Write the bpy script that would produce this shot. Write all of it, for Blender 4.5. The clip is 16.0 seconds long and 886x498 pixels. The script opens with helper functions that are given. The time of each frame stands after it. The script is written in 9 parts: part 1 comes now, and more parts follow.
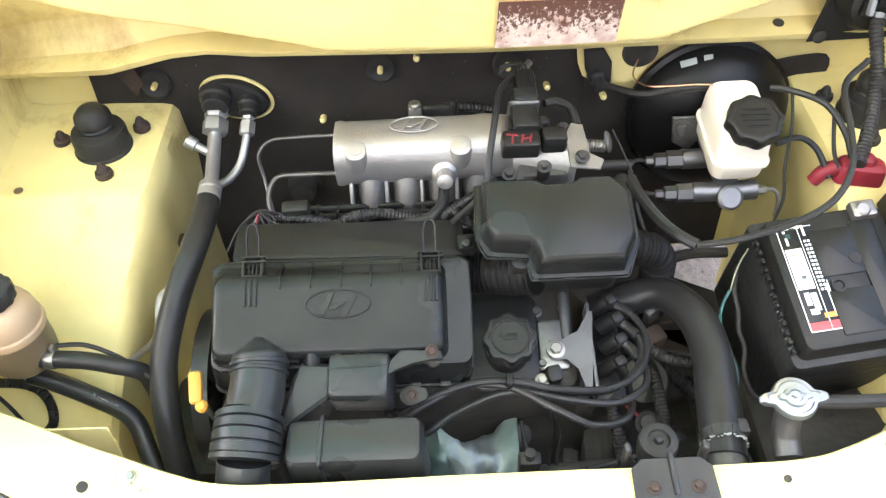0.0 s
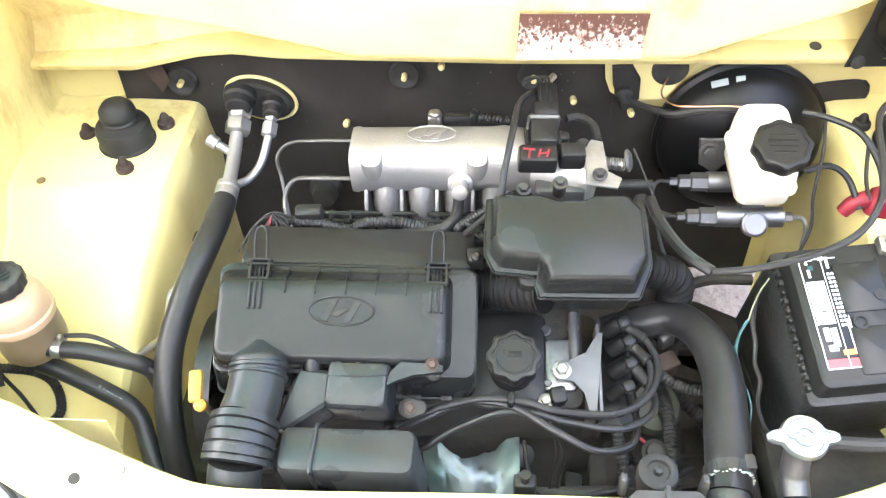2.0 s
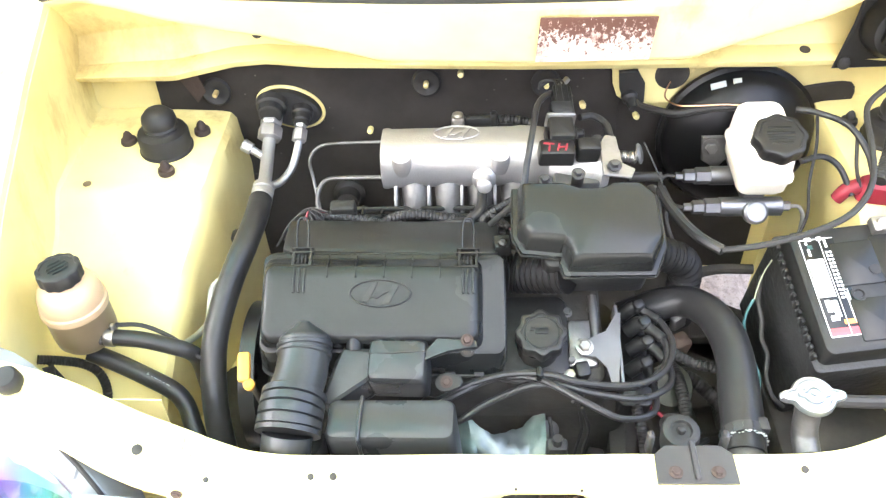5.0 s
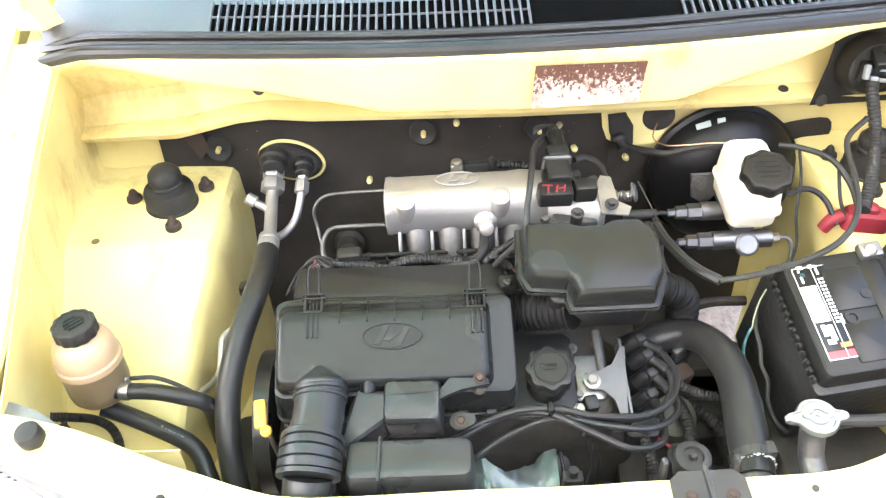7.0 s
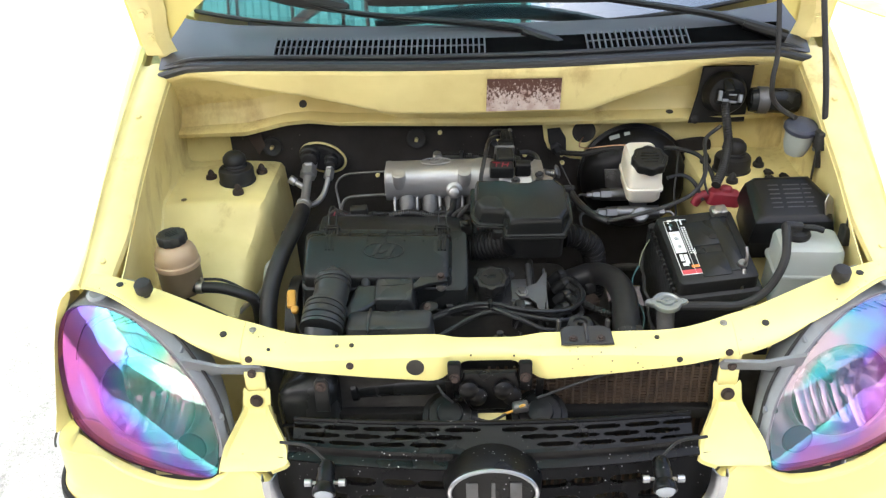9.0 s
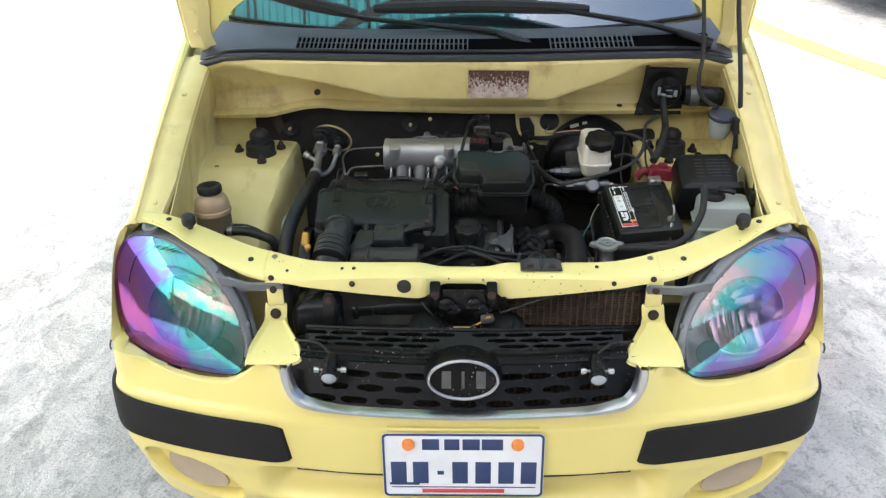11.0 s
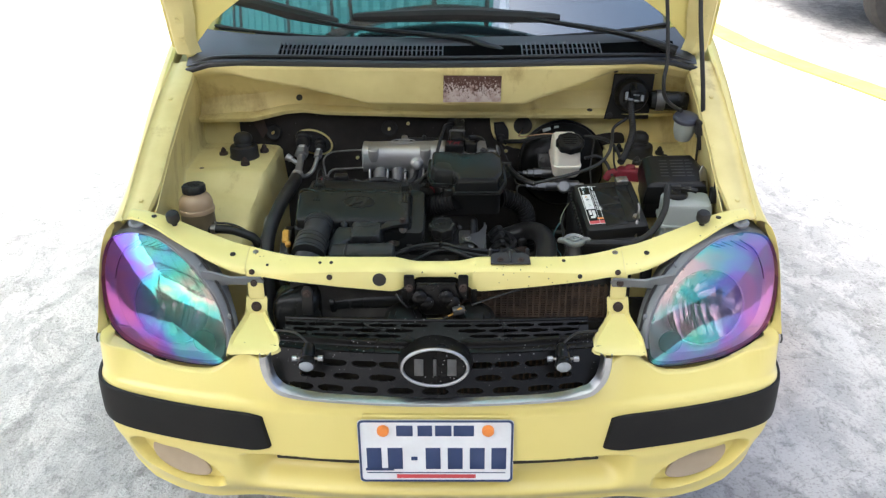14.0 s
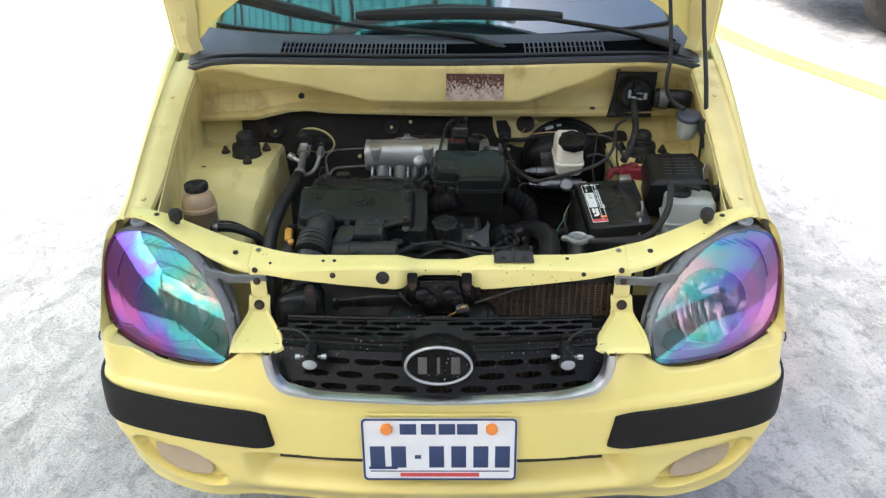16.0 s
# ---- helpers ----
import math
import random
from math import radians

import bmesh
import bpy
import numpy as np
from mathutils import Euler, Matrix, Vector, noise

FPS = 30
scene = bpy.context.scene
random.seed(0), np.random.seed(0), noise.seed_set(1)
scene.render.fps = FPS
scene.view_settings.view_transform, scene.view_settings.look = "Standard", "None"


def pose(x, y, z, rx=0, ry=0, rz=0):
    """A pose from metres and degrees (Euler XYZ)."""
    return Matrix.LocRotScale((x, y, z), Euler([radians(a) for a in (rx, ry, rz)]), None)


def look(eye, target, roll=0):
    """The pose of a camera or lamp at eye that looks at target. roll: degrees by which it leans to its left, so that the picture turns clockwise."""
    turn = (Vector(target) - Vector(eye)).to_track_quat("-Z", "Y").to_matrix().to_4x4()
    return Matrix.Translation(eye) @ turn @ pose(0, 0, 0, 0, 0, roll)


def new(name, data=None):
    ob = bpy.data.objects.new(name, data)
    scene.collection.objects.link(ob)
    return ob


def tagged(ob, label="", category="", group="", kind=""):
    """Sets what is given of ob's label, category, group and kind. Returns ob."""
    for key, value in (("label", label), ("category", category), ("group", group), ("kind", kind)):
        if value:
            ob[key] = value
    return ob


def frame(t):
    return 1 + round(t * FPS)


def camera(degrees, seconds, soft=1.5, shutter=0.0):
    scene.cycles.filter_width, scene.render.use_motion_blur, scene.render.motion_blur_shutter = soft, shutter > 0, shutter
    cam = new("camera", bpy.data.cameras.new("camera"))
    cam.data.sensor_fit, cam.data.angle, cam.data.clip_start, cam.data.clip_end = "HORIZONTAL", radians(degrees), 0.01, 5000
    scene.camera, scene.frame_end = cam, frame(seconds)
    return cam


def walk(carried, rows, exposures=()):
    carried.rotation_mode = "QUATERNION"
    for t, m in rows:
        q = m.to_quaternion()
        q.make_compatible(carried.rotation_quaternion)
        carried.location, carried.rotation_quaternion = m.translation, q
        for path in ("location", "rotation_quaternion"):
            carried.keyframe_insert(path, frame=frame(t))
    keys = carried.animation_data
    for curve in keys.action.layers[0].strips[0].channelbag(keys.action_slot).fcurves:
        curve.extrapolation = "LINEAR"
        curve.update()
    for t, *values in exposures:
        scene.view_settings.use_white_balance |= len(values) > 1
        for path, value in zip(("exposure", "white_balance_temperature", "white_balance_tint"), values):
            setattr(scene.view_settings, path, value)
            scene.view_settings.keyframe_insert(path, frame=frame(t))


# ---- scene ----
cam = camera(54.6, 16.0, soft=1.3)
PATH = [
    (0, (-0.063, -0.22, 1.545), (-0.064, 1.16, 0.098), -2.6),
    (0.5, (-0.081, -0.195, 1.53), (-0.073, 1.189, 0.086), -1.3),
    (1, (-0.039, -0.187, 1.545), (-0.103, 1.201, 0.107), -2.2),
    (1.5, (-0.024, -0.185, 1.542), (-0.122, 1.2, 0.102), -2.3),
    (2, (-0.017, -0.205, 1.537), (-0.131, 1.186, 0.104), -2.8),
    (2.5, (-0.03, -0.222, 1.542), (-0.141, 1.176, 0.116), -2.8),
    (3, (-0.034, -0.231, 1.539), (-0.146, 1.171, 0.117), -2.9),
    (3.5, (-0.037, -0.236, 1.541), (-0.144, 1.162, 0.115), -2.7),
    (6, (-0.09, -0.34, 1.546), (-0.126, 1.176, 0.242), -2.9),
    (6.5, (-0.087, -0.33, 1.547), (-0.109, 1.201, 0.261), -3.2),
    (7, (-0.114, -0.341, 1.557), (-0.12, 1.201, 0.284), -3.0),
    (7.5, (-0.085, -0.437, 1.571), (-0.117, 1.145, 0.347), -2.6),
    (8, (-0.011, -0.635, 1.585), (-0.078, 0.995, 0.428), -1.9),
    (8.5, (0.024, -0.775, 1.59), (-0.062, 0.9, 0.5), -2.0),
    (9, (-0.025, -0.933, 1.587), (-0.092, 0.794, 0.579), -2.3),
    (9.5, (-0.065, -1.113, 1.574), (-0.103, 0.639, 0.611), -1.5),
    (10, (-0.04, -1.227, 1.579), (-0.072, 0.543, 0.648), -0.9),
    (12.5, (0.032, -1.407, 1.568), (-0.041, 0.381, 0.674), -0.8),
    (13, (0.043, -1.418, 1.566), (-0.018, 0.372, 0.677), -0.9),
    (13.5, (0.046, -1.432, 1.567), (0.0, 0.367, 0.694), -0.6),
    (14, (0.047, -1.439, 1.569), (0.011, 0.363, 0.703), -0.5),
    (14.5, (0.047, -1.441, 1.571), (0.01, 0.364, 0.71), -0.4),
    (15, (0.039, -1.44, 1.569), (0.0, 0.368, 0.715), -0.2),
    (15.5, (0.038, -1.443, 1.564), (0.004, 0.365, 0.709), -0.2),
    (16, (0.038, -1.438, 1.563), (0.004, 0.364, 0.698), -0.5),
]
walk(cam, [(t, look(eye, target, roll)) for t, eye, target, roll in PATH],
     exposures=((0.0, 3.5, 6500, 9), (0.5, 3.68, 6400, 9), (1.0, 3.92, 6350, 10), (1.6, 4.2, 6350, 10), (3.5, 4.34, 6350, 10), (5.9, 4.36, 6350, 10), (6.5, 4.22, 6450, 10), (7.0, 4.14, 6600, 10), (8.0, 4.02, 6600, 10), (8.5, 3.06, 6650, 9), (9.0, 2.52, 6350, 8), (9.5, 2.25, 6250, 7), (10.2, 2.03, 6200, 7), (12.3, 1.81, 6100, 7), (16.0, 1.81, 6100, 7)))

# ---- daylight: bright hazy sky and soft sun, cut by an unseen canopy and walls ----
world = bpy.data.worlds.new("world")
scene.world = world
world.use_nodes = True
wn = world.node_tree.nodes
sky = wn.new("ShaderNodeTexSky")
sky.sky_type, sky.sun_disc = "NISHITA", False
sky.sun_elevation, sky.sun_rotation = radians(63), radians(240)
sky.air_density, sky.dust_density, sky.ozone_density = 1.0, 9.0, 0.6
world.node_tree.links.new(sky.outputs[0], wn["Background"].inputs[0])
wn["Background"].inputs[1].default_value = 0.15
sun = new("sun", bpy.data.lights.new("sun", "SUN"))
sun.data.energy, sun.data.angle, sun.data.color = 2.0, radians(32), (1.0, 0.98, 0.96)
sun.matrix_world = look((-3.0, -1.7, 6.8), (0, 0, 0))


# ---- materials ----
def mat(name, base, rough=0.5, metal=0.0, dirt=None, amount=0.3, scale=60.0, coarse=6.0, bump=0.1, coat=0.0, trans=0.0, sub=0.0, spec=0.5, ior=1.45):
    """A surface with fine grain and coarse stains, in real-world size."""
    m = bpy.data.materials.new(name)
    m.use_nodes = True
    nt = m.node_tree
    b = nt.nodes["Principled BSDF"]
    b.inputs["Roughness"].default_value, b.inputs["Metallic"].default_value = rough, metal
    b.inputs["Coat Weight"].default_value, b.inputs["Coat Roughness"].default_value = coat, 0.08
    b.inputs["Transmission Weight"].default_value, b.inputs["Specular IOR Level"].default_value = trans, spec
    b.inputs["IOR"].default_value = ior
    if sub:
        b.inputs["Subsurface Weight"].default_value = sub
        b.inputs["Subsurface Radius"].default_value = (0.02, 0.015, 0.01)
    geo = nt.nodes.new("ShaderNodeNewGeometry")
    fine, big = nt.nodes.new("ShaderNodeTexNoise"), nt.nodes.new("ShaderNodeTexNoise")
    fine.inputs["Scale"].default_value, fine.inputs["Detail"].default_value = scale, 6
    big.inputs["Scale"].default_value, big.inputs["Detail"].default_value = coarse, 5
    for n in (fine, big):
        nt.links.new(geo.outputs["Position"], n.inputs["Vector"])
    ramp = nt.nodes.new("ShaderNodeMapRange")
    ramp.inputs[1].default_value, ramp.inputs[2].default_value = 0.42, 0.72
    mul = nt.nodes.new("ShaderNodeMath")
    mul.operation = "MULTIPLY"
    nt.links.new(big.outputs[0], ramp.inputs[0])
    add = nt.nodes.new("ShaderNodeMath")
    add.operation = "MULTIPLY_ADD"
    nt.links.new(fine.outputs[0], add.inputs[0])
    add.inputs[1].default_value = 0.6
    nt.links.new(ramp.outputs[0], add.inputs[2])
    nt.links.new(add.outputs[0], mul.inputs[0])
    mul.inputs[1].default_value = amount
    mix = nt.nodes.new("ShaderNodeMix")
    mix.data_type = "RGBA"
    mix.inputs[6].default_value = (*base, 1)
    mix.inputs[7].default_value = (*(dirt or [c * 0.55 for c in base]), 1)
    nt.links.new(mul.outputs[0], mix.inputs[0])
    nt.links.new(mix.outputs[2], b.inputs["Base Color"])
    rr = nt.nodes.new("ShaderNodeMath")
    rr.operation = "MULTIPLY_ADD"
    rr.inputs[1].default_value, rr.inputs[2].default_value = 0.25, rough - 0.1
    nt.links.new(big.outputs[0], rr.inputs[0])
    nt.links.new(rr.outputs[0], b.inputs["Roughness"])
    if bump:
        bn = nt.nodes.new("ShaderNodeBump")
        bn.inputs["Strength"].default_value, bn.inputs["Distance"].default_value = bump, 0.002
        nt.links.new(fine.outputs[0], bn.inputs["Height"])
        nt.links.new(bn.outputs[0], b.inputs["Normal"])
    return m


YELLOW = mat("yellow_paint", (0.76, 0.645, 0.215), 0.32, dirt=(0.64, 0.52, 0.13), amount=0.25, scale=9, coarse=2.5, bump=0.02, coat=0.4)
YELLOW_IN = mat("yellow_bay_paint", (0.77, 0.665, 0.30), 0.46, dirt=(0.44, 0.32, 0.10), amount=0.36, scale=28, coarse=6, bump=0.07, coat=0.06)
# BLACK, RUBBER, HOSE, FELT and DARK are lifted in colour to imitate lens haze
BLACK = mat("black_plastic", (0.0125, 0.0122, 0.0115), 0.36, dirt=(0.022, 0.0218, 0.020), amount=0.4, scale=140, coarse=9, bump=0.12, spec=0.28)
CAPBLUE = mat("blue_grey_cap_plastic", (0.028, 0.031, 0.046), 0.42, dirt=(0.08, 0.085, 0.11), amount=0.4, scale=120, coarse=20, bump=0.08)
IRON = mat("black_painted_steel", (0.022, 0.022, 0.024), 0.38, dirt=(0.05, 0.045, 0.04), amount=0.4, scale=90, coarse=18, bump=0.08, spec=0.5)
BLACK_SATIN = mat("satin_black_plastic", (0.0115, 0.0122, 0.0118), 0.23, dirt=(0.019, 0.02, 0.0185), amount=0.5, scale=260, coarse=8, bump=0.04, spec=0.27)
RUBBER = mat("black_rubber", (0.019, 0.0182, 0.0172), 0.5, dirt=(0.042, 0.039, 0.035), amount=0.35, scale=90, coarse=11, bump=0.1, spec=0.3)
HOSE = mat("glossy_hose_rubber", (0.016, 0.0157, 0.0155), 0.30, dirt=(0.034, 0.033, 0.032), amount=0.35, scale=80, coarse=10, bump=0.08, spec=0.3)
CASEP = mat("hammered_battery_case", (0.013, 0.013, 0.0135), 0.4, dirt=(0.045, 0.044, 0.042), amount=0.5, scale=75, coarse=12, bump=0.9, spec=0.3)
SERVO = mat("black_servo_paint", (0.0055, 0.0055, 0.0056), 0.3, dirt=(0.012, 0.0115, 0.011), amount=0.4, scale=90, coarse=10, bump=0.05, spec=0.25)
PLATED = mat("dulled_bracket_plating", (0.13, 0.13, 0.132), 0.55, 0.6, dirt=(0.08, 0.075, 0.068), amount=0.4, scale=90, coarse=22, bump=0.06)
# duct plastics: a blue-grey one lighter than the filter lid, then a darker one
DUCTP = mat("blue_grey_duct_plastic", (0.019, 0.0205, 0.0208), 0.27, dirt=(0.034, 0.035, 0.034), amount=0.5, scale=220, coarse=9, bump=0.05, spec=0.36)
DUCT_DARK = mat("dark_duct_plastic", (0.006, 0.0058, 0.0055), 0.5, dirt=(0.014, 0.013, 0.012), amount=0.4, scale=160, coarse=14, bump=0.1, spec=0.18)
SLOT = mat("vent_gap_shade", (0.003, 0.003, 0.003), 0.8, dirt=(0.006, 0.006, 0.006), amount=0.3, scale=200, coarse=10, bump=0.1, spec=0.0)
GRILLEP = mat("aged_grille_plastic", (0.0038, 0.0037, 0.0036), 0.27, dirt=(0.009, 0.008, 0.007), amount=0.4, scale=180, coarse=12, bump=0.1, spec=0.22)
GLASSY = mat("small_lamp_glass", (0.32, 0.34, 0.36), 0.12, dirt=(0.2, 0.2, 0.2), amount=0.3, scale=80, coarse=30, bump=0.0, spec=0.6)
DULLCHROME = mat("worn_chrome", (0.44, 0.445, 0.455), 0.32, 1.0, dirt=(0.2, 0.2, 0.2), amount=0.3, scale=120, coarse=15, bump=0.0)
DISC = mat("dusty_green_disc", (0.085, 0.088, 0.060), 0.6, dirt=(0.035, 0.036, 0.027), amount=0.5, scale=60, coarse=20, bump=0.1)
STRIP = mat("bumper_strip_plastic", (0.012, 0.0118, 0.0115), 0.6, dirt=(0.024, 0.023, 0.021), amount=0.4, scale=260, coarse=7, bump=0.2, spec=0.2)
FELT = mat("firewall_felt", (0.023, 0.0205, 0.018), 0.7, dirt=(0.06, 0.052, 0.046), amount=0.35, scale=70, coarse=14, bump=0.3, spec=0.2)
DARK = mat("engine_grime_and_hole_shade", (0.024, 0.0225, 0.0195), 0.6, dirt=(0.055, 0.050, 0.042), amount=0.75, scale=70, coarse=24, bump=0.7, spec=0.3)
CAST = mat("cast_aluminium", (0.44, 0.433, 0.425), 0.48, 0.85, dirt=(0.26, 0.24, 0.22), amount=0.35, scale=380, coarse=14, bump=0.25)
CAST_MID = mat("cleaner_cast_aluminium", (0.29, 0.285, 0.28), 0.42, 0.85, dirt=(0.14, 0.13, 0.115), amount=0.4, scale=240, coarse=30, bump=0.2)
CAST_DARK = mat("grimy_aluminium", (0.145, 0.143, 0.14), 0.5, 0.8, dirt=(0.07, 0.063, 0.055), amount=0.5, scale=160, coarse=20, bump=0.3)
STEEL = mat("plated_steel", (0.3, 0.295, 0.28), 0.35, 0.9, dirt=(0.24, 0.19, 0.14), amount=0.35, scale=140, coarse=25, bump=0.1)
TIN = mat("shiny_bracket_steel", (0.165, 0.165, 0.168), 0.38, 0.85, dirt=(0.11, 0.105, 0.095), amount=0.3, scale=90, coarse=22, bump=0.05)
CAPSTEEL = mat("worn_cap_steel", (0.38, 0.38, 0.38), 0.32, 0.85, dirt=(0.2, 0.27, 0.25), amount=0.35, scale=90, coarse=40, bump=0.05)
GALV = mat("grey_lamp_plastic", (0.19, 0.205, 0.215), 0.42, dirt=(0.11, 0.085, 0.075), amount=0.4, scale=120, coarse=12, bump=0.1)
SHIELD = mat("tarnished_heat_shield", (0.2, 0.215, 0.205), 0.42, 0.7, dirt=(0.06, 0.11, 0.1), amount=0.8, scale=40, coarse=18, bump=0.25)
RUST = mat("rust", (0.045, 0.027, 0.019), 0.8, dirt=(0.04, 0.03, 0.025), amount=0.6, scale=160, coarse=40, bump=0.4)
MILK = mat("milky_plastic", (0.70, 0.65, 0.54), 0.35, dirt=(0.66, 0.58, 0.44), amount=0.3, scale=40, coarse=9, bump=0.03, sub=0.15)
AMBER = mat("aged_milky_plastic", (0.42, 0.3, 0.185), 0.4, dirt=(0.35, 0.235, 0.13), amount=0.35, scale=40, coarse=9, bump=0.05, sub=0.1)
AMBER_DARK = mat("fluid_filled_plastic", (0.17, 0.125, 0.07), 0.35, dirt=(0.1, 0.07, 0.04), amount=0.4, scale=40, coarse=12, bump=0.05)
GREYTANK = mat("grey_milky_plastic", (0.33, 0.335, 0.31), 0.42, dirt=(0.22, 0.30, 0.26), amount=0.4, scale=45, coarse=8, bump=0.05, sub=0.1)
RED = mat("red_rubber", (0.20, 0.012, 0.022), 0.5, dirt=(0.15, 0.02, 0.025), amount=0.3, scale=80, coarse=20, bump=0.05)
ORANGE = mat("orange_plastic", (0.85, 0.27, 0.05), 0.45, dirt=(0.6, 0.18, 0.04), amount=0.3, scale=90, coarse=30, bump=0.03)
YPLASTIC = mat("yellow_plastic", (0.46, 0.235, 0.03), 0.45, dirt=(0.5, 0.27, 0.04), amount=0.4, scale=90, coarse=30, bump=0.05)
WHITE = mat("white_enamel", (0.78, 0.79, 0.80), 0.35, dirt=(0.50, 0.50, 0.50), amount=0.25, scale=120, coarse=18, bump=0.02)
NAVY = mat("navy_enamel", (0.02, 0.04, 0.115), 0.4, dirt=(0.05, 0.07, 0.14), amount=0.3, scale=120, coarse=25, bump=0.02)
REDINK = mat("red_enamel", (0.55, 0.05, 0.06), 0.4, dirt=(0.45, 0.1, 0.1), amount=0.3, bump=0.0)
TEALINK = mat("teal_ink", (0.008, 0.05, 0.044), 0.4, amount=0.2, bump=0.0)
TEALWIRE = mat("teal_wire_sleeve", (0.035, 0.12, 0.125), 0.45, dirt=(0.04, 0.09, 0.09), amount=0.4, scale=120, coarse=40, bump=0.0)
CREAMWIRE = mat("faded_wire_sleeve", (0.28, 0.30, 0.20), 0.5, dirt=(0.16, 0.16, 0.11), amount=0.4, scale=120, coarse=40, bump=0.0)
TAPE = mat("white_label", (0.80, 0.80, 0.77), 0.5, dirt=(0.5, 0.48, 0.42), amount=0.3, scale=120, coarse=30, bump=0.02)
COPPER = mat("copper_wire", (0.72, 0.42, 0.25), 0.35, 0.9, amount=0.3, bump=0.02)
DASH = mat("grey_dashboard", (0.22, 0.225, 0.27), 0.6, dirt=(0.15, 0.16, 0.19), amount=0.3, scale=300, coarse=5, bump=0.15)
COWLP = mat("cowl_plastic", (0.075, 0.076, 0.083), 0.36, dirt=(0.095, 0.092, 0.092), amount=0.4, scale=200, coarse=5, bump=0.12)
FINS = mat("radiator_fins", (0.10, 0.065, 0.04), 0.6, 0.3, dirt=(0.035, 0.025, 0.02), amount=0.6, scale=240, coarse=30, bump=0.3)
TYRE = mat("tyre_rubber", (0.03, 0.029, 0.028), 0.75, dirt=(0.10, 0.09, 0.08), amount=0.5, scale=90, coarse=9, bump=0.3)
FOGC = mat("frosted_fog_cover", (0.42, 0.34, 0.24), 0.35, dirt=(0.32, 0.25, 0.17), amount=0.3, scale=60, coarse=15, bump=0.04)
ROOFTIN = mat("teal_roof_sheet", (0.10, 0.31, 0.32), 0.5, 0.0, dirt=(0.07, 0.23, 0.22), amount=0.4, scale=8, coarse=1.0, bump=0.05)


def let_light_through(m, share, tint):
    nt = m.node_tree
    t = nt.nodes.new("ShaderNodeBsdfTranslucent")
    t.inputs[0].default_value = (*tint, 1)
    x = nt.nodes.new("ShaderNodeMixShader")
    x.inputs[0].default_value = share
    nt.links.new(nt.nodes["Principled BSDF"].outputs[0], x.inputs[1])
    nt.links.new(t.outputs[0], x.inputs[2])
    nt.links.new(x.outputs[0], nt.nodes["Material Output"].inputs[0])


# grey and clear sheets, out of view, added to set the light coming down
ROOFCLEAR = mat("light_filter_clear_sheet", (0.62, 0.66, 0.72), 0.5, 0.0, dirt=(0.5, 0.52, 0.55), amount=0.4, scale=8, coarse=1.0, bump=0.05)
ROOFGREY = mat("light_filter_grey_sheet", (0.30, 0.32, 0.31), 0.6, 0.0, dirt=(0.20, 0.17, 0.14), amount=0.6, scale=8, coarse=1.0, bump=0.05)
let_light_through(ROOFTIN, 0.5, (0.40, 0.74, 0.76))
let_light_through(ROOFGREY, 0.70, (0.78, 0.84, 0.82))
let_light_through(ROOFCLEAR, 0.7, (0.80, 0.86, 0.95))
STEELPOST = mat("painted_steel", (0.12, 0.11, 0.11), 0.6, dirt=(0.2, 0.12, 0.08), amount=0.3, scale=30, coarse=4)
LINEP = mat("worn_yellow_line", (0.66, 0.56, 0.075), 0.85, dirt=(0.64, 0.57, 0.16), amount=0.5, scale=40, coarse=6, bump=0.3)


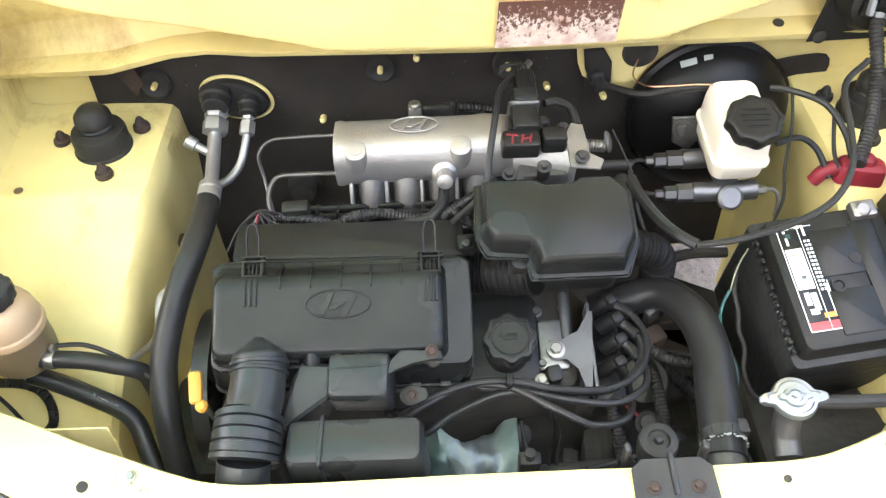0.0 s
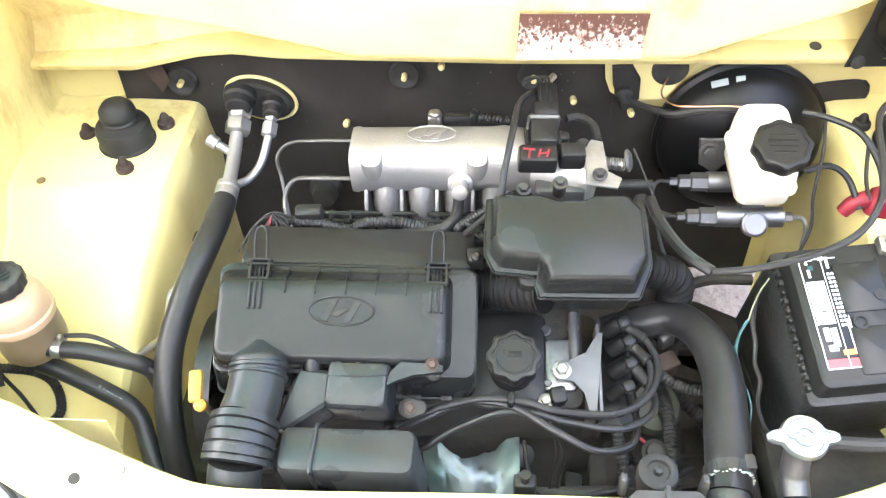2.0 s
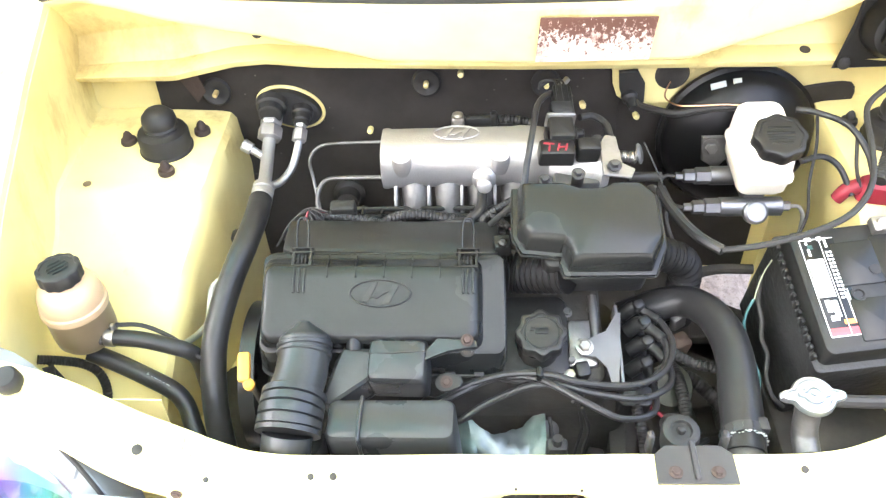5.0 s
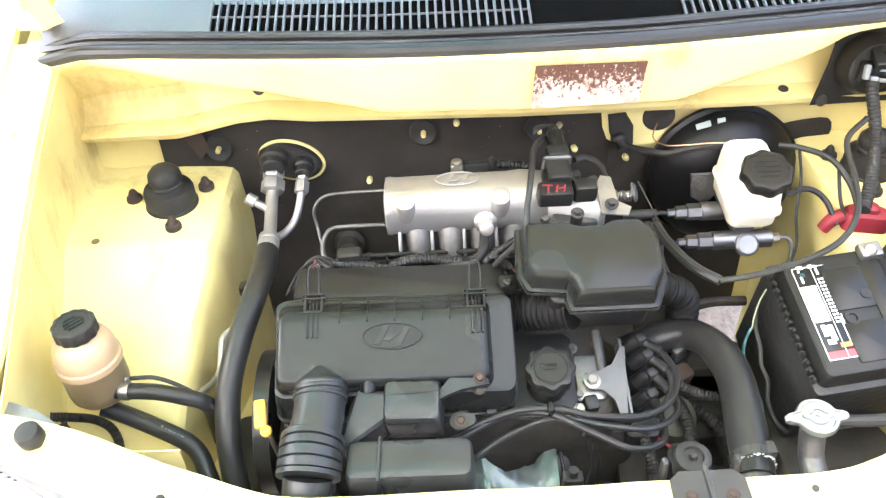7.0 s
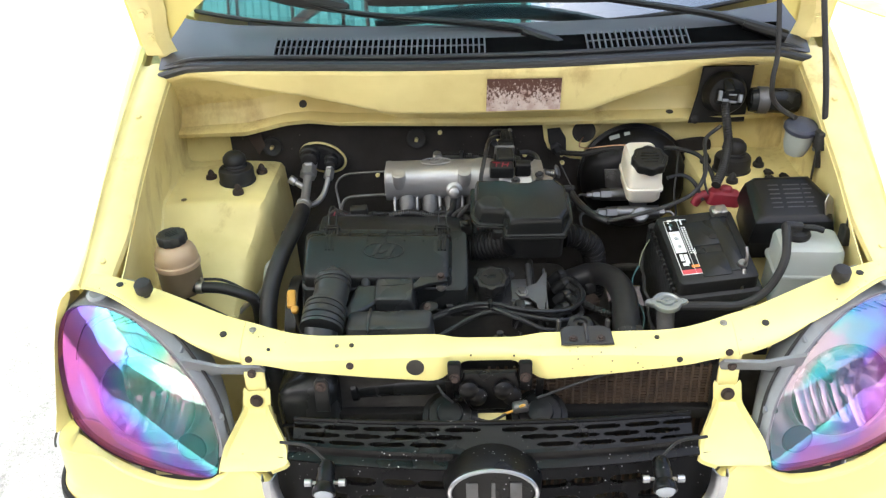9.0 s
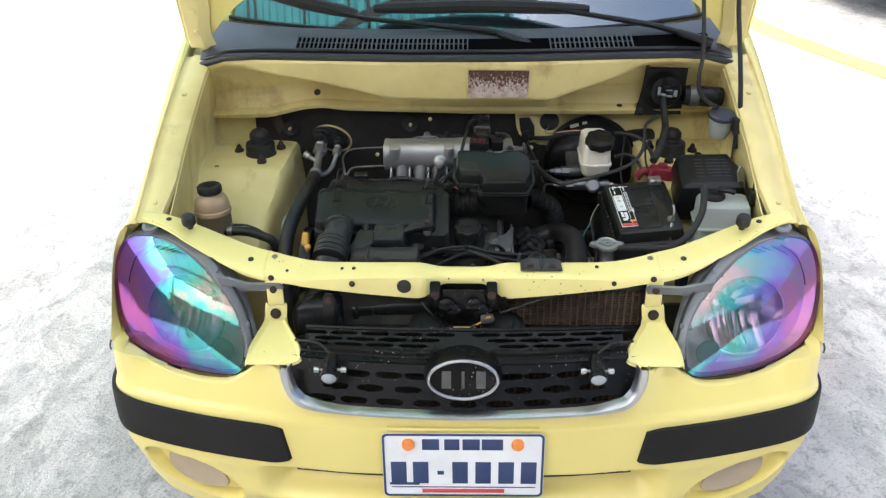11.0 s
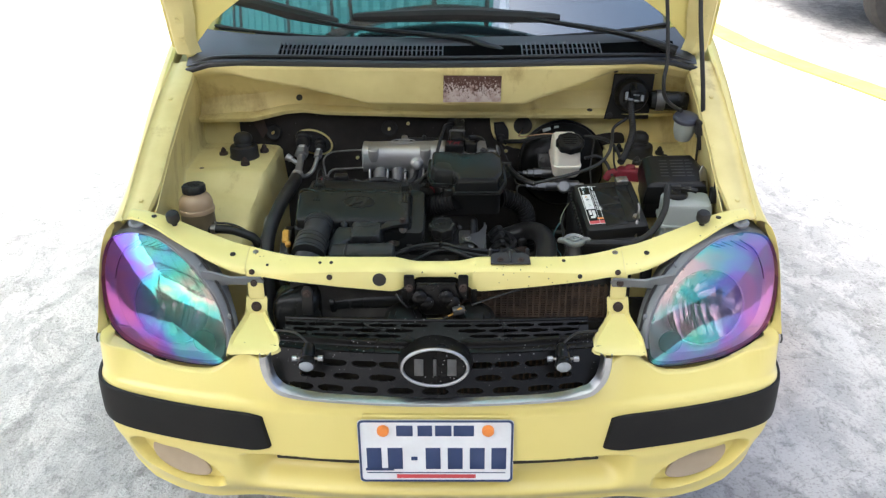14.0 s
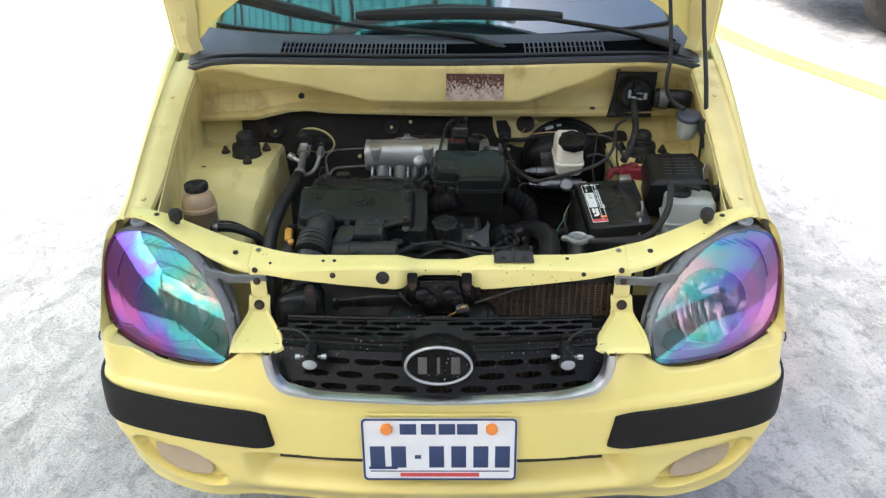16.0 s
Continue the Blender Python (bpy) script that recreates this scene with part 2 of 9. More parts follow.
def concrete():
    """Worn broom-finished concrete: stains, mottling, pits and hair cracks."""
    m = mat("concrete", (0.47, 0.465, 0.455), 0.88, dirt=(0.36, 0.355, 0.345), amount=0.5, scale=42, coarse=7, bump=0.0, spec=0.25)
    nt = m.node_tree
    b = nt.nodes["Principled BSDF"]
    N, L = nt.nodes.new, nt.links.new
    geo = N("ShaderNodeNewGeometry")
    def noise_at(scale, detail, rough=0.6):
        n = N("ShaderNodeTexNoise")
        n.inputs["Scale"].default_value, n.inputs["Detail"].default_value, n.inputs["Roughness"].default_value = scale, detail, rough
        L(geo.outputs["Position"], n.inputs["Vector"])
        return n
    def band(sock, a, c, hi=1.0):
        r = N("ShaderNodeMapRange")
        r.inputs[1].default_value, r.inputs[2].default_value, r.inputs[4].default_value = a, c, hi
        L(sock, r.inputs[0])
        return r.outputs[0]
    def shade(col, mask, tint):
        x = N("ShaderNodeMix")
        x.data_type = "RGBA"
        x.blend_type = "MULTIPLY"
        L(mask, x.inputs[0])
        L(col, x.inputs[6])
        x.inputs[7].default_value = (*tint, 1)
        return x.outputs[2]
    col = b.inputs["Base Color"].links[0].from_socket
    def stretched(scale, detail, rough, stretch, turn, distort):
        mp = N("ShaderNodeMapping")
        mp.inputs["Rotation"].default_value = (0, 0, turn)
        mp.inputs["Scale"].default_value = stretch
        L(geo.outputs["Position"], mp.inputs["Vector"])
        n = noise_at(scale, detail, rough)
        n.inputs["Distortion"].default_value = distort
        L(mp.outputs[0], n.inputs["Vector"])
        return n
    def chalk(col, mask, tint):
        x = N("ShaderNodeMix")
        x.data_type = "RGBA"
        L(mask, x.inputs[0])
        L(col, x.inputs[6])
        x.inputs[7].default_value = (*tint, 1)
        return x.outputs[2]
    wide, patch, grit = noise_at(1.3, 9, 0.72), stretched(5.5, 11, 0.74, (1.0, 0.62, 1.0), 0.7, 0.5), noise_at(95, 4, 0.7)
    streak, scab = stretched(9.0, 8, 0.7, (1.0, 0.16, 1.0), -0.5, 0.3), stretched(17, 9, 0.72, (1.0, 0.7, 1.0), 0.2, 0.8)
    col = shade(col, band(wide.outputs[0], 0.47, 0.60, 0.8), (0.80, 0.79, 0.775))
    col = chalk(col, band(patch.outputs[0], 0.485, 0.545, 0.75), (0.585, 0.575, 0.555))
    col = shade(col, band(scab.outputs[0], 0.535, 0.585, 0.75), (0.70, 0.70, 0.705))
    col = chalk(col, band(streak.outputs[0], 0.56, 0.62, 0.5), (0.60, 0.59, 0.575))
    col = shade(col, band(grit.outputs[0], 0.54, 0.62, 0.7), (0.60, 0.59, 0.57))
    warp = N("ShaderNodeVectorMath")
    warp.operation = "MULTIPLY_ADD"
    warp.inputs[1].default_value = (0.35, 0.35, 0.35)
    L(noise_at(3.0, 6).outputs[1], warp.inputs[0])
    L(geo.outputs["Position"], warp.inputs[2])
    crack = N("ShaderNodeTexVoronoi")
    crack.feature = "DISTANCE_TO_EDGE"
    crack.inputs["Scale"].default_value = 1.5
    L(warp.outputs[0], crack.inputs["Vector"])
    col = shade(col, band(crack.outputs["Distance"], 0.004, 0.001, 0.3), (0.3, 0.29, 0.27))
    pit = N("ShaderNodeTexVoronoi")
    pit.inputs["Scale"].default_value = 26
    L(geo.outputs["Position"], pit.inputs["Vector"])
    col = shade(col, band(pit.outputs["Distance"], 0.13, 0.07, 0.45), (0.42, 0.41, 0.39))
    # warmer, slightly darker tint round one spot under the car
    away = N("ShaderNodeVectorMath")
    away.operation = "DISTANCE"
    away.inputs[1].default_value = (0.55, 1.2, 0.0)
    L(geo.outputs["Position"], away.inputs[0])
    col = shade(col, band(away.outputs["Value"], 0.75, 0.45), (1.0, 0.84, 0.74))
    L(col, b.inputs["Base Color"])
    h = N("ShaderNodeMath")
    h.operation = "MULTIPLY_ADD"
    L(patch.outputs[0], h.inputs[0])
    h.inputs[1].default_value = 2.5
    L(grit.outputs[0], h.inputs[2])
    bn = N("ShaderNodeBump")
    bn.inputs["Strength"].default_value, bn.inputs["Distance"].default_value = 0.9, 0.007
    L(h.outputs[0], bn.inputs["Height"])
    L(bn.outputs[0], b.inputs["Normal"])
    return m


def flecks(m, scale, size, tint, clump, strength=1.0):
    """Small chips or flecks of another colour, gathered in patches; size: their share of a cell."""
    nt = m.node_tree
    b = nt.nodes["Principled BSDF"]
    link = b.inputs["Base Color"].links[0].from_socket
    geo, cell, patch = (nt.nodes.new(k) for k in ("ShaderNodeNewGeometry", "ShaderNodeTexVoronoi", "ShaderNodeTexNoise"))
    cell.inputs["Scale"].default_value = scale
    patch.inputs["Scale"].default_value, patch.inputs["Detail"].default_value = clump, 3
    nt.links.new(geo.outputs["Position"], cell.inputs["Vector"])
    nt.links.new(geo.outputs["Position"], patch.inputs["Vector"])
    near, some, mul, mix = (nt.nodes.new(k) for k in ("ShaderNodeMapRange", "ShaderNodeMapRange", "ShaderNodeMath", "ShaderNodeMix"))
    near.inputs[1].default_value, near.inputs[2].default_value = size, size * 0.6
    some.inputs[1].default_value, some.inputs[2].default_value, some.inputs[4].default_value = 0.52, 0.60, strength
    mul.operation = "MULTIPLY"
    mix.data_type = "RGBA"
    nt.links.new(cell.outputs["Distance"], near.inputs[0])
    nt.links.new(patch.outputs[0], some.inputs[0])
    nt.links.new(near.outputs[0], mul.inputs[0])
    nt.links.new(some.outputs[0], mul.inputs[1])
    nt.links.new(mul.outputs[0], mix.inputs[0])
    nt.links.new(link, mix.inputs[6])
    mix.inputs[7].default_value = (*tint, 1)
    nt.links.new(mix.outputs[2], b.inputs["Base Color"])


flecks(FELT, 55, 0.10, (0.17, 0.15, 0.135), 6, 0.6)
flecks(GRILLEP, 110, 0.17, (0.35, 0.34, 0.33), 14, 0.8)
YELLOW_BAR = mat("chipped_yellow_paint", (0.80, 0.70, 0.27), 0.34, dirt=(0.66, 0.55, 0.15), amount=0.3, scale=12, coarse=4, bump=0.03, coat=0.3)
flecks(YELLOW_BAR, 75, 0.15, (0.05, 0.035, 0.025), 9, 0.9)
CONCRETE = concrete()
# dark surface of the walls added out of view
WALLP = mat("unseen_wall_render", (0.17, 0.155, 0.14), 0.85, dirt=(0.07, 0.065, 0.06), amount=0.6, scale=12, coarse=1.2, bump=0.3)


def rusty_plate():
    """A painted plate whose upper part has rusted away in blots."""
    m = mat("rusted_label_plate", (0.62, 0.55, 0.50), 0.6, dirt=(0.34, 0.22, 0.18), amount=0.8, scale=120, coarse=40, bump=0.2)
    nt = m.node_tree
    b = nt.nodes["Principled BSDF"]
    link = b.inputs["Base Color"].links[0].from_socket
    tc = nt.nodes.new("ShaderNodeTexCoord")
    sep = nt.nodes.new("ShaderNodeSeparateXYZ")
    nt.links.new(tc.outputs["Generated"], sep.inputs[0])
    mp = nt.nodes.new("ShaderNodeMapping")
    mp.inputs["Scale"].default_value = (1.0, 1.0, 0.6)
    geo = nt.nodes.new("ShaderNodeNewGeometry")
    nt.links.new(geo.outputs["Position"], mp.inputs[0])
    n = nt.nodes.new("ShaderNodeTexNoise")
    n.inputs["Scale"].default_value, n.inputs["Detail"].default_value, n.inputs["Roughness"].default_value = 190, 8, 0.75
    nt.links.new(mp.outputs[0], n.inputs["Vector"])
    a = nt.nodes.new("ShaderNodeMath")
    a.operation = "MULTIPLY_ADD"
    nt.links.new(n.outputs[0], a.inputs[0])
    a.inputs[1].default_value = 2.6
    shift = nt.nodes.new("ShaderNodeMath")
    shift.operation = "MULTIPLY_ADD"
    shift.inputs[1].default_value, shift.inputs[2].default_value = 0.75, -0.75
    nt.links.new(sep.outputs[2], shift.inputs[0])
    nt.links.new(shift.outputs[0], a.inputs[2])
    r = nt.nodes.new("ShaderNodeMapRange")
    r.inputs[1].default_value, r.inputs[2].default_value = 0.86, 1.02
    nt.links.new(a.outputs[0], r.inputs[0])
    mix = nt.nodes.new("ShaderNodeMix")
    mix.data_type = "RGBA"
    nt.links.new(r.outputs[0], mix.inputs[0])
    nt.links.new(link, mix.inputs[6])
    mix.inputs[7].default_value = (0.085, 0.036, 0.024, 1)
    nt.links.new(mix.outputs[2], b.inputs["Base Color"])
    return m


RUSTPLATE = rusty_plate()


def rust_streaks(m, lo, hi, spots):
    """Brown run-down stains over a painted surface."""
    nt = m.node_tree
    b = nt.nodes["Principled BSDF"]
    link = b.inputs["Base Color"].links[0].from_socket
    geo, mp, n, r, mix = (nt.nodes.new(k) for k in ("ShaderNodeNewGeometry", "ShaderNodeMapping", "ShaderNodeTexNoise", "ShaderNodeMapRange", "ShaderNodeMix"))
    mp.inputs["Scale"].default_value = (1.0, 1.0, 0.35)
    n.inputs["Scale"].default_value, n.inputs["Detail"].default_value, n.inputs["Roughness"].default_value = 7.0, 9, 0.7
    r.inputs[1].default_value, r.inputs[2].default_value, r.inputs[4].default_value = lo, hi, 0.75
    mix.data_type = "RGBA"
    nt.links.new(geo.outputs["Position"], mp.inputs[0])
    nt.links.new(mp.outputs[0], n.inputs["Vector"])
    total = n.outputs[0]
    for o, reach in spots:
        d, f, a = (nt.nodes.new(k) for k in ("ShaderNodeVectorMath", "ShaderNodeMapRange", "ShaderNodeMath"))
        d.operation, a.operation = "DISTANCE", "ADD"
        d.inputs[1].default_value = o
        f.inputs[1].default_value, f.inputs[2].default_value, f.inputs[4].default_value = reach, 0.0, 0.13
        nt.links.new(geo.outputs["Position"], d.inputs[0])
        nt.links.new(d.outputs["Value"], f.inputs[0])
        nt.links.new(f.outputs[0], a.inputs[0])
        nt.links.new(total, a.inputs[1])
        total = a.outputs[0]
    nt.links.new(total, r.inputs[0])
    nt.links.new(r.outputs[0], mix.inputs[0])
    nt.links.new(link, mix.inputs[6])
    mix.inputs[7].default_value = (0.30, 0.17, 0.055, 1)
    nt.links.new(mix.outputs[2], b.inputs["Base Color"])


rust_streaks(YELLOW_IN, 0.59, 0.76, (((-0.64, 0.77, 0.93), 0.20), ((-0.65, 0.60, 0.86), 0.12), ((0.64, 0.76, 0.95), 0.20), ((-0.47, 0.79, 0.86), 0.12), ((0.20, 0.80, 0.87), 0.09)))


def glass(name, tint, rough=0.02, clear=0.8, film=0.0):
    """A thin pane: mostly clear, with a glossy face; film: thickness of an iridescent coating in nanometres."""
    m = bpy.data.materials.new(name)
    m.use_nodes = True
    nt = m.node_tree
    b = nt.nodes["Principled BSDF"]
    b.inputs["Base Color"].default_value = (0.01, 0.012, 0.012, 1)
    b.inputs["Roughness"].default_value = rough
    b.inputs["IOR"].default_value = 5.0
    if film:
        b.inputs["Metallic"].default_value = 0.0
        b.inputs["Specular IOR Level"].default_value = 1.0
        b.inputs["IOR"].default_value = 2.2
        b.inputs["Thin Film Thickness"].default_value = film
        b.inputs["Thin Film IOR"].default_value = 1.7
    t = nt.nodes.new("ShaderNodeBsdfTransparent")
    t.inputs[0].default_value = (*tint, 1)
    mix = nt.nodes.new("ShaderNodeMixShader")
    mix.inputs[0].default_value = 1 - clear
    nt.links.new(t.outputs[0], mix.inputs[1])
    nt.links.new(b.outputs[0], mix.inputs[2])
    nt.links.new(mix.outputs[0], nt.nodes["Material Output"].inputs[0])
    return m


WINDSCREEN = glass("windscreen_glass", (0.70, 0.82, 0.82), 0.02, 0.52)


# ---- shape helpers ----
def part(name, bm, material, parent=None, label="", angle=32):
    """Links a bmesh as one mesh object, under a thing or a part where one is given."""
    bmesh.ops.remove_doubles(bm, verts=bm.verts, dist=1e-6)
    bmesh.ops.recalc_face_normals(bm, faces=bm.faces)
    me = bpy.data.meshes.new(name)
    bm.to_mesh(me)
    bm.free()
    me.materials.append(material)
    me.shade_smooth()
    me.set_sharp_from_angle(angle=radians(angle))
    ob = new(name, me)
    if parent is not None:
        ob.parent = parent
        if parent.type == "EMPTY":
            ob.matrix_parent_inverse = Matrix.Translation(-parent.location)
    if label:
        ob["label"] = label
    return ob


def thing(name, loc, label, category, group=""):
    ob = new(name)
    ob.empty_display_size = 0.05
    ob.location = loc
    return tagged(ob, label, category, group)


def B():
    return bmesh.new()


def fr(o, xd=(1, 0, 0), yd=(0, 1, 0)):
    """A pose from an origin, the way of x and about the way of y."""
    x = Vector(xd).normalized()
    z = x.cross(Vector(yd)).normalized()
    y = z.cross(x)
    return Matrix(((x.x, y.x, z.x, o[0]), (x.y, y.y, z.y, o[1]), (x.z, y.z, z.z, o[2]), (0, 0, 0, 1)))


def along(o, d):
    """A pose at o whose z points along d."""
    q = Vector(d).to_track_quat("Z", "Y")
    return Matrix.Translation(o) @ q.to_matrix().to_4x4()


def loft(bm, rings, caps=(True, True), closed=False):
    vs = [[bm.verts.new(p) for p in ring] for ring in rings]
    n = len(vs[0])
    pairs = list(zip(vs, vs[1:])) + ([(vs[-1], vs[0])] if closed else [])
    for a, b in pairs:
        for i in range(n):
            j = (i + 1) % n
            try:
                bm.faces.new((a[i], a[j], b[j], b[i]))
            except ValueError:
                pass
    if caps[0] and not closed:
        bm.faces.new(vs[0][::-1])
    if caps[1] and not closed:
        bm.faces.new(vs[-1])
    return bm


def rrect(w, d, r, z=0.0, cx=0.0, cy=0.0, n=4):
    """A rectangle with rounded corners, as points."""
    r = min(r, w / 2 - 1e-4, d / 2 - 1e-4)
    out = []
    for k, (sx, sy) in enumerate(((1, 1), (-1, 1), (-1, -1), (1, -1))):
        for i in range(n + 1):
            a = math.pi / 2 * (k + i / n)
            out.append(Vector((cx + sx * (w / 2 - r) + r * math.cos(a), cy + sy * (d / 2 - r) + r * math.sin(a), z)))
    return out


def rbox(bm, w, d, h, M, r=0.006, taper=0.0, edge=0.004, z0=0.0, cx=0.0, cy=0.0, n=4):
    """A box with rounded corners and top edges, drawn in towards the top; its base at z0."""
    ks = [(z0, 0, 1), (z0 + h - edge, taper, 1), (z0 + h - edge * 0.35, taper + edge * 0.3, 1), (z0 + h, taper + edge, 1)]
    return loft(bm, [[M @ p for p in rrect(w - 2 * i, d - 2 * i, max(r, edge), z, cx, cy, n)] for z, i, _ in ks])


def box(bm, size, M, bev=0.0015):
    return rbox(bm, size[0], size[1], size[2], M @ Matrix.Translation((0, 0, -size[2] / 2)), r=bev, edge=min(bev, size[2] / 3), n=2)


def lathe(bm, prof, M, seg=28):
    rings = []
    for r, z in prof:
        r = max(r, 1e-4)
        rings.append([M @ Vector((r * math.cos(2 * math.pi * i / seg), r * math.sin(2 * math.pi * i / seg), z)) for i in range(seg)])
    return loft(bm, rings)


def spline(pts, n=8):
    """A smooth line through points."""
    P = [Vector(p) for p in pts]
    if len(P) < 3 or n < 2:
        return P
    P = [2 * P[0] - P[1]] + P + [2 * P[-1] - P[-2]]
    out = []
    for i in range(1, len(P) - 2):
        a, b, c, d = P[i - 1 : i + 3]
        for k in range(n):
            t = k / n
            out.append(0.5 * (2 * b + (c - a) * t + (2 * a - 5 * b + 4 * c - d) * t * t + (3 * b - a - 3 * c + d) * t ** 3))
    out.append(P[-2])
    return out


def tube(bm, pts, r, seg=12, n=8, flat=1.0):
    """A round bar or hose along points; r: a radius, or a function of the way along (0 to 1) and metres."""
    line = spline(pts, n)
    total, at = 0.0, [0.0]
    for a, b in zip(line, line[1:]):
        total += (b - a).length
        at.append(total)
    up = Vector((0.13, 0.2, 1)).normalized()
    rings = []
    for i, p in enumerate(line):
        d = (line[min(i + 1, len(line) - 1)] - line[max(i - 1, 0)]).normalized()
        s = d.cross(up)
        if s.length < 1e-3:
            s = d.orthogonal()
        s.normalize()
        up = s.cross(d).normalized()
        q = r(at[i] / total, at[i]) if callable(r) else r
        rings.append([p + q * (math.cos(2 * math.pi * k / seg) * s + flat * math.sin(2 * math.pi * k / seg) * up) for k in range(seg)])
    return loft(bm, rings)


def ribbed(r, pitch, depth):
    return lambda t, m: r + depth * (0.5 + 0.5 * math.cos(2 * math.pi * m / pitch))


def fine(pts, step):
    """The same line with points every step metres."""
    line, out = spline(pts, 24), []
    left = 0.0
    for a, b in zip(line, line[1:]):
        d = (b - a).length
        while left < d:
            out.append(a.lerp(b, left / d))
            left += step
        left -= d
    return out + [line[-1]]


def sheet(bm, grid, thick=0.002):
    """A pressed sheet from rows of points, with thickness on its lower side."""
    nu, nv = len(grid), len(grid[0])
    G = [[Vector(p) for p in row] for row in grid]
    low = []
    for i in range(nu):
        row = []
        for j in range(nv):
            du = G[min(i + 1, nu - 1)][j] - G[max(i - 1, 0)][j]
            dv = G[i][min(j + 1, nv - 1)] - G[i][max(j - 1, 0)]
            k = du.cross(dv)
            row.append(G[i][j] - (k.normalized() if k.length > 1e-12 else Vector((0, 0, 1))) * thick)
        low.append(row)
    a = [[bm.verts.new(p) for p in row] for row in G]
    b = [[bm.verts.new(p) for p in row] for row in low]
    for i in range(nu - 1):
        for j in range(nv - 1):
            bm.faces.new((a[i][j], a[i + 1][j], a[i + 1][j + 1], a[i][j + 1]))
            bm.faces.new((b[i][j], b[i][j + 1], b[i + 1][j + 1], b[i + 1][j]))
    for i in range(nu - 1):
        bm.faces.new((a[i][0], b[i][0], b[i + 1][0], a[i + 1][0]))
        bm.faces.new((a[i][-1], a[i + 1][-1], b[i + 1][-1], b[i][-1]))
    for j in range(nv - 1):
        bm.faces.new((a[0][j], a[0][j + 1], b[0][j + 1], b[0][j]))
        bm.faces.new((a[-1][j], b[-1][j], b[-1][j + 1], a[-1][j + 1]))
    return bm


def plate(bm, poly, M, h, bev=0.001, n=1):
    """A flat piece cut from a sheet: a polygon with rounded rim, h thick, in the plane of M."""
    P = [Vector((x, y, 0)) for x, y in poly]
    if n > 1:
        P = spline(P + [P[0]], n)[:-1]
    c = sum(P, Vector()) / len(P)
    inner = [p + (c - p).normalized() * bev for p in P]
    up = lambda z: Vector((0, 0, z))  # noqa: E731
    return loft(bm, [[M @ (p) for p in inner], [M @ (p + up(bev)) for p in P], [M @ (p + up(h - bev)) for p in P], [M @ (p + up(h)) for p in inner]])


def lobed(bm, r, h, M, lobes=8, depth=0.06, seg=64, edge=0.003):
    """A screw cap with a scalloped rim."""
    def ring(k, z):
        return [M @ Vector(((r * k) * (1 + depth * math.cos(lobes * a)) * math.cos(a), (r * k) * (1 + depth * math.cos(lobes * a)) * math.sin(a), z)) for a in (2 * math.pi * i / seg for i in range(seg))]
    return loft(bm, [ring(0.97, 0), ring(1, h * 0.1), ring(1, h - edge), ring(0.96, h - edge * 0.3), ring(0.9, h), ring(0.8, h), ring(0.78, h - 0.0015), ring(0.4, h - 0.0015)])


def hexbolt(bm, o, d, r=0.006, h=0.005, washer=True):
    M = along(o, d)
    if washer:
        lathe(bm, [(r * 1.5, 0), (r * 1.5, 0.0012), (r * 1.2, 0.0016)], M, 18)
    lathe(bm, [(r, 0.001), (r, h), (r * 0.85, h + 0.001)], M, 6)
    return bm


def ellipse_ring(bm, a, b, r, M, seg=48, flat=1.0):
    rings = []
    for i in range(seg):
        t = 2 * math.pi * i / seg
        p, nrm = Vector((a * math.cos(t), b * math.sin(t), 0)), Vector((b * math.cos(t), a * math.sin(t), 0)).normalized()
        rings.append([M @ (p + r * (math.cos(k) * nrm) + Vector((0, 0, flat * r * math.sin(k)))) for k in (2 * math.pi * j / 8 for j in range(8))])
    return loft(bm, rings, closed=True)


def interp(x, xs, ys):
    return float(np.interp(x, xs, ys))


def smooth_interp(x, xs, ys):
    """Between table rows with rounded corners."""
    w = 0.012
    return sum(interp(x + k * w, xs, ys) for k in (-2, -1, 0, 1, 2)) / 5


# ---- setting ----
def ground():
    bm = B()
    n = 60
    xs = [-60 * (1 - 2 * i / n) ** 3 for i in range(n + 1)]
    vs = [[bm.verts.new((x, y + 2, 0.004 * noise.noise((x * 0.7, y * 0.7, 0)))) for y in xs] for x in xs]
    for i in range(n):
        for j in range(n):
            bm.faces.new((vs[i][j], vs[i + 1][j], vs[i + 1][j + 1], vs[i][j + 1]))
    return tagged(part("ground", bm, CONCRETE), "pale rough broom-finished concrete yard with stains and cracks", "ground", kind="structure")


ground()


def yard_line():
    bm = B()
    line = spline([(2.05, 8.5, 0), (2.37, 6.09, 0), (2.45, 5.6, 0), (2.63, 4.94, 0), (2.77, 4.53, 0), (2.88, 4.17, 0), (3.2, 3.1, 0)], 6)
    sheet(bm, [[p + Vector((-0.11, 0, 0.007)), p + Vector((0.11, 0, 0.007))] for p in line], -0.004)
    tagged(part("road_marking", bm, LINEP), "worn yellow line painted on the concrete yard", "road marking", kind="structure")


yard_line()


def unseen_wall(name, a, b, high):
    """A plain wall, never in view, added to cut low sky light and darken reflections."""
    a, b = Vector(a), Vector(b)
    bm = B()
    box(bm, ((b - a).length, 0.2, high), fr((a + b) / 2 + Vector((0, 0, high / 2 - 0.02)), b - a, Vector((0, 0, 1)).cross(b - a)), 0.01)
    w = part(name, bm, WALLP)
    tagged(w, "unseen wall added to cut sky light and darken reflections", "wall", kind="structure")




unseen_wall("unseen_wall_south", (-9, -6.5, 0), (9, -6.5, 0), 4.6)
unseen_wall("unseen_wall_west", (-9, -6.4, 0), (-9, 2.0, 0), 3.4)
unseen_wall("unseen_wall_east", (9, -6.4, 0), (9, 2.0, 0), 2.8)


